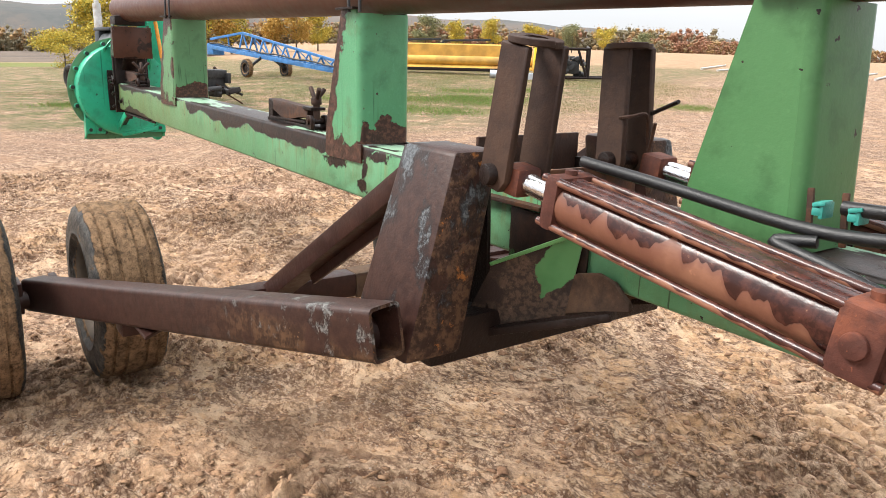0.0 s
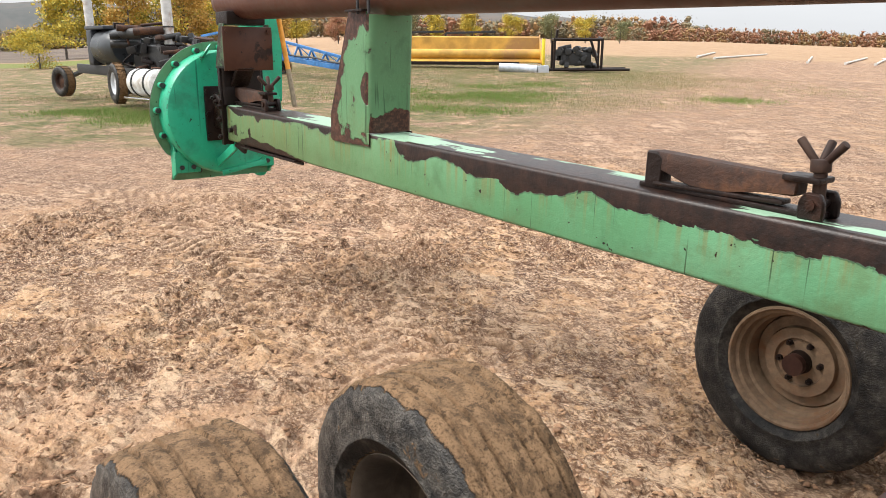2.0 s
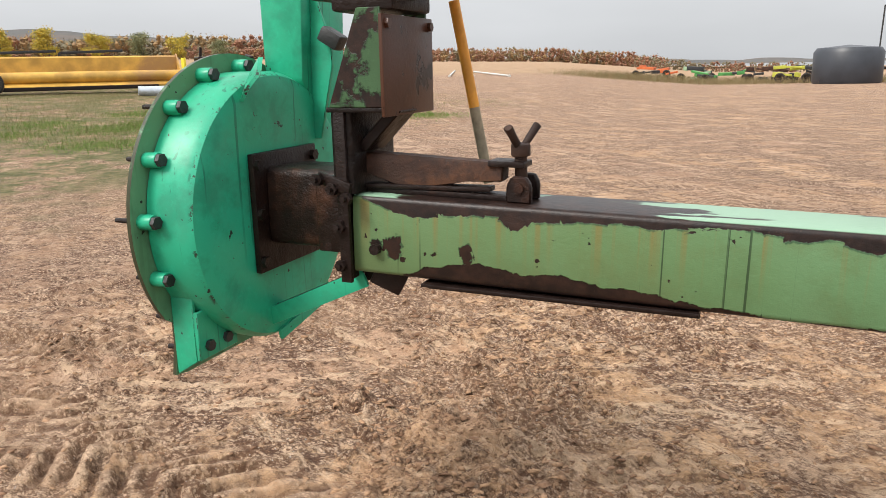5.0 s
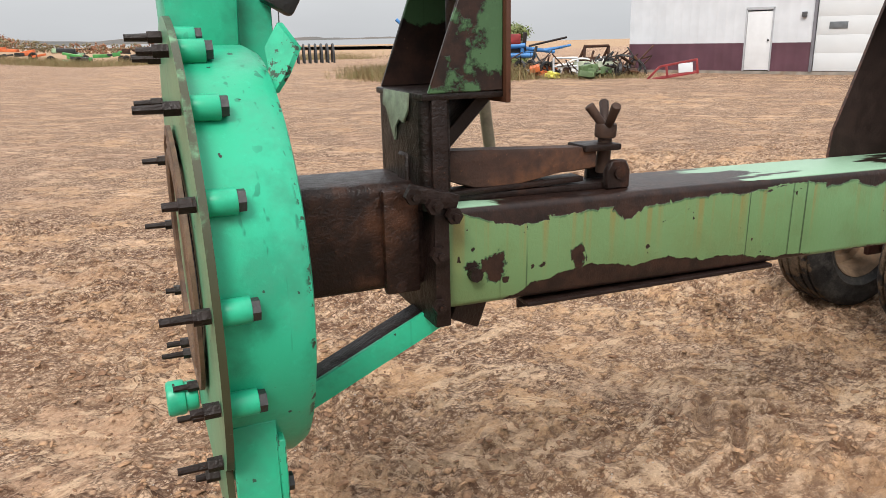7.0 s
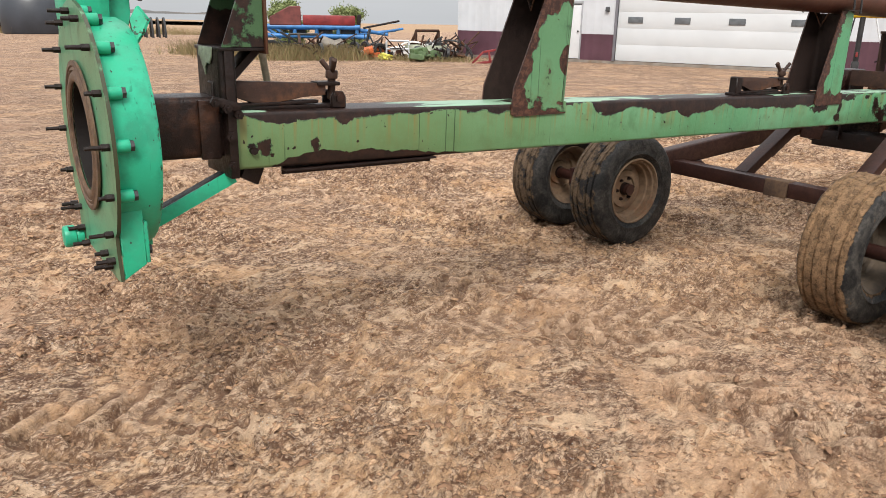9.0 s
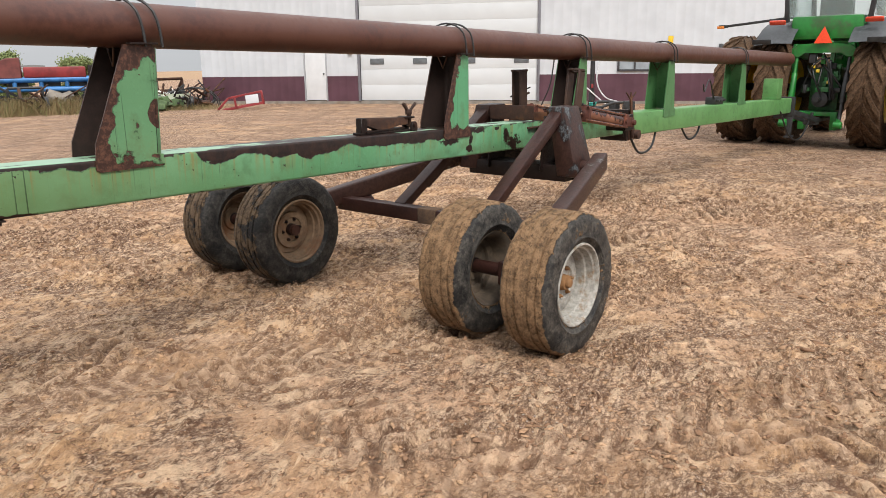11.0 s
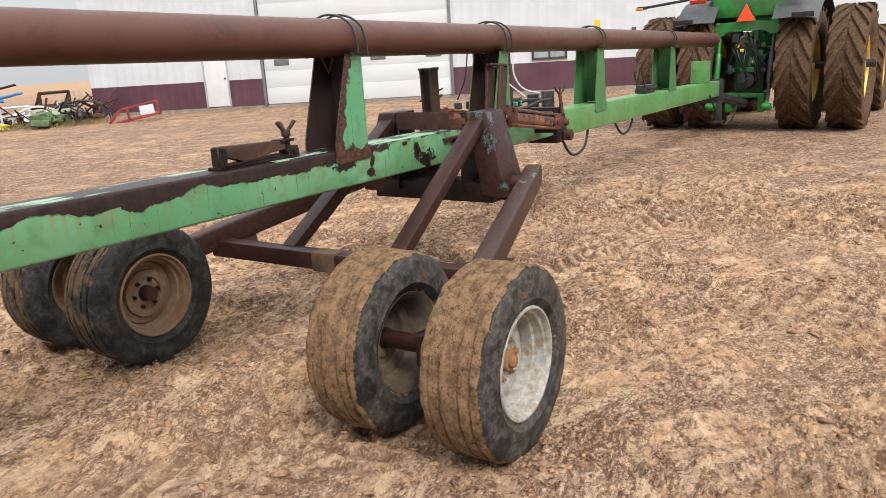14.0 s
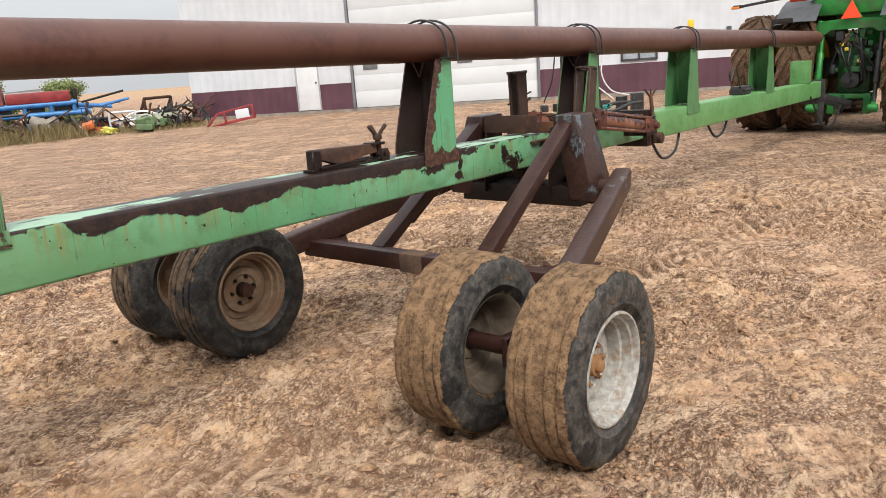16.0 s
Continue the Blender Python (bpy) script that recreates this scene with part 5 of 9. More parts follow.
HUB_OR = rust("orange_rusted_hub", (0.13, 0.068, 0.034), (0.24, 0.125, 0.055), 0.55, 0.5)
WX, WZ = 1.335, 0.372
wheel(WX, -1.35, WZ, TYRE_MUD, RIM_WHITE, 0.022, -1, HUB_OR, "mud-caked trailer wheel with white rim", 10)
wheel(WX, -0.82, WZ, TYRE_MUD, RIM_MUD, 0.020, 1, RUST_DARK, "mud-caked inner trailer wheel", 40)
wheel(WX, 0.80, WZ, TYRE_DARK, RIM_RUST, 0.006, -1, RUST_DARK, "worn black trailer wheel with rusty rim", 70)
wheel(WX, 1.40, WZ, TYRE_DARK, RIM_RUST, 0.006, 1, RUST_DARK, "worn black trailer wheel with rusty rim", 25)

# ---- the pipe on the posts ----
pipe = thing("discharge_pipe", "long red-brown rusted steel pipe strapped on posts", "pipe")
bm = bmesh.new()
ring = [(0.098, -6.17), (0.098, 6.17), (0.092, 6.17), (0.092, -6.17)]
bm_lathe(bm, ring, seg=40, closed=True, axis="X")
bm_lathe(bm, [(0.098, -6.17), (0.092, -6.22), (0.07, -6.255), (0.0, -6.27)], seg=40, axis="X")
part("pipe_body", bm, RUST_PIPE, pipe, m=pose(4.45, 0, pipe_z(4.45), 0, math.degrees(math.atan(0.0196)), 0))
for x0, x1, t0, t1, low, mat in POSTS:
    for dx in (-0.04, 0.04):
        bm = bmesh.new()
        xc = (t0 + t1) / 2 + dx
        pts = [(xc + 0.055, -0.122, pipe_z(xc) - 0.095), (xc + 0.050, -0.120, pipe_z(xc) - 0.02)]
        for k in range(5):
            a = radians(152 - 31 * k)
            pts.append((xc + 0.035 - 0.024 * k, 0.122 * math.cos(a), pipe_z(xc) + 0.118 * math.sin(a)))
        pts += [(xc - 0.070, 0.120, pipe_z(xc) - 0.02), (xc - 0.075, 0.122, pipe_z(xc) - 0.095)]
        bm_hose(bm, pts, 0.0062, 8, 2)
        part("u_bolt", bm, BLACK_IRON, pipe)
    bm = bmesh.new()
    zc = pipe_z(t0) - 0.09
    bm_hose(bm, ((t0 + 0.005, -0.02, zc), (t0 + 0.02, 0.03, zc - 0.085), (t0 + 0.03, 0.085, zc)), 0.005, 7, 0)
    part("tie_rod", bm, RUST_WARM, pipe, "thin bent rusty rod under the pipe")
bm = bmesh.new()
bm_box(bm, (0.05, 0.045, 0.085), pose(5.985, 0.01, pipe_z(5.985) + 0.138, 0, 8, 0), 0.01)
part("marker_tag", bm, plain("yellow_tag", (0.75, 0.48, 0.02), 0.4, 0, 0.1, 30), pipe, "small yellow marker tag")

# ---- the pump on the beam's end ----
PUMP_Z, PUMP_R = 1.066, 0.365
pump = thing("manure_pump", "teal green round steel pump housing with rusty studs", "pump", pose(-1.995, 0.022, PUMP_Z))
bm = bmesh.new()
prof = [(0.06, 0.066), (0.30, 0.070), (PUMP_R - 0.03, 0.072), (PUMP_R - 0.008, 0.066), (PUMP_R + 0.004, 0.045), (PUMP_R + 0.004, -0.064), (PUMP_R - 0.02, -0.066), (0.20, -0.066)]
bm_lathe(bm, prof, seg=84, axis="X")
housing = part("housing", bm, GREEN_PUMP, pump)
bm = bmesh.new()
bm_lathe(bm, [(0.172, -0.080), (0.17, -0.035), (0.30, -0.025), (0.34, 0.03), (0.10, 0.05), (0.0, 0.05)], seg=60, axis="X")
# wet rust taken near black, the bore's shade put into the colour
PUMP_INSIDE = rust("wet_shaded_pump_inside", (0.006, 0.004, 0.0035), (0.020, 0.011, 0.007), 0.45, 0.74, 0.6)
part("chamber", bm, PUMP_INSIDE, housing, "rusted inside of the pump, with bore shade in its colour")
# front plate, round with a square foot, and a round suction hole
bm = bmesh.new()
n = 72
outer, inner = [], []
for k in range(n):
    a = 2 * math.pi * k / n + math.pi / 2
    c, s = math.cos(a), math.sin(a)
    r = 0.418
    if s < -0.62:
        r = min(0.47 / max(1e-6, abs(s)) if abs(c) < 0.62 else 9, 0.31 / max(1e-6, abs(c)) if abs(c) > 0.05 else 9, 0.56)
        r = max(min(r, 0.56), 0.40 if s > -0.9 else 0.40)
    if s < -0.75:
        r = min(0.405 / abs(s), 0.52)
    outer.append((max(-0.325, min(0.325, r * c)) if s < -0.6 else r * c, r * s))
    inner.append((0.175 * c, 0.175 * s))
rows = []
for x in (-0.079, -0.068):
    rows.append([bm.verts.new((x, y, z)) for y, z in outer])
    rows.append([bm.verts.new((x, y, z)) for y, z in inner])
for k in range(n):
    j = (k + 1) % n
    o0, i0, o1, i1 = rows
    bm.faces.new((o0[k], i0[k], i0[j], o0[j]))
    bm.faces.new((o1[k], o1[j], i1[j], i1[k]))
    bm.faces.new((o0[k], o0[j], o1[j], o1[k]))
    bm.faces.new((i0[k], i1[k], i1[j], i0[j]))
part("face_plate", bm, GREEN_FACE, pump, "dusty faded green face plate")
bm = bmesh.new()
bm_lathe(bm, [(0.172, -0.085), (0.238, -0.085), (0.238, -0.092), (0.222, -0.094), (0.218, -0.090), (0.208, -0.094), (0.204, -0.090), (0.194, -0.095), (0.178, -0.095), (0.172, -0.091)], seg=60, closed=True, axis="X")
part("wear_ring", bm, plain("tan_rusted_ring", (0.125, 0.072, 0.040), 0.6, 0, 0.4, 40, 0.6, dirt=(0.065, 0.035, 0.022)), pump, "brown rusted suction ring")
bm = bmesh.new()
bm_lathe(bm, [(0.0, 0.03), (0.075, 0.02), (0.08, -0.005), (0.04, -0.02), (0.022, -0.06), (0.0, -0.062)], seg=28, axis="X")
for k in range(4):
    bm_bar(bm, (-0.005, 0.05 * math.cos(k * 1.571 + 0.4), 0.05 * math.sin(k * 1.571 + 0.4)), (-0.005, 0.17 * math.cos(k * 1.571 + 0.9), 0.17 * math.sin(k * 1.571 + 0.9)), 0.012, 0.05, 0.004, up=(1, 0, 0))
part("impeller", bm, PUMP_INSIDE, pump, "rusted impeller with bore shade in its colour")
for k in range(16):
    a = radians(22.5 * k + 19.3)
    c, s = math.cos(a), math.sin(a)
    if s < -0.93:
        continue
    r = 0.383
    bm = bmesh.new()
    bm_rod(bm, (-0.068, r * c, r * s), (-0.026, r * c, r * s), 0.0190, seg=20, bevel=0.002)
    lug = part("lug", bm, GREEN_PUMP, pump)
    bm = bmesh.new()
    rr = 0.385
    bm_rod(bm, (-0.028, rr * c, rr * s), (-0.015, rr * c, rr * s), 0.0165, seg=6)
    part("bolt_head", bm, BLACK_IRON, lug)
    bm = bmesh.new()
    bm_rod(bm, (-0.103, rr * c, rr * s), (-0.080, rr * c, rr * s), 0.0115, seg=6)
    bm_rod(bm, (-0.134 - 0.014 * math.sin(3 * k), rr * c, rr * s), (-0.102, rr * c, rr * s), 0.0060, 0.0070, seg=8)
    part("stud", bm, RUST_DARK, pump, "dark rusty stud and nut")
for y, z in ((0.33, -0.29), (0.24, -0.36), (0.17, -0.40), (-0.22, -0.375), (-0.27, -0.345)):
    bm = bmesh.new()
    bm_rod(bm, (-0.104, y, z), (-0.080, y, z), 0.012, seg=6)
    bm_rod(bm, (-0.134, y, z), (-0.103, y, z), 0.007, seg=8)
    part("stud", bm, RUST_DARK, pump)
bm = bmesh.new()
bm_rod(bm, (-0.112, 0.27, -0.395), (-0.082, 0.27, -0.395), 0.034, seg=18, bevel=0.006)
bm_rod(bm, (-0.150, 0.27, -0.395), (-0.108, 0.27, -0.395), 0.040, seg=18, bevel=0.008)
part("drain_plug", bm, GREEN_PUMP, pump)
# feet: folded skirt plates under the rim
for y, s in ((-0.245, -1), (0.235, 1)):
    bm = bmesh.new()
    bm_prism(bm, [(-0.075, 0.0), (0.075, 0.0), (0.075, 0.13), (-0.075, 0.13)], 0.012, pose(0.008, y, -0.352, 0, 0, 90), 0.002)
    foot = part("foot", bm, GREEN_PUMP, pump)
    bm = bmesh.new()
    bm_prism(bm, [(-0.066, -0.012), (0.002, 0.030), (0.002, 0.20), (-0.066, 0.20)], 0.012, pose(0.0, y + s * 0.069, -0.385), 0.002)
    part("side_plate", bm, GREEN_PUMP, foot)
    for dy in (-0.04, 0.03):
        bm = bmesh.new()
        bm_bolt(bm, (0.014, y + dy, -0.318), (1, 0, 0), 0.015, 0.012)
        part("bolt", bm, BLACK_IRON, foot)
bm = bmesh.new()
bm_bar(bm, (0.076, -0.06, -0.36), (0.076, 0.23, -0.31), 0.012, 0.03, 0.003)
part("rib", bm, GREEN_PUMP, pump)
# lifting ear and discharge chute
bm = bmesh.new()
quad = [(0.095, -0.092, 0.403), (0.115, -0.132, 0.363), (0.090, -0.155, 0.323), (0.070, -0.152, 0.294), (0.070, -0.100, 0.364)]
fr, bk = [bm.verts.new(p) for p in quad], [bm.verts.new((x + 0.010, y + 0.006, z)) for x, y, z in quad]
bm.faces.new(fr), bm.faces.new(bk[::-1])
for k in range(5):
    bm.faces.new((fr[k], fr[(k + 1) % 5], bk[(k + 1) % 5], bk[k]))
part("lifting_ear", bm, GREEN_PUMP, pump)
bm = bmesh.new()
lo = [(-0.064, 0.15, 0.34), (0.066, 0.15, 0.34), (0.066, 0.37, 0.05), (-0.064, 0.37, 0.05)]
hi = [(-0.068, 0.15, 0.72), (0.085, 0.15, 0.72), (0.085, 0.39, 0.72), (-0.068, 0.39, 0.72)]
vl, vh = [bm.verts.new(p) for p in lo], [bm.verts.new(p) for p in hi]
bm.faces.new(vl), bm.faces.new(vh)
for k in range(4):
    bm.faces.new((vl[k], vl[(k + 1) % 4], vh[(k + 1) % 4], vh[k]))
bmesh.ops.bevel(bm, geom=list(bm.edges), offset=0.012, segments=2, profile=0.5, affect="EDGES")
bm_prism(bm, [(0.06, 0.17), (0.09, 0.17), (0.14, 0.38), (0.14, 0.44), (0.08, 0.62)], 0.012, pose(0, 0.20, 0), 0.002)
chute = part("discharge_chute", bm, GREEN_PUMP, pump, "teal green tapered outlet chute")
bm = bmesh.new()
bm_box(bm, (0.07, 0.05, 0.045), pose(0.155, 0.18, 0.455, 0, 30, 0), 0.01)
part("clip", bm, BLACK_IRON, chute)
# bearing housing towards the beam
bm = bmesh.new()
bm_box(bm, (0.018, 0.30, 0.32), pose(0.080, 0.01, 0.0), 0.004)
for y in (-0.125, 0.14):
    for z in (-0.13, 0.0, 0.13):
        bm_bolt(bm, (0.088, y, z), (1, 0, 0), 0.016, 0.014)
part("mounting_flange", bm, RUST_DARK, pump, "dark rusted square mounting flange")
bm = bmesh.new()
bm_hollow(bm, (0.095, 0.0, 0.018), (0.345, 0.0, 0.014), 0.19, 0.205, 0.01, 0.02, caps=True)
rough(bm, 0.003, 20)
part("neck", bm, NECK_RUST, pump, "wet dark rust box neck")
bm = bmesh.new()
bm_box(bm, (0.07, 0.022, 0.20), pose(0.29, -0.105, 0.01), 0.009)
for z in (-0.075, 0.085):
    bm_rod(bm, (0.285, -0.117, z), (0.285, -0.112, z), 0.012, seg=12)
part("clamp_cheek", bm, NECK_RUST, pump, "brown clamp cheek")
bm = bmesh.new()
bm_bar(bm, (0.02, -0.05, -0.300), (0.37, -0.05, -0.140), 0.06, 0.010, 0.002)
part("brace_flange", bm, RUST_DARK, pump, "dark rusted upper face of the brace")
bm = bmesh.new()
bm_bar(bm, (0.02, -0.080, -0.320), (0.37, -0.080, -0.160), 0.010, 0.048, 0.002)
part("brace", bm, GREEN_PUMP, pump, "teal green diagonal angle brace")

# ---- bracket and short post at the beam's end ----
bm = bmesh.new()
bm_box(bm, (0.016, 0.25, 0.27), pose(-1.648, 0.0, 1.045), 0.003)
part("end_plate", bm, RUST_DARK, trailer, "dark rusted end plate on the beam")
for y in (-0.122, 0.122):
    bm = bmesh.new()
    bm_box(bm, (0.030, 0.014, 0.43), pose(-1.640, y, 1.125), 0.003)
    part("end_strap", bm, RUST_DARK, trailer)
bm = bmesh.new()
bm_hollow(bm, (-1.642, 0, 1.135), (-1.642, 0, 1.334), 0.236, 0.060, 0.012, 0.014, up=(1, 0, 0))
riser = part("riser_box", bm, RISER_RUST, trailer, "black-brown riser bracket with peeling green paint")
bm = bmesh.new()
bm_prism(bm, [(-0.070, 0.010), (0.075, 0.010), (0.072, -0.018), (0.052, -0.026), (0.038, -0.058), (0.014, -0.084), (0.004, -0.052), (-0.020, -0.038), (-0.046, -0.046), (-0.064, -0.020)], 0.004, pose(-1.6755, 0.0, 1.334, 0, 0, 90), 0.001)
rough(bm, 0.004, 40)
part("paint_flake", bm, PAINT_SKIN, riser, "pale grey-green peeling skin of paint")
bm = bmesh.new()
bm_box(bm, (0.165, 0.26, 0.012), pose(-1.590, 0.0, 1.340), 0.003)
part("top_plate", bm, RISER_RUST, riser)
bm = bmesh.new()
bm_prism(bm, [(-0.04, 0), (0.0, 0), (0.10, 0.10), (0.06, 0.10)], 0.10, pose(-1.60, -0.02, 1.235), 0.003)
part("gusset", bm, RUST_DARK, riser)
for s in (-1, 1):
    bm = bmesh.new()
    bm_prism(bm, [(-0.07, 0), (0.075, 0), (0.075, 0.225), (0.015, 0.225)], 0.009, pose(-1.592, s * 0.128, 1.346), 0.002)
    part("end_post_cheek", bm, GREEN_DULL, trailer, "dark green end post cheek with wide rust")
bm = bmesh.new()
bm_box(bm, (0.010, 0.285, 0.232), pose(-1.511, 0.0, 1.440), 0.003)
for y in (-0.12, 0.12):
    bm_bolt(bm, (-1.507, y, 1.535), (1, 0, 0), 0.012, 0.010)
part("end_post_web", bm, BOX_RUST, trailer, "rust-brown end post plate with a green paint scrap")
bm = bmesh.new()
bm_box(bm, (0.16, 0.22, 0.07), pose(-1.57, -0.01, 1.60), 0.01)
part("pipe_rest", bm, RUST_DARK, trailer)
bm = bmesh.new()
bm_box(bm, (0.085, 0.02, 0.075), pose(-1.555, -0.05, 0.915, 0, 28, 20), 0.005)
bm_box(bm, (0.07, 0.03, 0.06), pose(-1.60, -0.03, 0.925, 0, 0, 0), 0.005)
part("stop_tab", bm, RUST_DARK, trailer)
bm = bmesh.new()
bm_box(bm, (0.65, 0.05, 0.008), pose(-1.12, -0.08, beam_top(-1.12) - 0.210, 0, TILT - 0.6, 0), 0.002)
bm_box(bm, (0.65, 0.008, 0.03), pose(-1.12, -0.055, beam_top(-1.12) - 0.217, 0, TILT - 0.6, 0), 0.002)
rough(bm, 0.003, 12)
part("angle_strip", bm, RUST_DARK, trailer, "rusted angle strip under the beam")
bm = bmesh.new()
bm_bar(bm, (-1.705, -0.128, 1.178), (-1.612, -0.136, 1.150), 0.012, 0.030, 0.003)
for x, z in ((-1.70, 1.172), (-1.660, 1.150), (-1.622, 1.128)):
    bm_bolt(bm, (x, -0.134, z), (0, -1, 0), 0.016, 0.016, 0.012, 0.007)
part("clamp_bar", bm, RUST_DARK, trailer, "dark rusted clamp bar with bolts")
bm = bmesh.new()
bm_bolt(bm, (-1.650, -0.129, 0.955), (0, -1, 0), 0.015, 0.014, 0.008, 0.007)
part("strap_bolt", bm, RUST_DARK, trailer, "dark rusty bolt head on the end strap")
bm = bmesh.new()
bm_bolt(bm, (-1.650, -0.129, 1.055), (0, -1, 0), 0.017, 0.014, 0.008, 0.007)
part("strap_bolt", bm, RUST_DARK, trailer)
bm = bmesh.new()
bm_rod(bm, (-1.565, -0.098, 0.998), (-1.565, -0.118, 0.998), 0.014, seg=8)
part("beam_stud", bm, RUST_DARK, trailer, "rusty stud on the beam's side")
# stick with an orange upper half leaning by the clamp
stick = thing("marker_stick", "wooden stick with an orange painted upper half", "stick")
bm = bmesh.new()
bm_rod(bm, (-1.373, 0.199, 1.128), (-1.407, 0.184, 1.330), 0.014, seg=12)
part("lower_half", bm, plain("weathered_wood", (0.30, 0.25, 0.17), 0.7, 0, 0.3, 30), stick)
bm = bmesh.new()
bm_rod(bm, (-1.407, 0.184, 1.330), (-1.453, 0.164, 1.600), 0.014, seg=12)
part("upper_half", bm, plain("orange_stick_paint", (0.75, 0.33, 0.04), 0.5, 0, 0.2, 20), stick, "orange painted end")


# ---- clamps on top of the beam ----
def beam_clamp(x, label, turn=0):
    """A rusted strap on a lug, drawn down by a wing screw."""
    z = beam_top(x) + 0.0
    top = thing("beam_clamp", label, "clamp", pose(x, 0, z, 0, TILT, 0), "clamps on the beam")
    for y in (-0.055,):
        bm = bmesh.new()
        bm_prism(bm, [(-0.025, 0), (0.03, 0), (0.03, 0.085), (0.015, 0.10), (-0.025, 0.10)], 0.05, pose(-0.21, y + 0.03, 0), 0.005)
        part("hinge_lug", bm, RUST_DARK, top)
    bm = bmesh.new()
    bm_prism(bm, [(-0.22, 0.10), (0.19, 0.088), (0.19, 0.045), (0.10, 0.04), (0.0, 0.022), (-0.09, 0.022), (-0.18, 0.06), (-0.22, 0.065)], 0.055, pose(0.0, -0.02, 0.0), 0.004)
    rough(bm, 0.003, 25)
    part("strap", bm, RUST_WARM, top, "pitted rusty strap")
    bm = bmesh.new()
    bm_box(bm, (0.50, 0.06, 0.014), pose(0.0, -0.02, 0.007), 0.004)
    bm_box(bm, (0.36, 0.045, 0.012), pose(-0.02, -0.03, 0.020, 0, -1.5, 2), 0.004)
    part("wear_strip", bm, RUST_DARK, top)
    bm = bmesh.new()
    bm_box(bm, (0.09, 0.07, 0.014), pose(0.20, -0.02, 0.088), 0.004)
    for y in (-0.055, 0.015):
        bm_prism(bm, [(-0.03, 0), (0.03, 0), (0.03, 0.04), (0.018, 0.062), (-0.018, 0.062), (-0.03, 0.04)], 0.018, pose(0.235, y, 0.0), 0.004)
    bm_rod(bm, (0.235, -0.07, 0.035), (0.235, 0.03, 0.035), 0.013, seg=12)
    part("screw_lug", bm, RUST_DARK, top)
    bm = bmesh.new()
    bm_rod(bm, (0.232, -0.02, 0.03), (0.225, -0.02, 0.125), 0.015, seg=14)
    bm_rod(bm, (0.226, -0.02, 0.105), (0.224, -0.02, 0.135), 0.023, seg=14, bevel=0.004)
    for dx, dy, h in ((0.055, -0.012, 0.176), (-0.055, 0.0, 0.176), (0.0, 0.040, 0.172)):
        bm_rod(bm, (0.224 + dx * 0.12, -0.02, 0.122), (0.224 + dx, -0.02 + dy, h), 0.0085, 0.0105, seg=10, bevel=0.003)
    bmesh.ops.rotate(bm, cent=(0.226, -0.02, 0), matrix=Matrix.Rotation(radians(turn), 3, "Z"), verts=bm.verts)
    part("wing_screw", bm, LINK_RUST, top, "rusty three-armed wing screw")
    return top


beam_clamp(-1.445, "rusty screw-down clamp at the beam's end", 75)
beam_clamp(1.47, "rusty screw-down clamp beside a tall post")


# ---- lift cylinders ----
def lift_cylinder(y, mat, label):
    a, b = Vector((3.515, y, 1.071)), Vector((4.225, y, 0.963))
    d = (b - a).normalized()
    top = thing("hydraulic_cylinder", label, "cylinder", None, "lift cylinders")
    bm = bmesh.new()
    bm_rod(bm, a, b, 0.057, seg=40)
    part("barrel", bm, mat, top)
    for p, q, name in ((a - d * 0.012, a + d * 0.03, "front_gland"), (b - d * 0.07, b + d * 0.012, "rear_cap")):
        bm = bmesh.new()
        m, n = between(p, q)
        bm_box(bm, (n, 0.122, 0.122), m, 0.012)
        if name == "rear_cap":
            bm_rod(bm, (p + q) / 2 + Vector((0, -0.058, 0)), (p + q) / 2 + Vector((0, -0.070, 0)), 0.022, seg=18, bevel=0.003)
        part(name, bm, CYL_END, top)
    m, n = between(a, b)
    for sy in (-1, 1):
        for sz in (-1, 1):
            bm = bmesh.new()
            o = m.to_3x3() @ Vector((0, sy * 0.050, sz * 0.050))
            bm_rod(bm, a - d * 0.022 + o, b + d * 0.022 + o, 0.0095, seg=12)
            part("tie_rod", bm, CYL_RED, top)
    bm = bmesh.new()
    bm_rod(bm, a - d * 0.135, a, 0.026, seg=24)
    part("rod", bm, CHROME, top, "bright chrome piston rod")
    bm = bmesh.new()
    bm_box(bm, (0.07, 0.075, 0.07), Matrix.Translation(a - d * 0.155) @ m.to_3x3().to_4x4(), 0.012)
    part("rod_eye", bm, CYL_END, top, "orange-brown rod eye")
    bm = bmesh.new()
    for s in (-1, 1):
        bm_box(bm, (0.17, 0.022, 0.085), Matrix.Translation(b + d * 0.08 + Vector((0, s * 0.036, 0))) @ m.to_3x3().to_4x4(), 0.012)
    bm_rod(bm, b + d * 0.13 + Vector((0, -0.075, 0)), b + d * 0.13 + Vector((0, 0.075, 0)), 0.024, seg=18, bevel=0.004)
    part("clevis", bm, CYL_END, top)
    bm = bmesh.new()
    bm_rod(bm, b - d * 0.03 + Vector((0, 0, 0.055)), b - d * 0.03 + Vector((0, 0, 0.075)), 0.015, seg=12)
    part("port", bm, CYL_END, top)
    bm = bmesh.new()
    bm_rod(bm, a + d * 0.015 + Vector((0, 0, 0.055)), a + d * 0.015 + Vector((0, 0, 0.07)), 0.014, seg=12)
    part("port", bm, CYL_END, top)
    return top


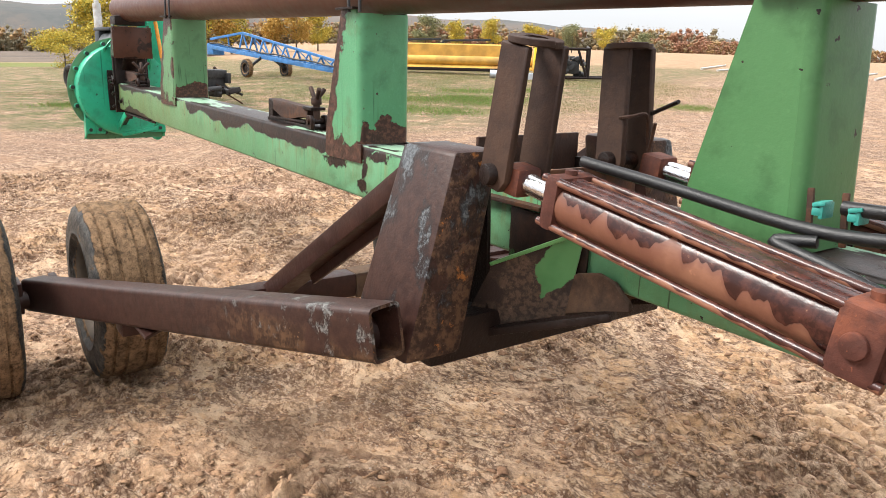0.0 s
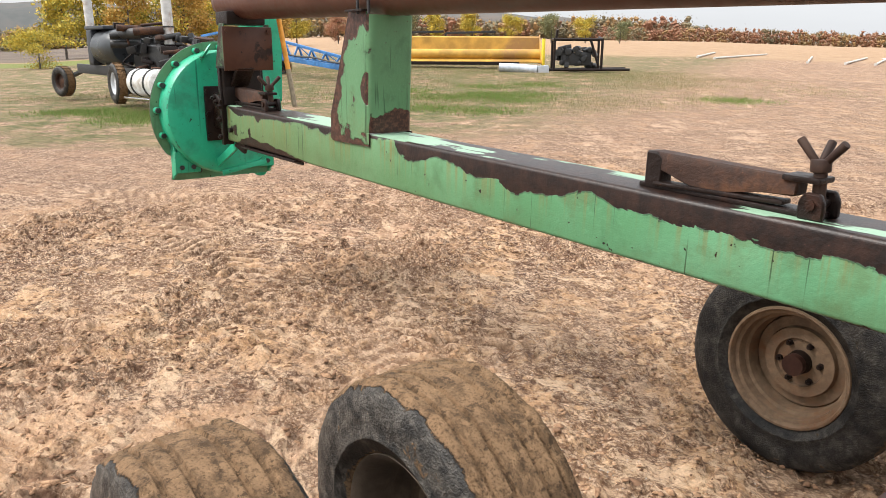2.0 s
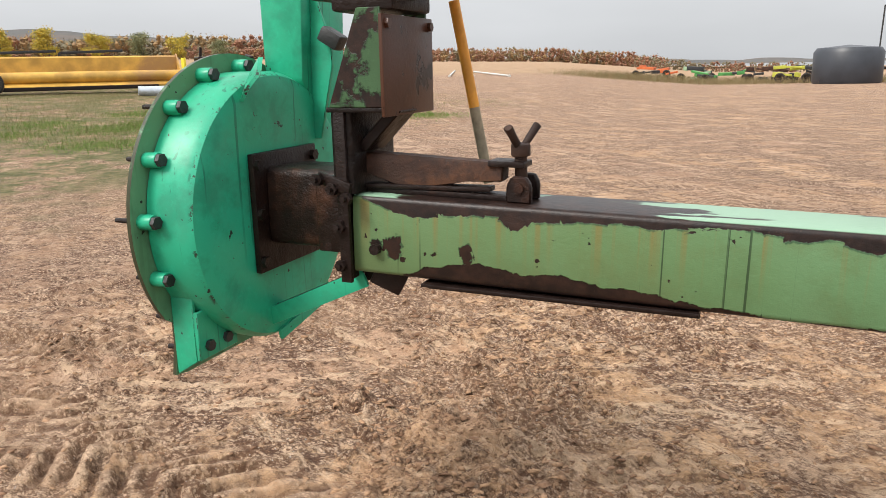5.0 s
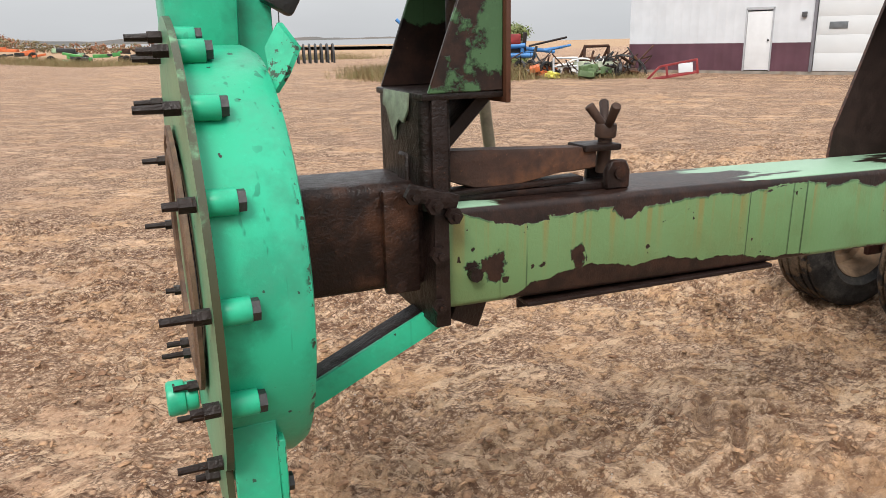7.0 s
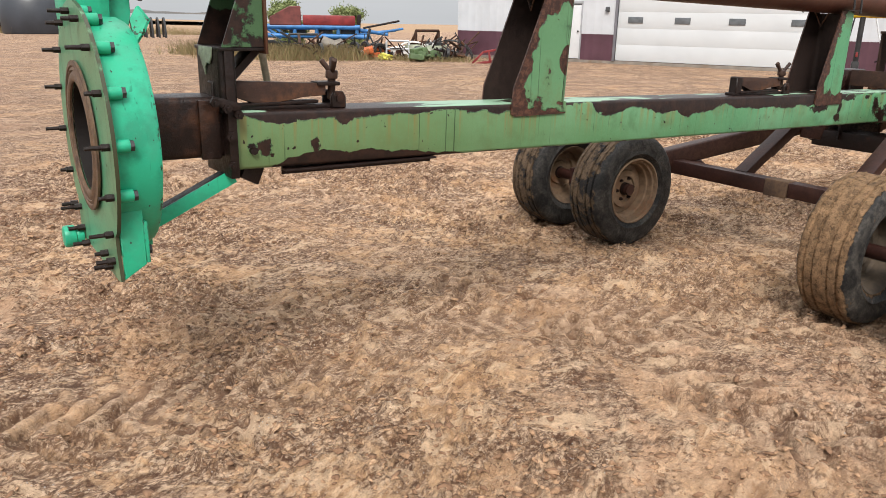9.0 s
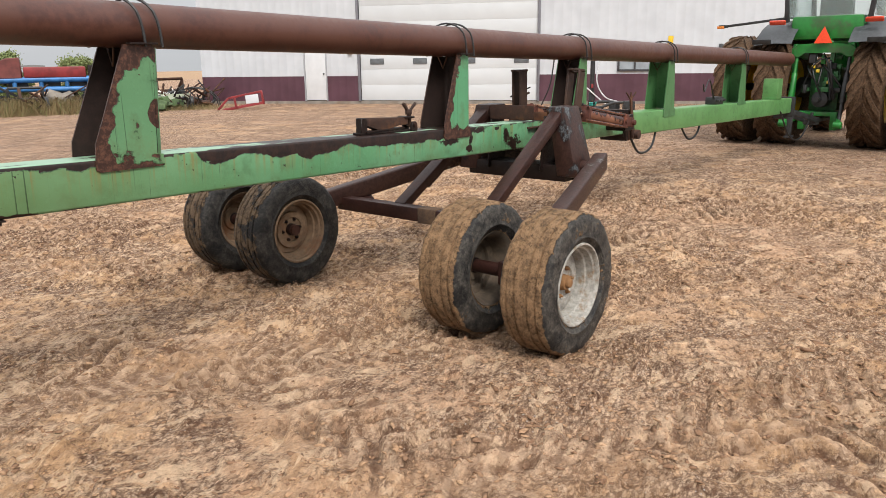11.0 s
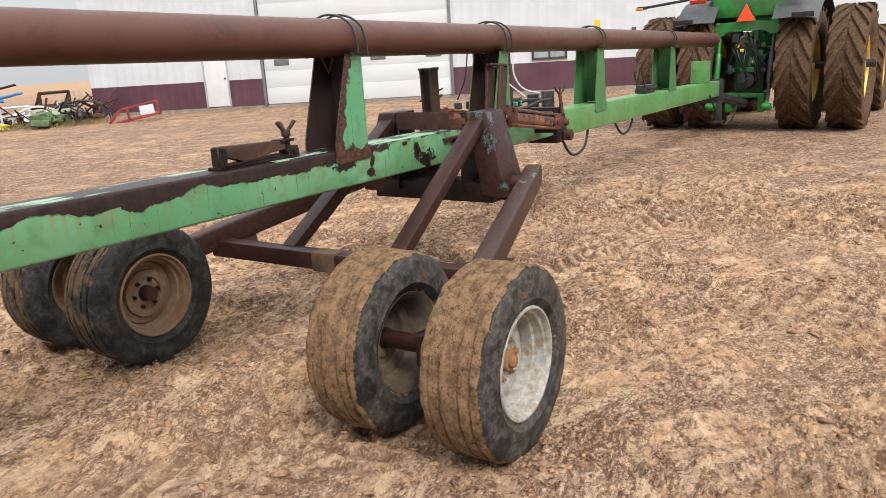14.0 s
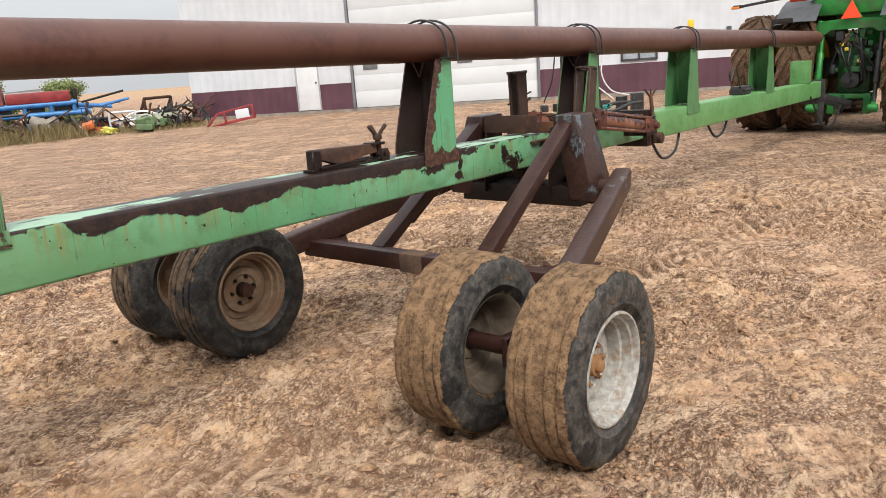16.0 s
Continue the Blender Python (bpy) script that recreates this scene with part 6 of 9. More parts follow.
lift_cylinder(-0.30, CYL_RED, "flaking red hydraulic lift cylinder on the near side of a post")
lift_cylinder(0.20, CYL_RED, "flaking red hydraulic lift cylinder behind the beam post")
for s in (-0.30, 0.20):
    bm = bmesh.new()
    bm_prism(bm, [(-0.10, -0.02), (0.10, -0.02), (0.06, 0.12), (-0.06, 0.12)], 0.02, pose(4.38, s, 0.89), 0.004)
    bm_bar(bm, (4.38, 0, 0.89), (4.38, s, 0.89), 0.10, 0.05, 0.006)
    part("cylinder_mount", bm, RUST_DARK, trailer)
hoses = thing("hydraulic_hoses", "black rubber hydraulic hoses with teal couplings", "hose")
for pts, r in ((((3.52, -0.26, 1.155), (3.72, -0.20, 1.120), (3.95, -0.16, 1.085), (4.10, -0.16, 1.085), (4.30, -0.17, 1.11), (4.6, -0.13, 1.10)), 0.0125),
               (((4.02, -0.17, 1.065), (3.95, -0.19, 1.055), (4.05, -0.20, 1.035), (4.2, -0.22, 1.01), (4.35, -0.2, 1.02)), 0.012),
               (((4.03, -0.12, 1.125), (4.2, -0.10, 1.125), (4.5, -0.08, 1.11)), 0.013)):
    bm = bmesh.new()
    bm_hose(bm, pts, r, 10, 7)
    part("hose", bm, RUBBER, hoses)
for x, y in ((3.985, -0.112), (4.05, -0.112)):
    bm = bmesh.new()
    bm_box(bm, (0.018, 0.046, 0.016), pose(x, y, 1.112, 0, 0, 15), 0.004)
    bm_box(bm, (0.024, 0.040, 0.008), pose(x + 0.006, y - 0.004, 1.126, 0, -12, 8), 0.003)
    bm_box(bm, (0.009, 0.040, 0.030), pose(x + 0.012, y, 1.114), 0.003)
    part("coupling", bm, TEAL, hoses, "teal quick coupling")
    bm = bmesh.new()
    bm_box(bm, (0.012, 0.008, 0.10), pose(x - 0.02, y + 0.005, 1.10, 0, -4, 0), 0.002)
    part("coupling_bracket", bm, RUST_WARM, hoses)
bm = bmesh.new()
bm_hose(bm, ((3.300, 0.10, 1.225), (3.340, 0.105, 1.232), (3.365, 0.13, 1.236), (3.345, 0.165, 1.180), (3.350, 0.17, 1.140), (3.372, 0.16, 1.215)), 0.005, 6, 6)
wire = part("tie_wire", bm, RUST_WARM)
tagged(wire, "rusty tie wire round the lift links", "wire")
bm = bmesh.new()
bm_rod(bm, (3.24, 0.22, 1.205), (3.44, 0.16, 1.275), 0.006, seg=8)
locking = part("lock_pin", bm, RUST_DARK)
tagged(locking, "thin rusty locking pin through a link", "pin")

# ---- the tractor in front ----
tractor = thing("tractor", "large green tractor with muddy dual wheels hitched to the boom", "tractor", pose(12.35, -0.26, 0.0, 0, 0, -2.5))


def tyre_carcass(R, half):
    bm = bmesh.new()
    prof = [(0.55, 0.70), (0.60, 0.86), (0.72, 0.98), (0.84, 1.0), (0.92, 0.94), (0.945, 0.80), (0.95, 0.0)]
    prof = [(r * R, y * half) for r, y in prof] + [(r * R, -y * half) for r, y in prof[-2::-1]]
    bm_lathe(bm, prof, seg=60)
    return bm


def tyre_lug(R, half, lugs, lug_h, s):
    """One slanting tread bar of a tractor tyre, on the side s."""
    bm = bmesh.new()
    vs = []
    for u, w in ((0.0, 0.0), (0.55, 0.35), (1.0, 0.62)):
        y, ang = s * half * (0.06 + 0.92 * u), w * 2.4 * 2 * math.pi / lugs
        low = R * (0.935 - 0.05 * max(0, u - 0.7))
        for da in (-0.21, 0.21):
            q = ang + da * 2 * math.pi / lugs
            for r in (low, low + lug_h):
                vs.append(bm.verts.new((r * math.cos(q), y, r * math.sin(q))))
    for i in range(2):
        b, n = vs[4 * i:4 * i + 4], vs[4 * i + 4:4 * i + 8]
        for f in ((b[1], n[1], n[3], b[3]), (b[0], n[0], n[1], b[1]), (b[3], n[3], n[2], b[2])):
            bm.faces.new(f)
    bm.faces.new((vs[0], vs[1], vs[3], vs[2]))
    bm.faces.new((vs[8], vs[10], vs[11], vs[9]))
    return finish("lug", bm, TYRE_TRACTOR, 35)


LUGS = {}


def tractor_wheel(x, y, R, half, lugs, turn, out):
    bm = tyre_carcass(R, half)
    rough(bm, 0.008, 9, x + y)
    w = part("wheel", bm, TYRE_TRACTOR, tractor, "muddy lugged tractor wheel with yellow rim", 35, m=pose(x, y, R * 0.985, 0, turn, 0))
    for s in (-1, 1):
        if (R, s) not in LUGS:
            LUGS[R, s] = tyre_lug(R, half, lugs, 0.06 * R, s)
        for k in range(lugs):
            ob = new("lug", LUGS[R, s])
            ob.parent = w
            ob.matrix_basis = pose(0, 0, 0, 0, -360 * (k + (0.5 if s > 0 else 0)) / lugs, 0)
    bm = bmesh.new()
    f = out
    bm_lathe(bm, [(0.56 * R, f * half * 0.70), (0.53 * R, f * half * 0.68), (0.50 * R, f * half * 0.35), (0.49 * R, -f * half * 0.4), (0.55 * R, -f * half * 0.68)], seg=48)
    bm_lathe(bm, [(0.50 * R, f * half * 0.1), (0.40 * R, f * half * 0.22), (0.25 * R, f * half * 0.05), (0.04 * R, f * half * 0.05)], seg=48)
    part("rim", bm, RIM_YELLOW, w)
    bm = bmesh.new()
    bm_rod(bm, (0, f * half * 0.0, 0), (0, f * half * 0.75, 0), 0.12 * R, 0.10 * R, seg=20, bevel=0.01)
    part("hub", bm, RIM_YELLOW, w)


for y, out in ((0.73, 1), (1.43, 1), (-0.73, -1), (-1.43, -1)):
    tractor_wheel(0, y, 0.945, 0.255, 19, 7 * y, out)
for y, out in ((0.78, 1), (-0.78, -1), (1.45, 1), (-1.45, -1)):
    tractor_wheel(3.0, y, 0.78, 0.20, 20, 5 * y, out)
bm = bmesh.new()
bm_rod(bm, (0, -1.75, 0.975), (0, 1.75, 0.975), 0.062, seg=20)
bm_rod(bm, (0, -0.50, 0.975), (0, 0.50, 0.975), 0.17, 0.17, seg=24, bevel=0.02)
part("rear_axle", bm, BLACK_IRON, tractor)
bm = bmesh.new()
bm_box(bm, (0.80, 0.46, 0.72), pose(0.10, 0, 0.95), 0.05)
bm_box(bm, (2.6, 0.40, 0.46), pose(1.7, 0, 0.95), 0.05)
part("transmission", bm, TRACTOR_DARK, tractor, "dark green transmission housing")
bm = bmesh.new()
bm_box(bm, (2.3, 0.78, 0.75), pose(2.5, 0, 1.62), 0.12)
part("hood", bm, TRACTOR_GREEN, tractor)
# rear three-point frame
for s in (-1, 1):
    bm = bmesh.new()
    bm_prism(bm, [(-0.06, 0), (0.07, 0), (0.07, 0.80), (0.00, 0.98), (-0.10, 0.98), (-0.12, 0.86), (-0.06, 0.7)], 0.06, pose(-0.50, s * 0.44, 0.72), 0.012)
    part("lift_frame_upright", bm, TRACTOR_GREEN, tractor, "green lift frame upright")
    bm = bmesh.new()
    bm_bar(bm, (-0.35, s * 0.30, 0.55), (-0.95, s * 0.42, 0.42), 0.06, 0.11, 0.012)
    bm_rod(bm, (-0.95, s * 0.36, 0.42), (-0.95, s * 0.48, 0.42), 0.06, seg=18, bevel=0.008)
    part("lower_link", bm, TRACTOR_GREEN, tractor)
    bm = bmesh.new()
    bm_rod(bm, (-0.55, s * 0.40, 1.55), (-0.80, s * 0.40, 0.50), 0.028, seg=14)
    bm_rod(bm, (-0.62, s * 0.40, 1.22), (-0.74, s * 0.40, 0.76), 0.045, seg=16, bevel=0.006)
    part("lift_rod", bm, TRACTOR_GREEN if s > 0 else BLACK_IRON, tractor)
    bm = bmesh.new()
    bm_bar(bm, (-0.25, s * 0.34, 1.50), (-0.56, s * 0.38, 1.56), 0.07, 0.13, 0.02)
    part("lift_arm", bm, TRACTOR_GREEN, tractor)
    # fender
    bm = bmesh.new()
    pts = []
    for k in range(11):
        a = radians(25 + 11.6 * k)
        pts.append((1.13 * math.cos(a), 1.02 + 1.05 * math.sin(a)))
    fl = [[bm.verts.new((x, s * y, z + dz)) for x, z in pts] for y, dz in ((0.42, 0.02), (0.70, 0.03), (1.02, 0.0), (1.05, -0.07))]
    for a, b in zip(fl, fl[1:]):
        for k in range(10):
            bm.faces.new((a[k], a[k + 1], b[k + 1], b[k]))
    part("fender", bm, GREY_PLASTIC, tractor, "dark grey plastic fender", 60)
    bm = bmesh.new()
    bm_box(bm, (0.05, 0.26, 0.075), pose(-0.72, s * 0.72, 2.045, 0, -25, 0), 0.02)
    part("tail_light", bm, plain("red_lens", (0.55, 0.06, 0.03), 0.2, 0, 0.2, 40), tractor, "red tail light")
    bm = bmesh.new()
    bm_box(bm, (0.02, 0.30, 0.08), pose(-1.0, s * 0.86, 1.735, 0, -10, 0), 0.006)
    part("reflector_plate", bm, BLACK_IRON, tractor)
bm = bmesh.new()
out = [(-0.52, 0.0), (-0.52, 0.10), (-0.40, 0.19), (-0.13, 0.19), (-0.10, 0.27), (0.10, 0.27), (0.13, 0.19), (0.40, 0.19), (0.52, 0.10), (0.52, 0.0), (0.36, -0.02), (0.28, 0.06), (-0.28, 0.06), (-0.36, -0.02)]
bm_prism(bm, out, 0.07, pose(-0.58, 0, 1.50, 0, 0, 90), 0.01)
part("top_frame", bm, TRACTOR_GREEN, tractor, "green upper hitch frame")
bm = bmesh.new()
bm_box(bm, (0.25, 0.60, 0.07), pose(-0.42, 0, 0.56), 0.015)
bm_box(bm, (0.30, 0.10, 0.30), pose(-0.40, 0.25, 0.45), 0.015)
bm_box(bm, (0.30, 0.10, 0.30), pose(-0.40, -0.25, 0.45), 0.015)
part("drawbar_frame", bm, TRACTOR_GREEN, tractor)
bm = bmesh.new()
bm_bar(bm, (0.2, 0, 0.46), (-0.86, 0.02, 0.46), 0.12, 0.06, 0.01)
part("drawbar", bm, BLACK_IRON, tractor)
bm = bmesh.new()
bm_rod(bm, (-0.25, 0, 0.80), (-0.52, 0, 0.80), 0.14, 0.13, seg=24, bevel=0.01)
bm_rod(bm, (-0.50, 0, 0.80), (-0.68, 0, 0.80), 0.035, seg=16)
part("power_shaft", bm, BLACK_IRON, tractor, "black power take-off shaft and guard")
rng = random.Random(5)
for k in range(16):
    bm = bmesh.new()
    bm_box(bm, (rng.uniform(0.05, 0.14), rng.uniform(0.05, 0.12), rng.uniform(0.06, 0.16)), pose(-0.42 - rng.uniform(0, 0.12), rng.uniform(-0.33, 0.33), rng.uniform(0.95, 1.5)), 0.012)
    part("valve", bm, rng.choice([BLACK_IRON, TRACTOR_DARK, TRACTOR_GREEN, TRACTOR_DARK]), tractor)
for k in range(9):
    y0, y1 = rng.uniform(-0.3, 0.3), rng.uniform(-0.35, 0.35)
    bm = bmesh.new()
    bm_hose(bm, ((-0.45, y0, rng.uniform(1.3, 1.55)), (-0.60, (y0 + y1) / 2, rng.uniform(1.05, 1.4)), (-0.52, y1, rng.uniform(0.75, 1.1))), rng.uniform(0.010, 0.020), 8, 6)
    part("hose", bm, RUBBER, tractor)
for y in (0.06, 0.13, -0.12):
    bm = bmesh.new()
    bm_box(bm, (0.05, 0.05, 0.05), pose(-0.56, y, 1.20 + y), 0.01)
    part("coupler", bm, RIM_YELLOW, tractor, "yellow hydraulic coupler")
# slow-vehicle triangle
bm = bmesh.new()
bm_prism(bm, [(-0.14, 0), (0.14, 0), (0.0, 0.26)], 0.012, pose(-0.66, 0.0, 1.70, 0, 0, 90), 0.002)
tri = part("warning_triangle", bm, plain("fluorescent_orange_red", (0.85, 0.07, 0.02), 0.4, 0, 0.08, 30), tractor, "orange-red slow vehicle triangle")
# cab
GLASS = Mat("cab_glass")
GLASS.b.inputs["Transmission Weight"].default_value = 0.9
GLASS.b.inputs["IOR"].default_value = 1.15
GLASS = GLASS.done((0.75, 0.83, 0.82), 0.05)
bm = bmesh.new()
bm_box(bm, (1.7, 1.1, 0.38), pose(0.28, 0, 1.95), 0.06)
part("cab_base", bm, TRACTOR_GREEN, tractor)
for x in (-0.55, 1.1):
    for s in (-1, 1):
        bm = bmesh.new()
        bm_bar(bm, (x, s * 0.62, 2.05), (x * 0.9, s * 0.72, 3.25), 0.07, 0.09, 0.015, up=(1, 0, 0))
        part("cab_pillar", bm, BLACK_IRON, tractor)
bm = bmesh.new()
bm_box(bm, (1.95, 1.75, 0.22), pose(0.25, 0, 3.32), 0.09)
part("cab_roof", bm, TRACTOR_GREEN, tractor)
bm = bmesh.new()
bm_box(bm, (0.015, 1.22, 1.12), pose(-0.55, 0, 2.68), 0.003)
pane = part("rear_pane", bm, GLASS, tractor)
pane.visible_shadow = False
for s in (-1, 1):
    bm = bmesh.new()
    bm_box(bm, (1.6, 0.015, 1.12), pose(0.28, s * 0.68, 2.68), 0.003)
    pane = part("side_pane", bm, GLASS, tractor)
    pane.visible_shadow = False
bm = bmesh.new()
bm_box(bm, (0.48, 0.50, 0.14), pose(0.15, 0, 2.10), 0.05)
bm_box(bm, (0.13, 0.50, 0.68), pose(-0.08, 0, 2.42, 0, -8, 0), 0.05)
part("seat", bm, GREY_PLASTIC, tractor, "dark grey cab seat")
bm = bmesh.new()
bm_bar(bm, (-0.55, 0.62, 2.12), (-0.62, 1.62, 2.02), 0.05, 0.04, 0.01)
bm_box(bm, (0.06, 0.16, 0.05), pose(-0.63, 1.66, 2.02), 0.012)
part("marker_arm", bm, BLACK_IRON, tractor, "black folding marker lamp arm")
bm = bmesh.new()
bm_box(bm, (0.05, 0.13, 0.045), pose(-0.64, 1.70, 2.005), 0.012)
part("amber_lamp", bm, plain("amber_lens", (0.65, 0.20, 0.03), 0.25, 0, 0.2, 40), tractor, "amber marker lamp")
bm = bmesh.new()
bm_bar(bm, (0.0, -1.05, 2.0), (0.0, -1.05, 2.35), 0.03, 0.03, 0.008, up=(1, 0, 0))
bm_bar(bm, (-0.3, -0.9, 2.35), (0.5, -0.9, 2.35), 0.03, 0.03, 0.008)
part("grab_rail", bm, BLACK_IRON, tractor)

# ---- the farm shed behind ----
SHED = pose(17.0, 18.5, 0.10, 0, 0, -63.95)
shed = thing("farm_shed", "white ribbed steel farm shed with maroon lower band", "building", SHED)
S0, S1, TALL, BAND = -4.15, 27.0, 5.2, 0.90


def wall_panel(name, x0, x1, z0, z1, mat, ribs, label=""):
    """A sheet with ribs pressed into it, on the shed's front."""
    bm = bmesh.new()
    out, x = [(x0, 0.0)], x0 + ribs / 2
    while x + 0.06 < x1:
        out += [(x - 0.05, 0.0), (x - 0.02, -0.005), (x + 0.02, -0.005), (x + 0.05, 0.0)]
        x += ribs
    out.append((x1, 0.0))
    for (ax, ay), (bx, by) in zip(out, out[1:]):
        bm.faces.new([bm.verts.new(p) for p in ((ax, ay, z0), (bx, by, z0), (bx, by, z1), (ax, ay, z1))])
    bmesh.ops.remove_doubles(bm, verts=bm.verts, dist=1e-4)
    rim = [bm.verts.new(p) for p in ((x0, 0.06, z0), (x1, 0.06, z0), (x1, 0.06, z1), (x0, 0.06, z1))]
    bm.faces.new(rim)
    return part(name, bm, mat, shed, label, 30)


for x0, x1 in ((S0, 0.03), (0.93, 2.15), (8.70, S1)):
    wall_panel("upper_wall", x0, x1, BAND, TALL, WHITE_STEEL, 0.305, "white ribbed steel sheet wall")
    wall_panel("lower_wall", x0, x1, 0.0, BAND, MAROON, 0.305, "maroon ribbed steel lower wall")
wall_panel("upper_wall", 0.03, 0.93, 2.02, TALL, WHITE_STEEL, 0.305)
wall_panel("upper_wall", 2.15, 8.70, 4.4, TALL, WHITE_STEEL, 0.305)
bm = bmesh.new()
bm_box(bm, (S1 - S0, 0.09, 0.60), pose((S0 + S1) / 2, 0.045, -0.296), 0.01)
part("footing", bm, plain("muddy_concrete_footing", (0.22, 0.19, 0.16), 0.85, 0, 0.3, 3, 0.4, dirt=(0.17, 0.11, 0.07)), shed, "muddy concrete footing")
bm = bmesh.new()
bm_box(bm, (0.06, 14, TALL), pose(S0 + 0.03, 7.06, TALL / 2), 0)
part("side_wall", bm, WHITE_STEEL, shed)
bm = bmesh.new()
bm_box(bm, (0.06, 14, TALL), pose(S1 - 0.03, 7.06, TALL / 2), 0)
part("side_wall", bm, WHITE_STEEL, shed)
bm = bmesh.new()
bm_box(bm, (S1 - S0, 0.06, TALL), pose((S0 + S1) / 2, 14.09, TALL / 2), 0)
part("rear_wall", bm, WHITE_STEEL, shed)
bm = bmesh.new()
bm_prism(bm, [(-0.5, TALL), (7.06, TALL + 2.0), (14.6, TALL), (14.6, TALL + 0.12), (7.06, TALL + 2.14), (-0.5, TALL + 0.12)], S1 - S0 + 0.8, pose((S0 + S1) / 2, 0, 0, 0, 0, 90), 0)
part("roof", bm, WHITE_STEEL, shed)
bm = bmesh.new()
for x in (S0, S1):
    bm_prism(bm, [(0, TALL), (14.1, TALL), (7.06, TALL + 1.95)], 0.06, pose(x, 0, 0, 0, 0, 90), 0)
part("gable", bm, WHITE_STEEL, shed)
bm = bmesh.new()
bm_box(bm, (0.80, 0.05, 1.86), pose(0.48, 0.02, 0.96), 0.006)
door = part("door_leaf", bm, plain("white_door_paint", (0.60, 0.61, 0.625), 0.4, 0, 0.05, 3, 0.05), shed, "closed white walk-through door")
bm = bmesh.new()
bm_rod(bm, (0.80, -0.01, 0.98), (0.80, -0.06, 0.98), 0.028, seg=14)
part("door_knob", bm, BLACK_IRON, door)
for x0, x1, z0, z1 in ((0.03, 0.075, 0, 2.0), (0.885, 0.93, 0, 2.0), (0.03, 0.93, 1.93, 2.02)):
    bm = bmesh.new()
    bm_box(bm, (x1 - x0, 0.09, z1 - z0), pose((x0 + x1) / 2, 0.005, (z0 + z1) / 2), 0.004)
    part("door_trim", bm, plain("grey_trim", (0.34, 0.35, 0.37), 0.5, 0, 0.1, 3), shed)
GATE = plain("white_overhead_door", (0.56, 0.58, 0.595), 0.4, 0, 0.04, 1.0, 0.05)
for k in range(8):
    bm = bmesh.new()
    bm_box(bm, (6.40, 0.05, 0.5485), pose(5.43, 0.05, 0.02 + 0.55 * k + 0.275), 0.003)
    part("overhead_door_panel", bm, GATE, shed)
for x0, x1, z0, z1 in ((2.13, 2.21, 0, 4.4), (8.64, 8.72, 0, 4.4), (2.13, 8.72, 4.38, 4.46)):
    bm = bmesh.new()
    bm_box(bm, (x1 - x0, 0.11, z1 - z0), pose((x0 + x1) / 2, 0.0, (z0 + z1) / 2), 0.004)
    part("overhead_door_trim", bm, plain("dark_trim", (0.16, 0.16, 0.18), 0.5, 0, 0.1, 3), shed)
for x in (2.85, 4.45, 6.2, 8.08):
    bm = bmesh.new()
    bm_box(bm, (0.52, 0.03, 0.21), pose(x, 0.02, 1.40), 0.01)
    part("door_window", bm, plain("smoked_door_glass", (0.12, 0.13, 0.14), 0.2, 0, 0.2, 6), shed, "small dark overhead-door window")
bm = bmesh.new()
for x0, x1, z0, z1 in ((11.33, 12.47, 0.98, 1.05), (11.33, 12.47, 1.50, 1.57), (11.33, 11.40, 1.0, 1.55), (12.40, 12.47, 1.0, 1.55), (11.87, 11.93, 1.0, 1.55)):
    bm_box(bm, (x1 - x0, 0.07, z1 - z0), pose((x0 + x1) / 2, -0.02, (z0 + z1) / 2), 0.004)
win = part("window_frame", bm, plain("black_window_frame", (0.05, 0.05, 0.055), 0.4, 0, 0.1, 8), shed, "dark sliding window frame")
for x in (11.63, 12.17):
    bm = bmesh.new()
    bm_box(bm, (0.48, 0.02, 0.46), pose(x, -0.012, 1.275), 0)
    part("window_pane", bm, plain("window_glass", (0.30, 0.33, 0.36), 0.08, 0, 0.2, 2), win)
bm = bmesh.new()
bm_rod(bm, (17.2, -0.06, 0.3), (17.2, -0.06, TALL), 0.05, seg=14)
part("downspout", bm, BLACK_IRON, shed)
for x in (1.85, 14.6, 20.2):
    bm = bmesh.new()
    bm_box(bm, (0.14, 0.10, 0.16), pose(x, -0.05, 1.75), 0.02)
    part("wall_box", bm, GREY_PLASTIC, shed)
# loading gear beside the shed
gear = thing("loading_gear", "dark steel filling posts with yellow lamps and white hoses", "machine", pose(14.6, 5.4, 0.02, 0, 0, -60))
for x in (-0.75, 0.0):
    bm = bmesh.new()
    bm_rod(bm, (x, 0, 0), (x, 0, 1.62), 0.055, seg=16)
    bm_box(bm, (0.22, 0.22, 0.04), pose(x, 0, 0.02), 0.004)
    bm_box(bm, (0.15, 0.13, 0.5), pose(x, -0.02, 0.45), 0.02)
    po = part("post", bm, BLACK_IRON, gear)
    bm = bmesh.new()
    bm_box(bm, (0.05, 0.05, 0.10), pose(x, -0.08, 0.85), 0.01)
    part("valve", bm, RED_PAINT, po)
bm = bmesh.new()
bm_rod(bm, (-0.95, 0, 1.66), (0.85, 0, 1.66), 0.06, seg=16)
part("header_pipe", bm, RIM_YELLOW, gear, "yellow header pipe")
for x in (-0.85, 0.65):
    bm = bmesh.new()
    bm_rod(bm, (x, 0, 1.66), (x, 0, 1.88), 0.07, 0.06, seg=16, bevel=0.015)
    part("beacon", bm, plain("yellow_beacon", (0.75, 0.48, 0.02), 0.35, 0, 0.1, 30), gear, "yellow beacon")
WHITE_HOSE = plain("white_hose", (0.55, 0.56, 0.57), 0.5, 0, 0.2, 30)
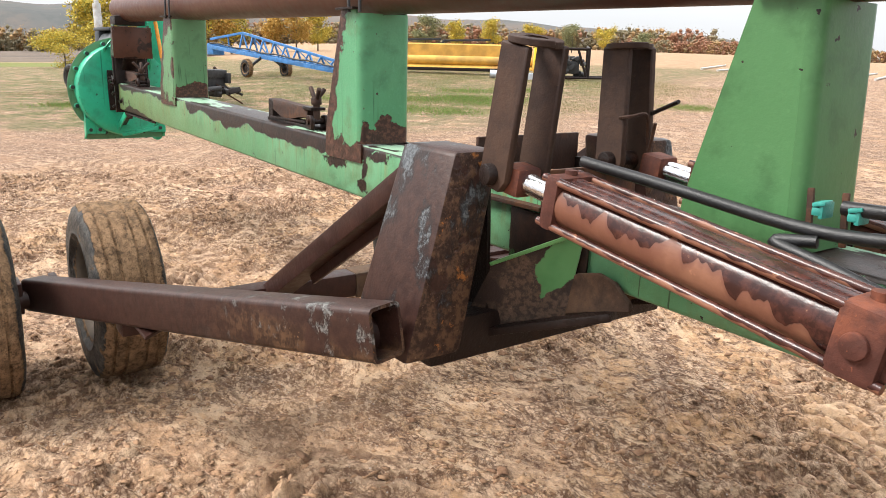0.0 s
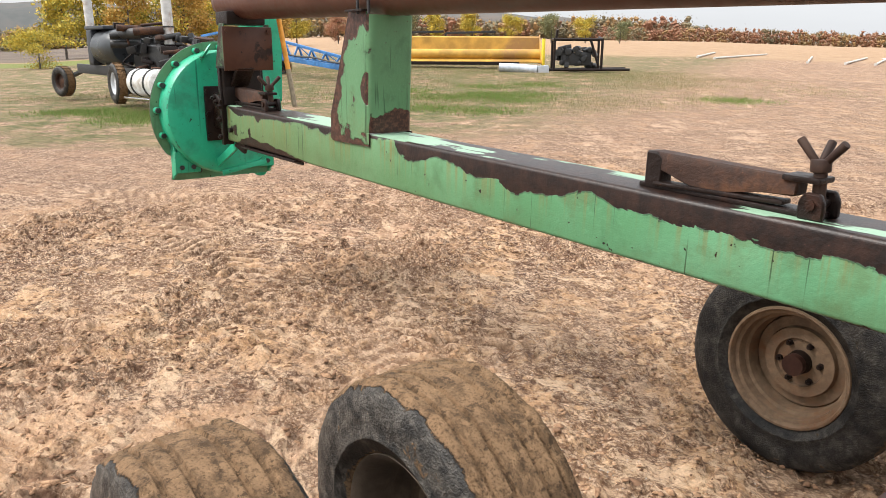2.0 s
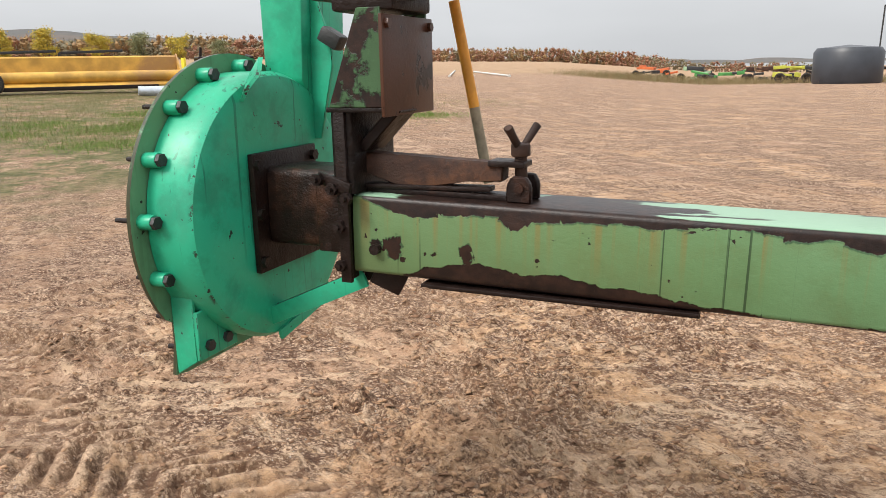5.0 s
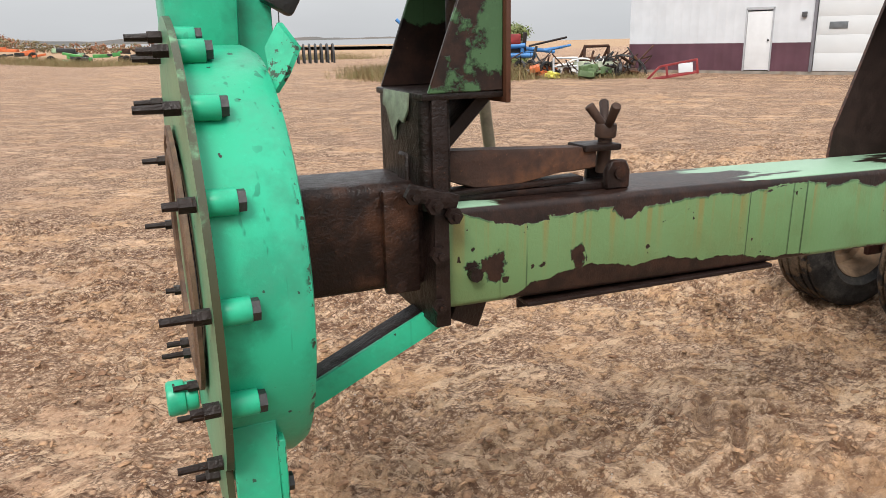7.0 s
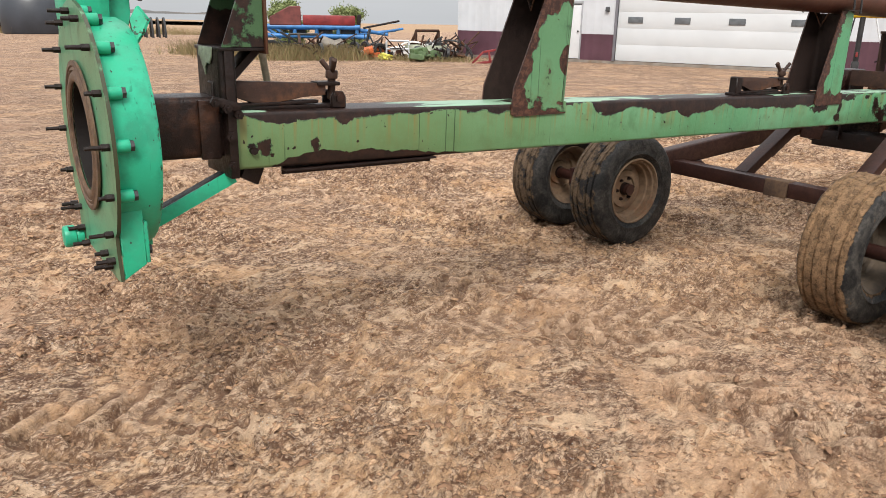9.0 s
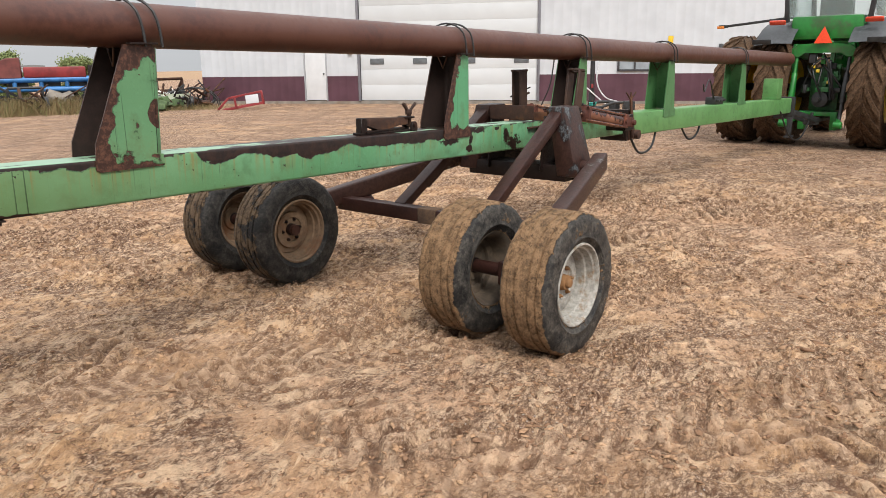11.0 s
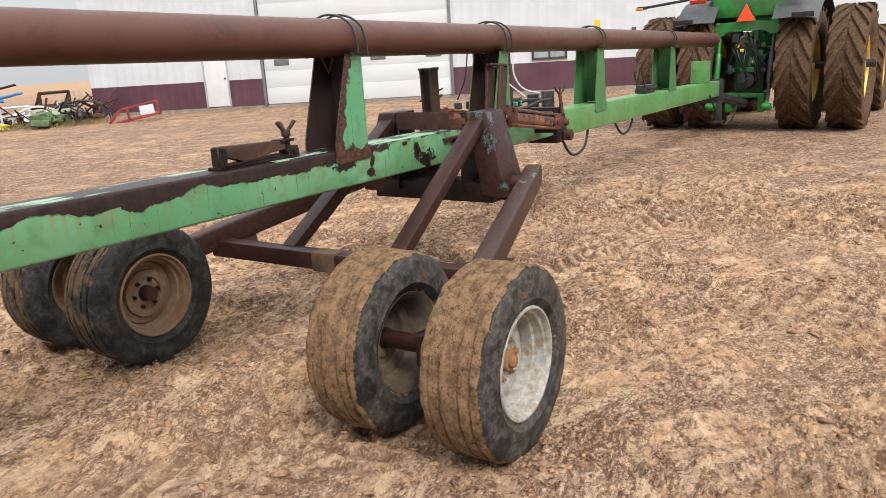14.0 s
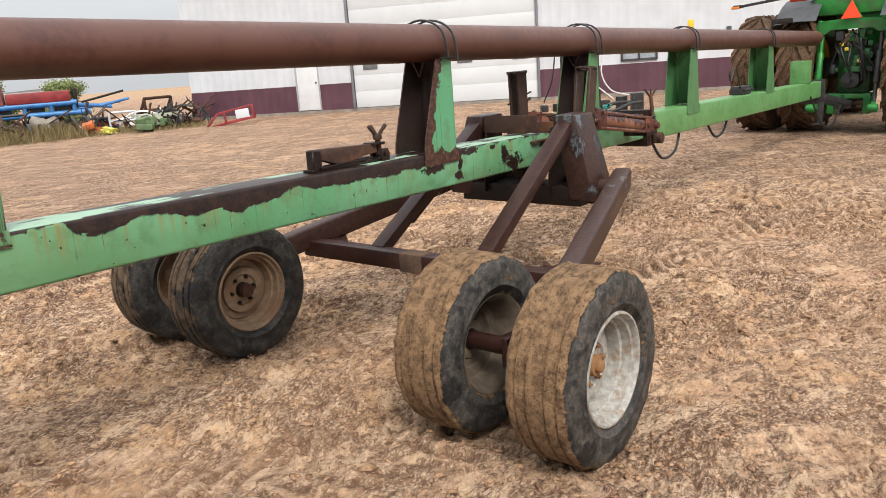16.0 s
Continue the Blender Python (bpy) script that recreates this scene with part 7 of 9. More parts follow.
for k, pts in enumerate((((-0.5, 0, 1.6), (-0.3, -0.1, 1.0), (0.0, -0.12, 0.7), (0.35, -0.1, 0.4)), ((0.2, 0, 1.6), (0.1, -0.1, 1.0), (0.3, -0.1, 0.6), (0.7, 0, 0.45)), ((-0.9, 0, 1.6), (-1.0, -0.1, 0.9), (-1.2, 0, 0.4)))):
    bm = bmesh.new()
    bm_hose(bm, pts, 0.016, 8, 8)
    part("hose", bm, WHITE_HOSE if k < 2 else RUBBER, gear)
rng = random.Random(8)
for k in range(7):
    bm = bmesh.new()
    bm_box(bm, (rng.uniform(0.1, 0.4), rng.uniform(0.1, 0.3), rng.uniform(0.1, 0.5)), pose(-1.2 + 0.35 * k, rng.uniform(0.0, 0.4), 0.25, 0, 0, rng.uniform(0, 90)), 0.02)
    part("pump_block", bm, BLACK_IRON, gear)

# ---- machines on the field side ----
def base(x, y):
    return float(land(x, y))


def simple_wheel(name, parent, x, y, z, R, half, tyre, rim, turn=0, label=""):
    bm = bmesh.new()
    prof = [(0.55, 0.75), (0.72, 1.0), (0.88, 0.98), (0.97, 0.8), (1.0, 0.3)]
    prof = [(r * R, a * half) for r, a in prof] + [(r * R, -a * half) for r, a in prof[::-1]]
    bm_lathe(bm, prof, seg=32)
    w = part(name, bm, tyre, parent, label, 50, m=pose(x, y, z, 0, 0, turn))
    bm = bmesh.new()
    for s in (-1, 1):
        bm_lathe(bm, [(0.57 * R, s * half * 0.75), (0.50 * R, s * half * 0.65), (0.46 * R, s * half * 0.2), (0.2 * R, s * half * 0.35), (0.03 * R, s * half * 0.4)], seg=28)
    part("rim", bm, rim, w)
    bm = bmesh.new()
    bm_box(bm, (0.06 * R, 1.5 * half, 0.05 * R), Matrix.Translation((0, 0, R)), 0)
    lug = part("lug", bm, tyre, w)
    for k in range(1, 24):
        o = new("lug", lug.data)
        o.parent = w
        o.matrix_basis = Matrix.Rotation(2 * math.pi * k / 24, 4, "Y")
    return w


OLD_TYRE = dried_mud("field_tyre", cover=0.35, half=0.12)
# long yellow cutting header on its carrier
hx, hy = -25.37, 19.83
header = thing("combine_header", "long weathered yellow harvester header on carrier wheels", "machine", pose(hx, hy, base(hx, hy), 0, 0, 52))
LH = 8.4
bm = bmesh.new()
out = [(-0.65, 0.38), (-0.80, 0.85), (-0.72, 1.35), (-0.60, 1.42), (-0.52, 1.36), (-0.50, 0.70), (0.10, 0.42), (0.42, 0.30), (0.42, 0.24), (-0.2, 0.24)]
bm_prism(bm, out, LH, pose(0, 0, 0, 0, 0, 90) @ Matrix.Diagonal((-1, 1, 1, 1)), 0.0)
part("trough", bm, YELLOW_PAINT, header)
for x in (-LH / 2 - 0.03, LH / 2 + 0.03):
    bm = bmesh.new()
    bm_prism(bm, [(-0.85, 0.2), (-0.85, 1.35), (-0.6, 1.5), (0.0, 0.95), (0.7, 0.4), (0.7, 0.2)], 0.05, pose(x, 0, 0, 0, 0, 90) @ Matrix.Diagonal((-1, 1, 1, 1)), 0.005)
    part("end_sheet", bm, YELLOW_PAINT if x > 0 else RUST_WARM, header)
bm = bmesh.new()
bm_rod(bm, (-LH / 2, 0.0, 0.62), (LH / 2, 0.0, 0.62), 0.22, seg=20)
part("auger", bm, YELLOW_PAINT, header)
bm = bmesh.new()
bm_bar(bm, (-LH / 2 - 0.2, 0.9, 0.22), (LH / 2 - 1, 0.9, 0.22), 0.12, 0.14, 0.01)
bm_bar(bm, (-LH / 2 - 0.2, -0.9, 0.22), (LH / 2 - 1, -0.9, 0.22), 0.12, 0.14, 0.01)
part("carrier_rail", bm, RUST_DARK, header)
for x0 in (-2.6, -0.2):
    bm = bmesh.new()
    bm_bar(bm, (x0, 0.75, 0.3), (x0 + 0.1, 0.72, 1.55), 0.10, 0.10, 0.01, up=(1, 0, 0))
    bm_bar(bm, (x0 + 0.1, 0.72, 1.55), (x0 + 2.4, 0.72, 1.62), 0.08, 0.10, 0.01)
    part("hanger", bm, BLACK_IRON, header)
simple_wheel("wheel", header, -2.55, -1.0, 0.46, 0.46, 0.14, OLD_TYRE, WHITE_STEEL, 0, "carrier wheel with white rim")
simple_wheel("wheel", header, -2.55, 1.0, 0.46, 0.46, 0.14, OLD_TYRE, WHITE_STEEL, 0)
bm = bmesh.new()
bm_box(bm, (0.10, 0.5, 1.15), pose(LH / 2 + 0.10, -0.5, 0.72), 0.02)
part("yellow_upright", bm, plain("bright_yellow_steel", (0.80, 0.62, 0.04), 0.45, 0, 0.1, 5), header)
# black power unit in a pipe frame
power = thing("power_unit", "burnt black engine in a rusty pipe frame", "machine", pose(-20.3, 22.9, base(-20.3, 22.9), 0, 0, 50))
for a, b in (((-1.0, -0.5, 0.1), (-1.0, -0.5, 1.35)), ((1.0, -0.5, 0.1), (1.0, -0.5, 1.35)), ((-1.0, 0.5, 0.1), (-1.0, 0.5, 1.35)), ((1.0, 0.5, 0.1), (1.0, 0.5, 1.45)), ((-1.0, -0.5, 1.35), (1.0, -0.5, 1.35)),
             ((-1.0, 0.5, 1.35), (1.0, 0.5, 1.35)), ((-1.0, -0.5, 1.35), (-1.0, 0.5, 1.35)), ((1.0, -0.5, 1.35), (1.0, 0.5, 1.45)), ((-1.2, -0.5, 0.1), (2.2, -0.5, 0.12)), ((-1.2, 0.5, 0.1), (2.2, 0.5, 0.16)), ((0.5, -0.5, 1.35), (0.9, -0.5, 0.2)),
             ((-0.9, 0.0, 1.35), (-0.85, 0.0, 1.75))):
    bm = bmesh.new()
    bm_rod(bm, a, b, 0.055, seg=12)
    part("frame_tube", bm, RUST_DARK, power)
rng = random.Random(11)
bm = bmesh.new()
bm_box(bm, (1.3, 0.6, 0.55), pose(-0.05, 0, 0.55), 0.06)
part("engine_block", bm, BLACK_IRON, power)
for k in range(40):
    bm = bmesh.new()
    x, y, z = rng.uniform(-0.85, 0.9), rng.uniform(-0.35, 0.35), rng.uniform(0.25, 1.05)
    if k % 3:
        bm_box(bm, (rng.uniform(0.1, 0.35), rng.uniform(0.1, 0.3), rng.uniform(0.1, 0.3)), pose(x, y, z, rng.uniform(-20, 20), rng.uniform(-20, 20), rng.uniform(0, 90)), 0.03)
    else:
        bm_rod(bm, (x, -0.4, z), (x + 0.2, 0.4, z), rng.uniform(0.06, 0.16), seg=14, bevel=0.01)
    part("engine_part", bm, BLACK_IRON, power)
bm = bmesh.new()
bm_box(bm, (0.9, 0.6, 0.10), pose(0.2, 0, 0.1), 0.02)
part("skid", bm, RUST_DARK, power)
# grey sheet pipes on the grass
chutes = thing("grey_chute", "pale grey sheet-metal chute lying on the grass", "chute", pose(-21.35, 20.6, base(-21.35, 20.6) + 0.14, 0, 4, 47))
bm = bmesh.new()
bm_lathe(bm, [(0.17, -0.9), (0.20, -0.2), (0.20, 0.7), (0.17, 0.7), (0.17, -0.2), (0.14, -0.9)], seg=24, closed=True, axis="X")
bm_box(bm, (0.5, 0.36, 0.34), pose(0.95, 0.05, 0.03, 0, -6, 10), 0.03)
part("chute_body", bm, plain("galvanised", (0.48, 0.52, 0.57), 0.4, 0.3, 0.15, 6), chutes)
# blue lattice boom on a small trailer
A, B = Vector((-29.6, 10.2, 0)), Vector((-20.2, 12.05, 0))
A.z, B.z = base(A.x, A.y) + 1.25, base(B.x, B.y) + 0.42
boom = thing("lattice_boom", "long bright blue steel lattice boom on a trailer", "boom")
d = (B - A).normalized()
side = Vector((-d.y, d.x, 0)).normalized()
nb = 10
for s in (-1, 1):
    bm = bmesh.new()
    bm_bar(bm, A + side * 0.28 * s, B + side * 0.20 * s, 0.10, 0.16, 0.01)
    part("lower_chord", bm, BLUE_PAINT, boom)
bm = bmesh.new()
T0 = A + Vector((0, 0, 0.80)) + d * 2.3
T1 = B + Vector((0, 0, 0.30)) - d * 0.3
bm_bar(bm, T0, T1, 0.09, 0.10, 0.01)
part("top_chord", bm, BLUE_PAINT, boom)
for k in range(nb):
    f = k / (nb - 1)
    low, high = A.lerp(B, 0.24 + 0.72 * f), T0.lerp(T1, f)
    nxt = A.lerp(B, min(1, 0.24 + 0.72 * (f + 1 / (nb - 1))))
    for s in (-1, 1):
        bm = bmesh.new()
        bm_bar(bm, low + side * 0.24 * s, high, 0.06, 0.06, 0.004)
        part("upright", bm, BLUE_PAINT, boom)
    if k < nb - 1:
        bm = bmesh.new()
        bm_bar(bm, high, nxt + side * 0.24 * (1 if k % 2 else -1), 0.035, 0.035, 0.003)
        part("diagonal", bm, BLUE_PAINT, boom)
bm = bmesh.new()
bm_bar(bm, A + Vector((0, 0, 0.30)) - d * 0.4, T0, 0.09, 0.10, 0.008)
bm_bar(bm, A.lerp(B, 0.12), A + Vector((0, 0, 0.52)) + d * 1.1, 0.05, 0.05, 0.004)
bm_box(bm, (0.5, 0.6, 0.5), pose(A.x, A.y, A.z - 0.1, 0, 0, 11), 0.05)
part("root_bracket", bm, BLUE_PAINT, boom)
bm = bmesh.new()
bm_hose(bm, [A.lerp(B, k / 9) + Vector((0, 0, 0.16 + 0.05 * (k % 2))) + side * -0.30 for k in range(10)], 0.03, 8, 4)
part("hose", bm, RUBBER, boom)
bm = bmesh.new()
bm_box(bm, (0.26, 0.26, 0.42), pose(B.x - 0.3, B.y - 0.05, B.z + 0.24, 0, 0, 11), 0.02)
bm_bar(bm, B, B + d * 0.9 + Vector((0, 0, -0.12)), 0.12, 0.12, 0.01)
bm_rod(bm, B + d * 0.75, B + d * 0.75 - Vector((0, 0, 0.55)), 0.035, seg=12)
part("tongue", bm, BLUE_PAINT, boom)
bm = bmesh.new()
bm_rod(bm, B + side * -0.30 + d * 0.15, B + side * 0.30 + d * 0.15, 0.17, seg=20, bevel=0.02)
part("coupling_drum", bm, BLACK_IRON, boom)
C = A.lerp(B, 0.42)
for s in (-1, 1):
    simple_wheel("wheel", boom, C.x + side.x * 0.95 * s, C.y + side.y * 0.95 * s, base(C.x, C.y) + 0.36, 0.36, 0.11, OLD_TYRE, RUST_DARK, 11, "small black trailer wheel")
    bm = bmesh.new()
    bm_bar(bm, Vector((C.x, C.y, base(C.x, C.y) + 0.36)) + side * 0.9 * s, C + side * 0.2 * s, 0.10, 0.10, 0.01)
    part("axle_leg", bm, BLACK_IRON, boom)
# dead truck chassis with engine, tanks and stacks
tx, ty = -18.65, 4.3
truck = thing("truck_chassis", "stripped black truck chassis with engine and white fuel tank", "truck", pose(tx, ty, base(tx, ty) + 0.06, 0, 0, 8))
for s in (-1, 1):
    bm = bmesh.new()
    bm_bar(bm, (-3.3, 0.42 * s, 0.80), (4.4, 0.42 * s, 0.66), 0.09, 0.26, 0.01)
    part("frame_rail", bm, BLACK_IRON, truck)
for x in (-3.2, -1.6, 0.2, 2.2, 4.2):
    bm = bmesh.new()
    bm_box(bm, (0.14, 0.86, 0.2), pose(x, 0, 0.76), 0.02)
    part("cross_member", bm, BLACK_IRON, truck)
simple_wheel("wheel", truck, 0.75, -0.98, 0.50, 0.50, 0.14, OLD_TYRE, WHITE_STEEL, -8, "truck wheel with pale steel rim")
simple_wheel("wheel", truck, 0.75, 0.98, 0.50, 0.50, 0.14, OLD_TYRE, WHITE_STEEL, -8)
simple_wheel("wheel", truck, -3.1, -0.95, 0.44, 0.42, 0.16, OLD_TYRE, RUST_WARM, 10, "small knobby trailer wheel")
simple_wheel("wheel", truck, -3.1, 0.95, 0.44, 0.42, 0.16, OLD_TYRE, RUST_WARM, 10)
bm = bmesh.new()
bm_lathe(bm, [(0.0, -0.66), (0.28, -0.66), (0.33, -0.62), (0.33, 0.62), (0.28, 0.66), (0.0, 0.66)], seg=28, axis="X")
tank = part("fuel_tank", bm, plain("white_tank", (0.72, 0.72, 0.70), 0.35, 0.2, 0.12, 4, 0.1, dirt=(0.35, 0.31, 0.26)), truck, "white cylindrical fuel tank", m=pose(2.35, -0.85, 0.55))
for x in (-0.35, 0.30):
    bm = bmesh.new()
    bm_lathe(bm, [(0.335, x - 0.03), (0.35, x - 0.03), (0.35, x + 0.03), (0.335, x + 0.03)], seg=28, axis="X")
    part("strap", bm, BLACK_IRON, tank)
bm = bmesh.new()
bm_bar(bm, (1.7, -1.2, 0.20), (3.0, -1.2, 0.20), 0.12, 0.05, 0.01)
part("step", bm, CHROME, truck)
bm = bmesh.new()
bm_lathe(bm, [(0.0, -0.7), (0.42, -0.7), (0.47, -0.64), (0.47, 0.64), (0.42, 0.7), (0.0, 0.7)], seg=32, axis="X")
part("black_tank", bm, plain("black_tank_paint", (0.035, 0.04, 0.045), 0.3, 0, 0.3, 4), truck, "black drum tank", m=pose(-0.85, -0.25, 1.38))
bm = bmesh.new()
bm_box(bm, (0.34, 1.2, 0.95), pose(-1.85, 0, 1.38), 0.06)
bm_box(bm, (1.3, 1.15, 0.10), pose(-1.5, 0, 1.90), 0.03)
part("hood_box", bm, plain("dark_blue_grey_paint", (0.030, 0.034, 0.042), 0.4, 0, 0.3, 4), truck)
for x, y, h, r in ((-2.0, -0.45, 1.2, 0.115), (1.95, -0.1, 1.75, 0.125)):
    bm = bmesh.new()
    bm_rod(bm, (x, y, 1.45), (x - 0.06, y, 1.45 + h), r, seg=20)
    bm_rod(bm, (x - 0.06, y, 1.45 + h), (x - 0.06, y, 1.45 + h + 0.3), r * 0.6, seg=16)
    st = part("exhaust_pipe", bm, plain("pale_grey_stack", (0.56, 0.56, 0.55), 0.45, 0.2, 0.2, 6, 0.2, dirt=(0.33, 0.22, 0.15)), truck, "pale grey exhaust stack")
    bm = bmesh.new()
    bm_lathe(bm, [(r + 0.006, 1.85), (r + 0.012, 1.87), (r + 0.006, 1.89)], m=pose(x - 0.02, y, 0, 0, -90, 0), seg=20, axis="X")
    part("stack_clamp", bm, BLACK_IRON, st)
bm = bmesh.new()
bm_box(bm, (2.0, 0.62, 0.62), pose(1.15, 0.05, 1.12, 0, 4, 0), 0.06)
part("engine_block", bm, BLACK_IRON, truck, "oily black engine block")
rng = random.Random(21)
for k in range(150):
    bm = bmesh.new()
    x, y, z = rng.uniform(-0.2, 4.6), rng.uniform(-0.62, 0.50), rng.uniform(0.55, 1.95)
    z = max(0.35, min(z, 2.0 - 0.26 * max(0, x - 0.6) - 0.5 * max(0, x - 2.6)))
    kind = k % 4
    if kind == 0:
        bm_rod(bm, (x, y - 0.3, z), (x + rng.uniform(-0.3, 0.5), y + 0.3, z + rng.uniform(-0.1, 0.1)), rng.uniform(0.03, 0.11), seg=14, bevel=0.01)
    elif kind == 1:
        bm_hose(bm, [(x, y, z), (x + rng.uniform(-0.3, 0.3), y + rng.uniform(-0.3, 0.3), z + rng.uniform(-0.3, 0.2)), (x + rng.uniform(-0.6, 0.6), y + rng.uniform(-0.4, 0.4), z - rng.uniform(0, 0.4))], rng.uniform(0.015, 0.035), 8, 5)
    else:
        bm_box(bm, (rng.uniform(0.08, 0.4), rng.uniform(0.08, 0.35), rng.uniform(0.06, 0.25)), pose(x, y, z, rng.uniform(-15, 15), rng.uniform(-15, 15), rng.uniform(0, 180)), 0.02)
    part("engine_part", bm, rng.choice([BLACK_IRON, BLACK_IRON, BLACK_IRON, RUST_DARK, RUST_WARM]), truck)
bm = bmesh.new()
bm_rod(bm, (0.3, -0.55, 1.72), (1.3, -0.45, 1.72), 0.13, seg=18, bevel=0.02)
part("air_cleaner", bm, BLACK_IRON, truck)
bm = bmesh.new()
bm_bar(bm, (3.9, -0.35, 1.10), (4.5, -0.45, 0.15), 0.16, 0.12, 0.02)
bm_box(bm, (0.35, 0.8, 0.55), pose(4.05, 0, 0.60), 0.05)
bm_rod(bm, (3.9, -0.55, 0.42), (4.35, -0.6, 0.36), 0.13, seg=16, bevel=0.02)
part("tail_gear", bm, BLACK_IRON, truck)
bm = bmesh.new()
bm_box(bm, (0.04, 0.05, 0.34), pose(4.35, -0.42, 0.95), 0.01)
part("red_marker", bm, RED_PAINT, truck)
bm = bmesh.new()
bm_bar(bm, (-3.2, -0.3, 0.75), (-4.3, -0.6, 0.40), 0.14, 0.10, 0.02)
part("drawbar", bm, BLACK_IRON, truck)
# irrigation pipes on the stubble
PIPE_PALE = plain("pale_aluminium_pipe", (0.62, 0.60, 0.57), 0.45, 0.2, 0.15, 3)
for (x0, y0), (x1, y1) in (((-30.4, 48.6), (-36, 62.5)), ((-25.0, 51.7), (-30.6, 63)), ((-22.9, 52.8), (-27.9, 66)), ((-21.2, 53.5), (-25.6, 65)), ((-18.6, 54.5), (-25.0, 66)), ((-32.5, 49.5), (-38.5, 60))):
    bm = bmesh.new()
    x1, y1 = x0 + (x1 - x0) * 1.7, y0 + (y1 - y0) * 1.7
    bm_rod(bm, (x0, y0, base(x0, y0) + 0.09), (x1, y1, base(x1, y1) + 0.09), 0.075, seg=14)
    bm_lathe(bm, [(0.077, 0.0), (0.10, 0.0), (0.10, 0.12), (0.077, 0.12)], m=between((x0, y0, base(x0, y0) + 0.09), (x1, y1, base(x1, y1) + 0.09))[0] @ Matrix.Translation((-0.5 * math.hypot(x1 - x0, y1 - y0), 0, 0)), seg=14, closed=True, axis="X")
    tagged(part("field_pipe", bm, PIPE_PALE), "pale metal pipe lying on the stubble field", "pipe", "pipes on the field")

# ---- trees, far woods and hills ----
def leaf_mat(name, a, b, c):
    k = Mat(name)
    r = k.island()
    col = k.mix(k.step(r, 0.2, 0.6), a, b)
    col = k.mix(k.step(r, 0.75, 0.9), col, c)
    k.b.inputs["Subsurface Weight"].default_value = 0.0
    return k.done(col, 0.7, 0, 0.2)


LEAF_YELLOW = leaf_mat("yellow_autumn_leaves", (0.40, 0.33, 0.06), (0.58, 0.42, 0.06), (0.24, 0.26, 0.06))
LEAF_ORANGE = leaf_mat("orange_autumn_leaves", (0.42, 0.25, 0.06), (0.48, 0.29, 0.07), (0.32, 0.25, 0.07))
LEAF_RED = leaf_mat("rust_red_autumn_leaves", (0.36, 0.18, 0.12), (0.40, 0.22, 0.13), (0.32, 0.22, 0.13))
LEAF_GREEN = leaf_mat("dull_green_leaves", (0.15, 0.17, 0.09), (0.21, 0.22, 0.11), (0.29, 0.26, 0.12))
LEAF_BUSH = leaf_mat("fresh_green_leaves", (0.16, 0.20, 0.08), (0.21, 0.25, 0.10), (0.26, 0.28, 0.12))
# far woods: softer leaf tones with distance haze put into the colour
FAR_RED = leaf_mat("far_red_woods", (0.235, 0.115, 0.072), (0.265, 0.135, 0.080), (0.215, 0.140, 0.085))
FAR_ORANGE = leaf_mat("far_orange_woods", (0.27, 0.170, 0.080), (0.30, 0.190, 0.085), (0.23, 0.172, 0.090))
FAR_GREEN = leaf_mat("far_green_woods", (0.165, 0.145, 0.092), (0.190, 0.160, 0.096), (0.215, 0.165, 0.098))
BARK = plain("grey_bark", (0.10, 0.085, 0.07), 0.85, 0, 0.4, 6, 0.8)


def leaf_cards(rng, centres, per, spread, size):
    """Many small bent leaves about the given centres, as points and faces."""
    n = len(centres) * per
    c = np.repeat(np.array(centres), per, 0) + rng.normal(0, 1, (n, 3)) * spread
    d = rng.normal(0, 1, (n, 3))
    d /= np.linalg.norm(d, axis=1, keepdims=True)
    e = np.cross(d, rng.normal(0, 1, (n, 3)))
    e /= np.linalg.norm(e, axis=1, keepdims=True)
    s = size * rng.uniform(0.6, 1.4, (n, 1))
    nrm = np.cross(d, e)
    v = np.stack([c - d * s, c + e * s * 0.6 + nrm * s * 0.15, c + d * s, c - e * s * 0.6 + nrm * s * 0.15], 1).reshape(-1, 3)
    return v, np.arange(4 * n).reshape(-1, 4)


def cards_mesh(name, v, f, mat):
    me = bpy.data.meshes.new(name)
    me.vertices.add(len(v))
    me.vertices.foreach_set("co", v.ravel())
    me.loops.add(f.size)
    me.loops.foreach_set("vertex_index", f.ravel().astype(np.int32))
    me.polygons.add(len(f))
    me.polygons.foreach_set("loop_start", (np.arange(len(f)) * 4).astype(np.int32))
    me.update(calc_edges=True)
    me.materials.append(mat)
    return me


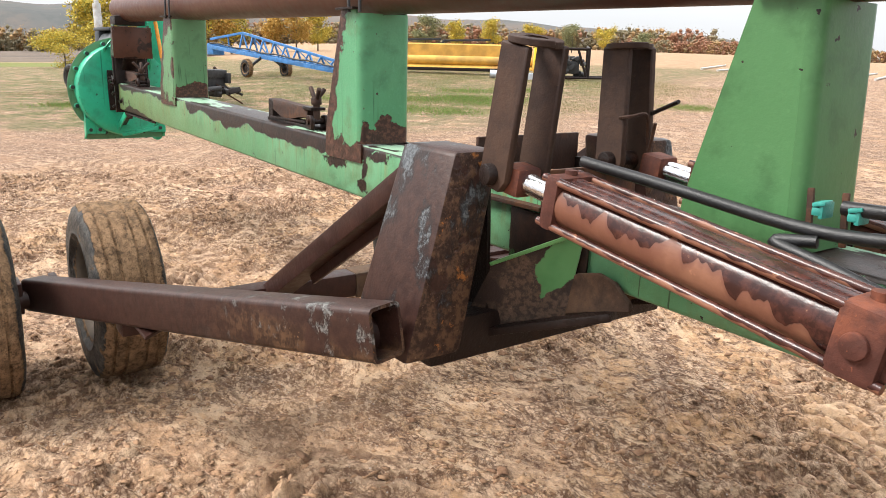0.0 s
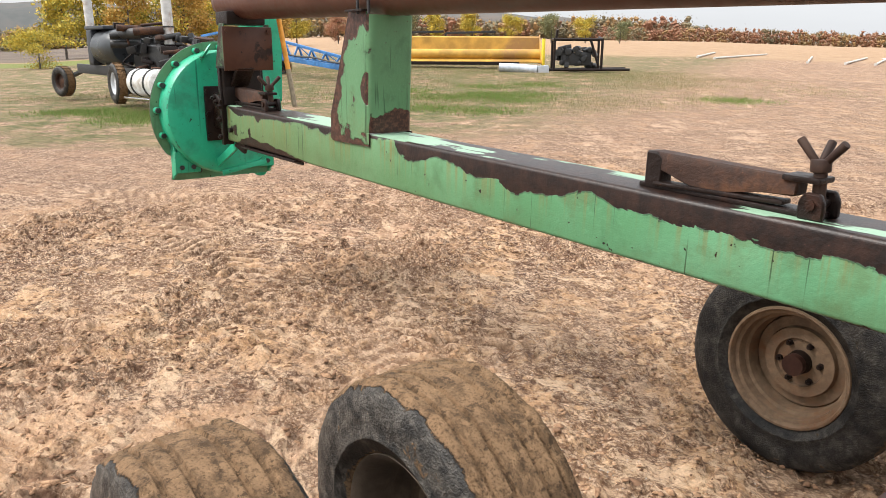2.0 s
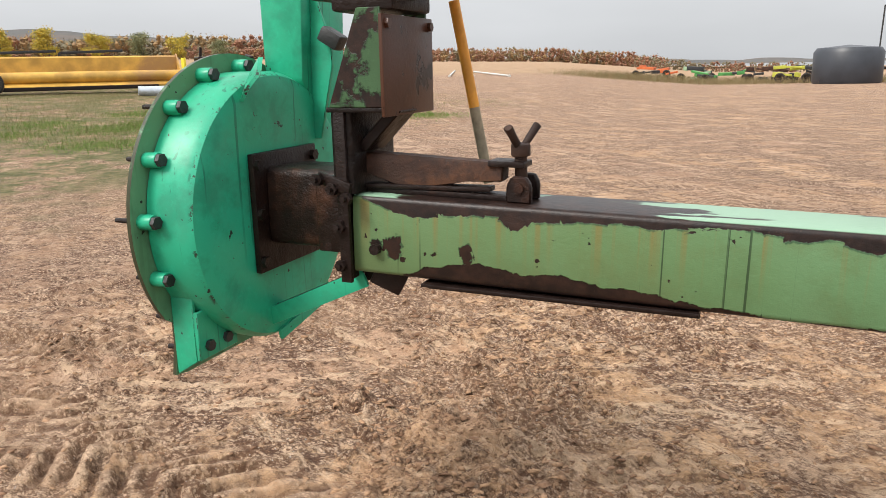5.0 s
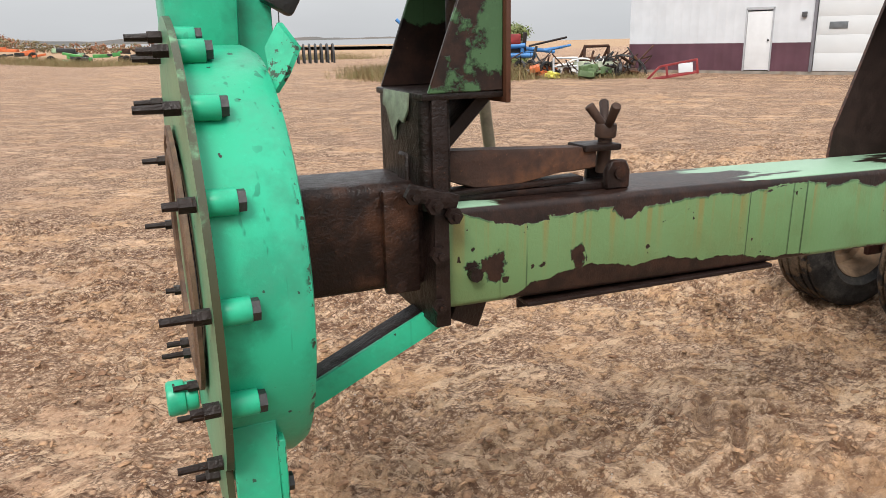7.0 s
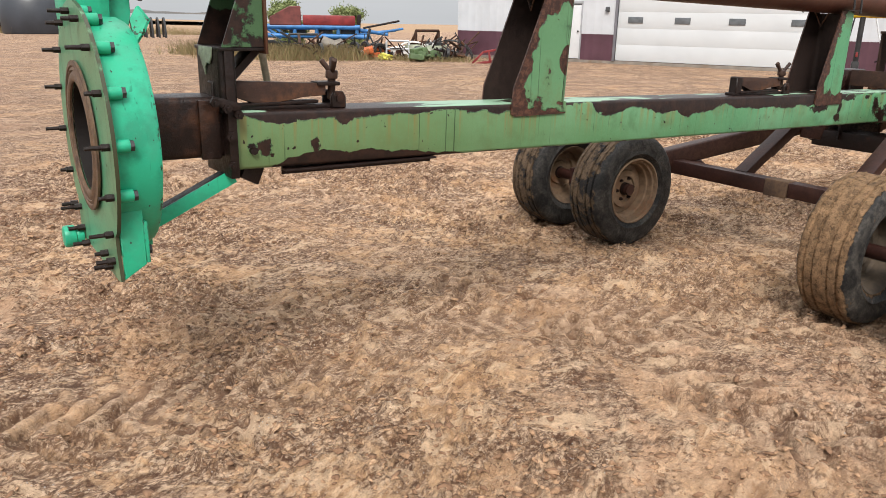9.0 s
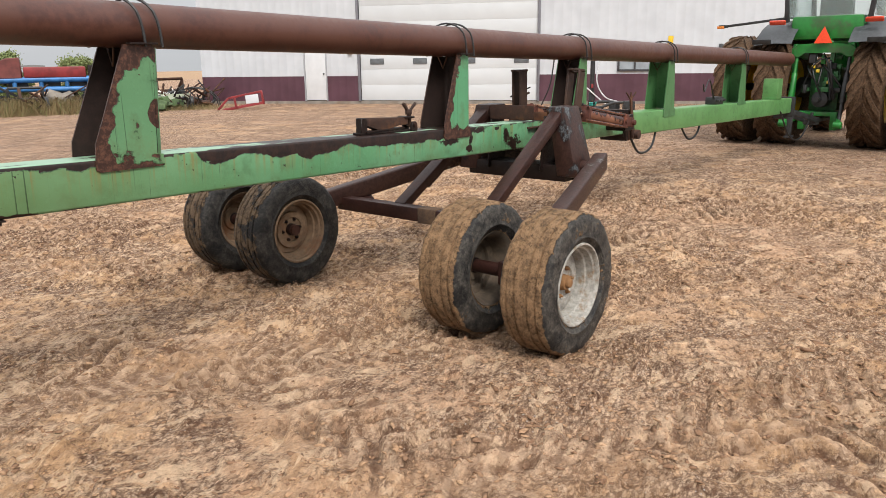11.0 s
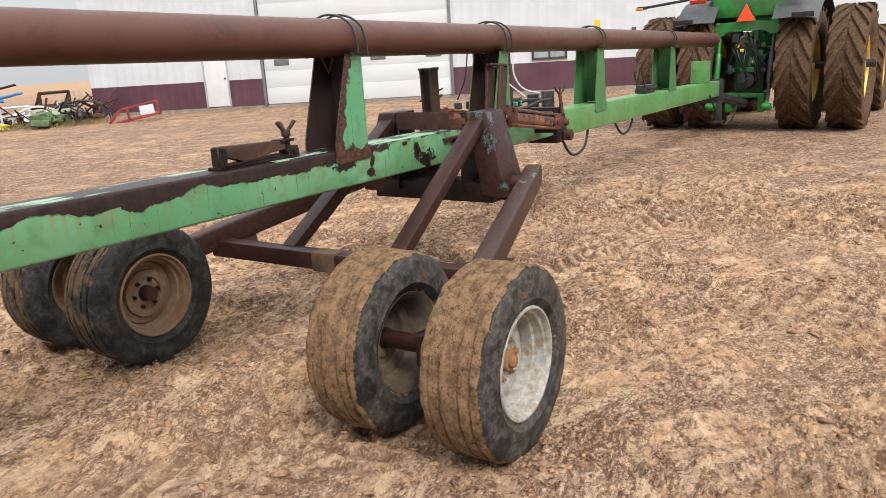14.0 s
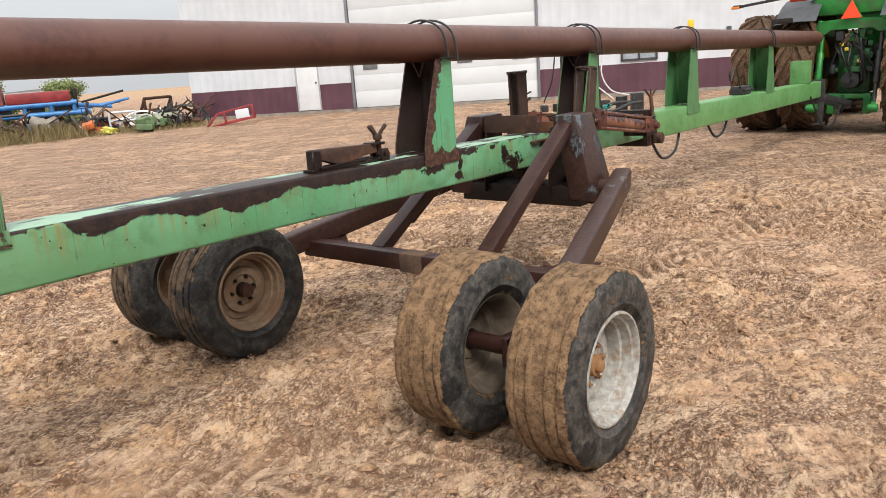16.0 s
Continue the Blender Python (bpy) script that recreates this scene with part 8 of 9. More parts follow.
def tree(x, y, tall, wide, mat, label, seed, low=0.25, group="field trees", dense=1.0):
    rng = np.random.default_rng(seed)
    t = thing("tree", label, "tree", pose(x, y, base(x, y) - 0.1), group)
    bm = bmesh.new()
    bm_hose(bm, ((0, 0, 0), (0.03 * tall * 0.2, 0, tall * 0.3), (-0.02 * tall, 0.02 * tall, tall * 0.62), (0, 0, tall * 0.9)), 0.022 * tall, 8, 5, lambda f: 1 - 0.85 * f)
    tips = []
    for k in range(13):
        h = rng.uniform(low + 0.05, 0.85)
        a = rng.uniform(0, 6.28)
        reach = wide * 0.5 * math.sin(math.pi * min(1, (h - low * 0.6) / (1.05 - low * 0.6))) * rng.uniform(0.6, 1.0)
        p = Vector((0, 0, tall * h))
        q = p + Vector((math.cos(a) * reach, math.sin(a) * reach, tall * rng.uniform(0.05, 0.16)))
        bm_hose(bm, (p, (p + q) / 2 + Vector((0, 0, tall * 0.02)), q), 0.008 * tall, 6, 3, lambda f: 1 - 0.8 * f)
        for u in (0.45, 0.7, 0.9, 1.05):
            tips.append(tuple(p.lerp(q, u) + Vector(rng.normal(0, 0.05 * wide, 3))))
    for k in range(10):
        a = rng.uniform(0, 6.28)
        tips.append((math.cos(a) * wide * rng.uniform(0, 0.22), math.sin(a) * wide * rng.uniform(0, 0.22), tall * rng.uniform(0.7, 0.98)))
    part("trunk", bm, BARK, t)
    v, f = leaf_cards(rng, tips, int(80 * dense), np.array((0.075 * wide, 0.075 * wide, 0.05 * tall)), 0.021 * tall)
    ob = new("crown", cards_mesh("crown", v, f, mat))
    ob.parent = t
    return t


rng = random.Random(3)
for k, (az, r, tall, mat, label) in enumerate((
        (169.5, 88, 6.6, LEAF_YELLOW, "yellow-green autumn tree in a field row"), (167.3, 90, 7.6, LEAF_YELLOW, "tall yellow autumn tree in a field row"), (165.4, 86, 7.2, LEAF_ORANGE, "orange-yellow autumn tree in a field row"),
        (163.5, 90, 7.4, LEAF_YELLOW, "tall yellow autumn tree in a field row"), (161.6, 90, 6.6, LEAF_ORANGE, "orange-yellow autumn tree in a field row"), (160.0, 94, 6.2, LEAF_YELLOW, "yellow-green autumn tree in a field row"),
        (157.0, 100, 5.2, LEAF_ORANGE, "orange autumn tree behind machines"), (155.2, 100, 5.4, LEAF_ORANGE, "orange autumn tree behind machines"), (153.6, 105, 5.0, LEAF_YELLOW, "yellow autumn tree behind machines"),
        (150.5, 120, 4.6, LEAF_RED, "rust-red autumn tree by the fields"), (147.6, 130, 5.2, LEAF_GREEN, "dull green autumn tree by the fields"), (145.5, 135, 5.6, LEAF_GREEN, "dull green autumn tree by the fields"),
        (143.2, 140, 5.2, LEAF_YELLOW, "yellow-green autumn tree by the fields"), (140.4, 150, 5.6, LEAF_YELLOW, "yellow-green autumn tree by the fields"), (137.5, 150, 5.0, LEAF_YELLOW, "yellow autumn tree by the fields"),
        (134.5, 160, 5.4, LEAF_GREEN, "dull green tree by the fields"), (132.0, 165, 5.4, LEAF_YELLOW, "yellow-green tree by the fields"), (129.5, 170, 4.8, LEAF_GREEN, "dull green tree by the fields"))):
    tree(r * math.cos(radians(az)), r * math.sin(radians(az)), tall * rng.uniform(0.95, 1.1), tall * rng.uniform(0.75, 1.0), mat, label, 100 + k, 0.15)
bx, by = -56.0, 8.2
shrub = tree(bx, by, 2.7, 4.6, LEAF_YELLOW, "round yellow-green shrub in the field", 77, 0.0, "shrubs", 1.4)
tree(10.2, 27.4, 2.0, 1.6, LEAF_BUSH, "green shrub behind parked machinery", 78, 0.0, "shrubs", 3.0)
tree(12.3, 26.2, 1.85, 2.0, LEAF_BUSH, "green shrub behind parked machinery", 79, 0.0, "shrubs", 3.0)


def woods(name, az0, az1, r, tall, mats, step, seed, label, deep=18):
    """A far belt of trees: trunks hidden, crowns as clumps of leaves, in one object for each colour."""
    rng = np.random.default_rng(seed)
    lots = {k: [] for k in range(len(mats))}
    az = az0
    while az < az1:
        for row in range(3):
            a = radians(az + rng.uniform(-0.4, 0.4) * step)
            rr = r + row * deep / 3 + rng.uniform(-3, 3)
            x, y = rr * math.cos(a), rr * math.sin(a)
            h = tall * rng.uniform(0.72, 1.12)
            w = h * rng.uniform(0.36, 0.55)
            k = int(rng.integers(0, len(mats)))
            zb = base(x, y)
            for _ in range(13):
                q = rng.uniform(0.04, 0.92)
                s = w * math.sin(math.pi * (0.12 + 0.8 * q)) * 0.8
                lots[k].append((x + rng.normal(0, s), y + rng.normal(0, s), zb + h * q))
        az += step
    for k, c in lots.items():
        if c:
            cores = np.array(c)
            m = len(cores)
            ring = [(0, 0, 1), (0.9, 0, 0.3), (0.3, 0.85, 0.35), (-0.75, 0.5, 0.3), (-0.7, -0.55, 0.35), (0.3, -0.85, 0.3), (0, 0, -1)]
            pts = cores[:, None] + np.array(ring)[None] * tall * np.array((0.13, 0.13, 0.15)) * rng.uniform(0.6, 1.2, (m, 7, 1))
            sides = np.array([(0, 1, 2), (0, 2, 3), (0, 3, 4), (0, 4, 5), (0, 5, 1), (6, 2, 1), (6, 3, 2), (6, 4, 3), (6, 5, 4), (6, 1, 5)])
            core = bpy.data.meshes.new("crown_mass")
            core.from_pydata(pts.reshape(-1, 3).tolist(), [], (sides[None] + (np.arange(m) * 7)[:, None, None]).reshape(-1, 3).tolist())
            core.materials.append(mats[k])
            tagged(new("crown_mass", core), label, "woods", kind="stuff")
            v, f = leaf_cards(rng, c, 22, np.array((tall * 0.11, tall * 0.11, tall * 0.095)), tall * 0.030)
            ob = new(name, cards_mesh(name, v, f, mats[k]))
            tagged(ob, label, "woods", kind="stuff")


woods("far_woods", 97, 131, 300, 4.9, (FAR_RED, FAR_RED, FAR_ORANGE, FAR_RED, FAR_GREEN), 0.38, 5, "far belt of rust-red autumn woods")
woods("far_woods", 125, 178, 330, 9.0, (FAR_GREEN, FAR_GREEN, FAR_ORANGE, FAR_RED), 0.6, 6, "far belt of mixed autumn woods")
woods("field_hedge", 86, 99, 260, 3.2, (FAR_RED, FAR_GREEN), 0.6, 7, "low far hedge")


def hill(name, r, a0, a1, heights, mat):
    bm = bmesh.new()
    n = 90
    rows = []
    for k in range(n + 1):
        f = k / n
        az = radians(a0 + (a1 - a0) * f)
        h = np.interp(f, np.linspace(0, 1, len(heights)), heights) + 3.5 * noise.fractal(Vector((f * 14, r * 0.01, 0)), 0.8, 2.1, 5)
        rows.append([bm.verts.new((q * math.cos(az), q * math.sin(az), z)) for q, z in ((r, 0), (r + 60, h * 0.7), (r + 160, h), (r + 400, h * 0.6))])
    for a, b in zip(rows, rows[1:]):
        for i in range(3):
            bm.faces.new((a[i], a[i + 1], b[i + 1], b[i]))
    ob = part(name, bm, mat, flat=180)
    return tagged(ob, "far wooded hills, brown and grey-green with haze in their colour", "hills", kind="structure")


def hill_mat():
    k = Mat("far_wooded_hill")
    p = k.world
    a, b = k.noise(0.012, 6, 0.65, space=p), k.noise(0.09, 5, 0.7, space=p)
    # hill tones greyed, distance haze put into the colour
    col = k.mix(k.step(a, 0.35, 0.65), (0.100, 0.102, 0.100), (0.145, 0.120, 0.104))
    col = k.mix(k.math("MULTIPLY", k.step(b, 0.45, 0.65), 0.5), col, (0.080, 0.088, 0.086))
    return k.done(col, 0.95, 0, 0.1)


HILL = hill_mat()
hill("hills", 700, 118, 186, (16, 30, 38, 44, 48, 50, 49, 48, 47, 44, 40), HILL)
hill("hills", 900, 66, 126, (2, 2, 3, 5, 9, 14, 18, 22), HILL)

# ---- parked machines and scrap beside the shed ----
combine = thing("folded_implement", "blue and red folded field implement in tall weeds", "machine", pose(9.4, 24.2, base(9.4, 24.2), 0, 0, -24))
for a, b, r in (((-2.1, 0, 1.02), (2.2, 0, 1.04), 0.10), ((-2.1, 0, 0.72), (2.6, 0, 0.70), 0.09), ((-2.0, 0.7, 1.02), (2.2, 0.7, 1.02), 0.08), ((-2.1, 0, 1.02), (-2.1, 0, 0.72), 0.09), ((-1.6, 0, 1.25), (-0.7, 0, 0.62), 0.06), ((-1.0, 0, 1.05), (-0.55, 0, 0.72), 0.05),
                ((-0.2, 0, 1.02), (-0.2, 0, 0.70), 0.07), ((0.6, 0, 1.02), (0.6, 0, 0.70), 0.07), ((1.4, 0, 1.02), (1.4, 0, 0.70), 0.07), ((2.1, 0, 1.02), (2.1, 0, 0.70), 0.07), ((-1.75, 0, 1.0), (-1.7, 0, 1.35), 0.08), ((-1.7, 0, 1.35), (-2.45, 0, 2.05), 0.06),
                ((2.2, 0.2, 0.95), (3.3, 0.3, 0.80), 0.07), ((2.2, 0.2, 0.80), (3.6, 0.4, 0.95), 0.05), ((2.9, 0.2, 0.85), (3.9, 0.4, 1.02), 0.045)):
    bm = bmesh.new()
    bm_rod(bm, a, b, r, seg=12)
    part("beam", bm, BLUE_PAINT, combine)
bm = bmesh.new()
bm_rod(bm, (2.35, 0.2, 1.02), (3.75, 0.4, 1.30), 0.04, seg=10)
part("lever", bm, RUST_DARK, combine)
bm = bmesh.new()
bm_bar(bm, (2.15, 0.1, 0.85), (2.2, 0.1, 1.50), 0.22, 0.14, 0.02)
part("upright", bm, RUST_DARK, combine)
bm = bmesh.new()
bm_prism(bm, [(-0.58, 0), (0.58, 0), (0.55, 0.70), (0.10, 0.66), (-0.30, 0.40), (-0.58, 0.30)], 0.8, pose(-0.52, 0.3, 1.08), 0.03)
part("hopper", bm, plain("dark_red_rusted_steel", (0.14, 0.035, 0.03), 0.6, 0, 0.4, 3, 0.3), combine, "dark red rusted hopper")
bm = bmesh.new()
bm_box(bm, (1.93, 0.8, 0.36), pose(1.07, 0.3, 1.28), 0.05)
part("red_box", bm, RED_PAINT, combine)
for x in (-0.1, 0.9, 1.8):
    bm = bmesh.new()
    bm_box(bm, (0.6, 0.5, 0.28), pose(x, 0.35, 0.86), 0.03)
    part("gear_box", bm, BLACK_IRON, combine)
for x in (-1.7, 1.4):
    simple_wheel("wheel", combine, x, 0.3, 0.36, 0.36, 0.12, OLD_TYRE, RUST_DARK, 0)
rng = random.Random(31)


def scrap(name, x, y, label, mat, kind, size=1.0, turn=0):
    t = thing(name, label, "scrap", pose(x, y, base(x, y), 0, 0, turn), "scrap beside the shed")
    if kind == "frame":
        for a, b in (((-0.5, 0, 0), (-0.5, 0, 0.8)), ((0.5, 0, 0), (0.5, 0, 0.8)), ((-0.5, 0, 0.8), (0.5, 0, 0.8)), ((-0.5, 0, 0.45), (0.5, 0, 0.45)), ((-0.5, 0.5, 0), (-0.5, 0, 0.75)), ((0.5, 0.5, 0), (0.5, 0, 0.75))):
            bm = bmesh.new()
            bm_rod(bm, Vector(a) * size, Vector(b) * size, 0.045 * size, seg=10)
            part("tube", bm, mat, t)
    elif kind == "tub":
        bm = bmesh.new()
        bm_lathe(bm, [(0.0, 0.0), (0.55, 0.0), (0.62, 0.1), (0.70, 0.5), (0.66, 0.5), (0.56, 0.12), (0.0, 0.08)], m=Matrix.Diagonal((1.1 * size, 0.7 * size, size, 1)) @ Matrix.Rotation(radians(90), 4, "X"), seg=24)
        part("tub_body", bm, mat, t)
    elif kind == "arch":
        for s in (-0.35, 0.35):
            bm = bmesh.new()
            bm_hose(bm, [(1.2 * math.cos(a) * size, s, 0.95 * math.sin(a) * size) for a in np.linspace(0, math.pi, 10)], 0.03 * size, 8, 3)
            part("hoop", bm, mat, t)
        for a in np.linspace(0.3, 2.8, 6):
            bm = bmesh.new()
            bm_rod(bm, (1.2 * math.cos(a) * size, -0.35, 0.95 * math.sin(a) * size), (1.2 * math.cos(a) * size, 0.35, 0.95 * math.sin(a) * size), 0.03, seg=8)
            part("rung", bm, mat, t)
    elif kind == "tangle":
        for k in range(16):
            p = Vector((rng.uniform(-0.8, 0.8), rng.uniform(-0.35, 0.35), rng.uniform(0.04, 0.55))) * size
            q = p + Vector((rng.uniform(-0.7, 0.7), rng.uniform(-0.3, 0.3), rng.uniform(-0.1, 0.5))) * size
            q.z = max(q.z, 0.03)
            bm = bmesh.new()
            if k % 3:
                bm_rod(bm, p, q, rng.uniform(0.012, 0.03) * size, seg=8)
            else:
                bm_bar(bm, p, q, rng.uniform(0.04, 0.10) * size, rng.uniform(0.03, 0.07) * size, 0.004)
            part("bar", bm, mat if k % 4 else RUST_WARM, t)
        for k in range(2):
            bm = bmesh.new()
            bm_lathe(bm, [(0.20 * size, -0.05), (0.27 * size, -0.05), (0.28 * size, 0.0), (0.27 * size, 0.05), (0.20 * size, 0.05)], m=pose(rng.uniform(-0.6, 0.6) * size, 0, 0.27 * size, 0, 0, rng.uniform(0, 90)), seg=24, closed=True)
            part("wheel_ring", bm, BLACK_IRON, t)
    else:
        for k in range(7):
            bm = bmesh.new()
            bm_box(bm, (rng.uniform(0.2, 0.8) * size, rng.uniform(0.1, 0.5) * size, rng.uniform(0.08, 0.35) * size), pose(rng.uniform(-0.6, 0.6) * size, rng.uniform(-0.3, 0.3) * size, rng.uniform(0.05, 0.4) * size, rng.uniform(-20, 20), rng.uniform(-20, 20), rng.uniform(0, 180)), 0.02)
            part("piece", bm, mat, t)
    return t


scrap("black_frame", 8.9, 22.8, "black tubular steel frame in weeds", BLACK_IRON, "frame", 1.0, -20)
scrap("grey_crate", 9.9, 22.4, "grey weathered wooden crate", plain("weathered_boards", (0.22, 0.195, 0.165), 0.8, 0, 0.3, 6), "heap", 1.2)
scrap("orange_implement", 11.0, 21.4, "orange implement part on the ground", ORANGE_PAINT, "heap", 0.8)
scrap("white_rack", 11.7, 21.0, "white steel rack leaning in weeds", WHITE_STEEL, "frame", 0.8, -30)
scrap("bent_hoops", 12.6, 21.4, "grey bent tube frame in grass", PIPE_PALE, "arch", 0.62, -30)
scrap("pale_tub", 12.7, 20.7, "pale green plastic tub lying open", plain("pale_green_plastic", (0.48, 0.52, 0.40), 0.5, 0, 0.2, 4), "tub", 1.0, -30)
scrap("green_implement", 12.0, 19.7, "faded green implement part in grass", plain("faded_green", (0.085, 0.135, 0.055), 0.6, 0, 0.3, 5), "heap", 0.9)
scrap("hay_rake_wheel", 13.9, 20.9, "dark curved rake frame", BLACK_IRON, "arch", 0.7, -40)
scrap("grey_implement", 13.4, 21.9, "grey rusty implement parts", RUST_WARM, "heap", 1.1)
scrap("yellow_implement", 11.0, 20.6, "yellow implement part in grass", plain("dull_yellow_paint", (0.55, 0.50, 0.08), 0.5, 0, 0.2, 5), "heap", 0.45)
scrap("brown_implement", 10.6, 22.3, "brown rusty implement parts", RUST_WARM, "heap", 0.9)
scrap("rusty_rack", 14.0, 22.6, "grey rusty steel rack by the shed", RUST_WARM, "frame", 1.2, 10)
for x, y, mat, label, size in ((12.2, 20.9, PIPE_PALE, "pale grey metal scraps in a heap", 0.7), (13.1, 20.9, RUST_DARK, "dark rusty metal scraps in a heap", 0.8), (11.5, 21.9, BLACK_IRON, "black machine parts in a heap", 0.8), (12.9, 22.6, PIPE_PALE, "pale grey machine parts in a heap", 0.9),
                               (10.4, 22.0, WHITE_STEEL, "white sheet-metal scraps in a heap", 0.55), (13.6, 20.2, RUST_WARM, "brown rusty scraps in a heap", 0.6)):
    scrap("scrap_heap", x, y, label, mat, "heap", size)
for x, y, mat, label, size, turn in ((10.2, 21.7, BLACK_IRON, "tangle of black implement frames in weeds", 1.1, 10), (11.4, 21.3, RUST_DARK, "tangle of dark rusty bars in weeds", 1.0, -20), (12.4, 20.4, PIPE_PALE, "tangle of pale tubes and bars in grass", 0.9, 30),
                                     (13.3, 20.6, BLACK_IRON, "black disc frames with small wheels", 1.1, -40), (14.2, 21.2, RUST_WARM, "brown rusty implement frames by the shed", 1.0, 0), (9.2, 22.0, RUST_WARM, "brown rusty bars among dry weeds", 1.0, 60),
                                     (8.2, 22.9, BLACK_IRON, "black tine frames among dry weeds", 1.1, -30), (12.9, 19.8, RUST_DARK, "low dark rusty frame in grass", 0.8, 15)):
    scrap("scrap_tangle", x, y, label, mat, "tangle", size, turn)
red = thing("red_gravity_box", "tipped red steel implement frame with a white panel", "scrap", pose(13.7, 18.0, base(13.7, 18), 0, -8, -40))
for a, b in (((-0.75, -0.25, 0.05), (0.8, -0.25, 0.10)), ((-0.75, 0.25, 0.05), (0.8, 0.25, 0.10)), ((-0.3, -0.25, 0.42), (0.8, -0.25, 0.48)), ((-0.75, -0.25, 0.05), (-0.3, -0.25, 0.42)), ((0.8, -0.25, 0.05), (0.8, -0.25, 0.48)), ((-0.1, -0.25, 0.06), (-0.1, -0.25, 0.43)), ((0.8, 0.25, 0.1), (0.8, -0.25, 0.48))):
    bm = bmesh.new()
    bm_bar(bm, a, b, 0.07, 0.07, 0.01)
    part("frame_bar", bm, RED_PAINT, red)
bm = bmesh.new()
bm_box(bm, (0.42, 0.03, 0.28), pose(0.46, -0.27, 0.28, 0, 3, 0), 0.006)
part("white_panel", bm, WHITE_STEEL, red)
# far row of implements across the yard
tank2 = thing("dark_tank", "large dark plastic tank beyond the yard", "tank", pose(4.7, 58.0, base(4.7, 58)))
bm = bmesh.new()
bm_lathe(bm, [(0.0, 0.0), (2.1, 0.0), (2.2, 0.15), (2.2, 2.1), (2.0, 2.4), (0.0, 2.6)], m=Matrix.Rotation(radians(90), 4, "X"), seg=36)
part("tank_body", bm, plain("dark_plastic", (0.035, 0.04, 0.05), 0.45, 0, 0.2, 1), tank2)
for x, y, tall in ((8.0, 57.5, 4.5), (9.2, 58.2, 4.0), (6.6, 59, 5.2)):
    bm = bmesh.new()
    bm_rod(bm, (x, y, base(x, y)), (x + 0.1, y, base(x, y) + tall), 0.05, seg=8)
    tagged(part("mast", bm, BLACK_IRON), "thin dark steel mast across the yard", "mast", "masts")
hoops = thing("hoop_frame", "row of dark steel hoops across the yard", "frame", pose(9.0, 47.3, base(9, 47.3), 0, 0, -10))
for k in range(9):
    bm = bmesh.new()
    bm_hose(bm, [(-1.5 + 0.37 * k, 0.9 * math.cos(a), 1.15 * math.sin(a)) for a in np.linspace(0, math.pi, 9)], 0.07, 6, 2)
    part("hoop", bm, BLACK_IRON, hoops)
for x, y, mat, label, size in ((-3.8, 73.6, plain("implement_green", (0.06, 0.25, 0.06), 0.5, 0, 0.3, 2), "long green field implement across the yard", 3.0), (-11.0, 78.0, ORANGE_PAINT, "orange field implement across the yard", 2.6), (-0.6, 70.0, RUST_WARM, "rusty implement across the yard", 1.8),
                            (1.6, 64.0, plain("implement_yellow", (0.45, 0.45, 0.06), 0.5, 0, 0.3, 2), "yellow-green implement across the yard", 1.6), (2.6, 66, RUST_DARK, "dark rusty round bale feeder", 1.8), (-6.5, 76, plain("implement_pale_green", (0.30, 0.42, 0.26), 0.5, 0, 0.3, 2), "pale green implement across the yard", 2.4)):
    t = thing("field_implement", label, "machine", pose(x, y, base(x, y), 0, 0, -8), "implements across the yard")
    for k in range(9):
        bm = bmesh.new()
        bm_box(bm, (rng.uniform(0.3, 1.3) * size * 0.6, rng.uniform(0.2, 0.6), rng.uniform(0.12, 0.4)), pose(rng.uniform(-0.8, 0.8) * size, rng.uniform(-0.3, 0.3), rng.uniform(0.3, 1.25), 0, rng.uniform(-12, 12), rng.uniform(-15, 15)), 0.03)
        part("section", bm, mat if k % 4 else BLACK_IRON, t)
    for s in (-0.6, 0.6):
        simple_wheel("wheel", t, s * size, -0.4, 0.4, 0.4, 0.12, OLD_TYRE, RUST_DARK)


# ---- grass and weeds ----
def blades(name, spots, count, tall, mat, label, seed):
    """Tufts of thin bent blades about the spots (x, y, spread)."""
    rng = np.random.default_rng(seed)
    vs = []
    for x, y, sp in spots:
        n = int(count)
        px, py = x + rng.normal(0, sp, n), y + rng.normal(0, sp, n)
        pz = land(px, py)
        h = tall * rng.uniform(0.4, 1.3, n)
        a = rng.uniform(0, 6.28, n)
        w = 0.006 * (tall / 0.1) ** 0.4
        lean = rng.normal(0, 0.4, (n, 2)) * h[:, None]
        b0 = np.stack([px - w * np.cos(a), py - w * np.sin(a), pz], 1)
        b1 = np.stack([px + w * np.cos(a), py + w * np.sin(a), pz], 1)
        t1 = np.stack([px + lean[:, 0] + 0.2 * w, py + lean[:, 1], pz + h], 1)
        t0 = np.stack([px + lean[:, 0] - 0.2 * w, py + lean[:, 1], pz + h], 1)
        vs.append(np.stack([b0, b1, t1, t0], 1).reshape(-1, 3))
    v = np.concatenate(vs)
    ob = new(name, cards_mesh(name, v, np.arange(len(v)).reshape(-1, 4), mat))
    return tagged(ob, label, "grass", kind="stuff")


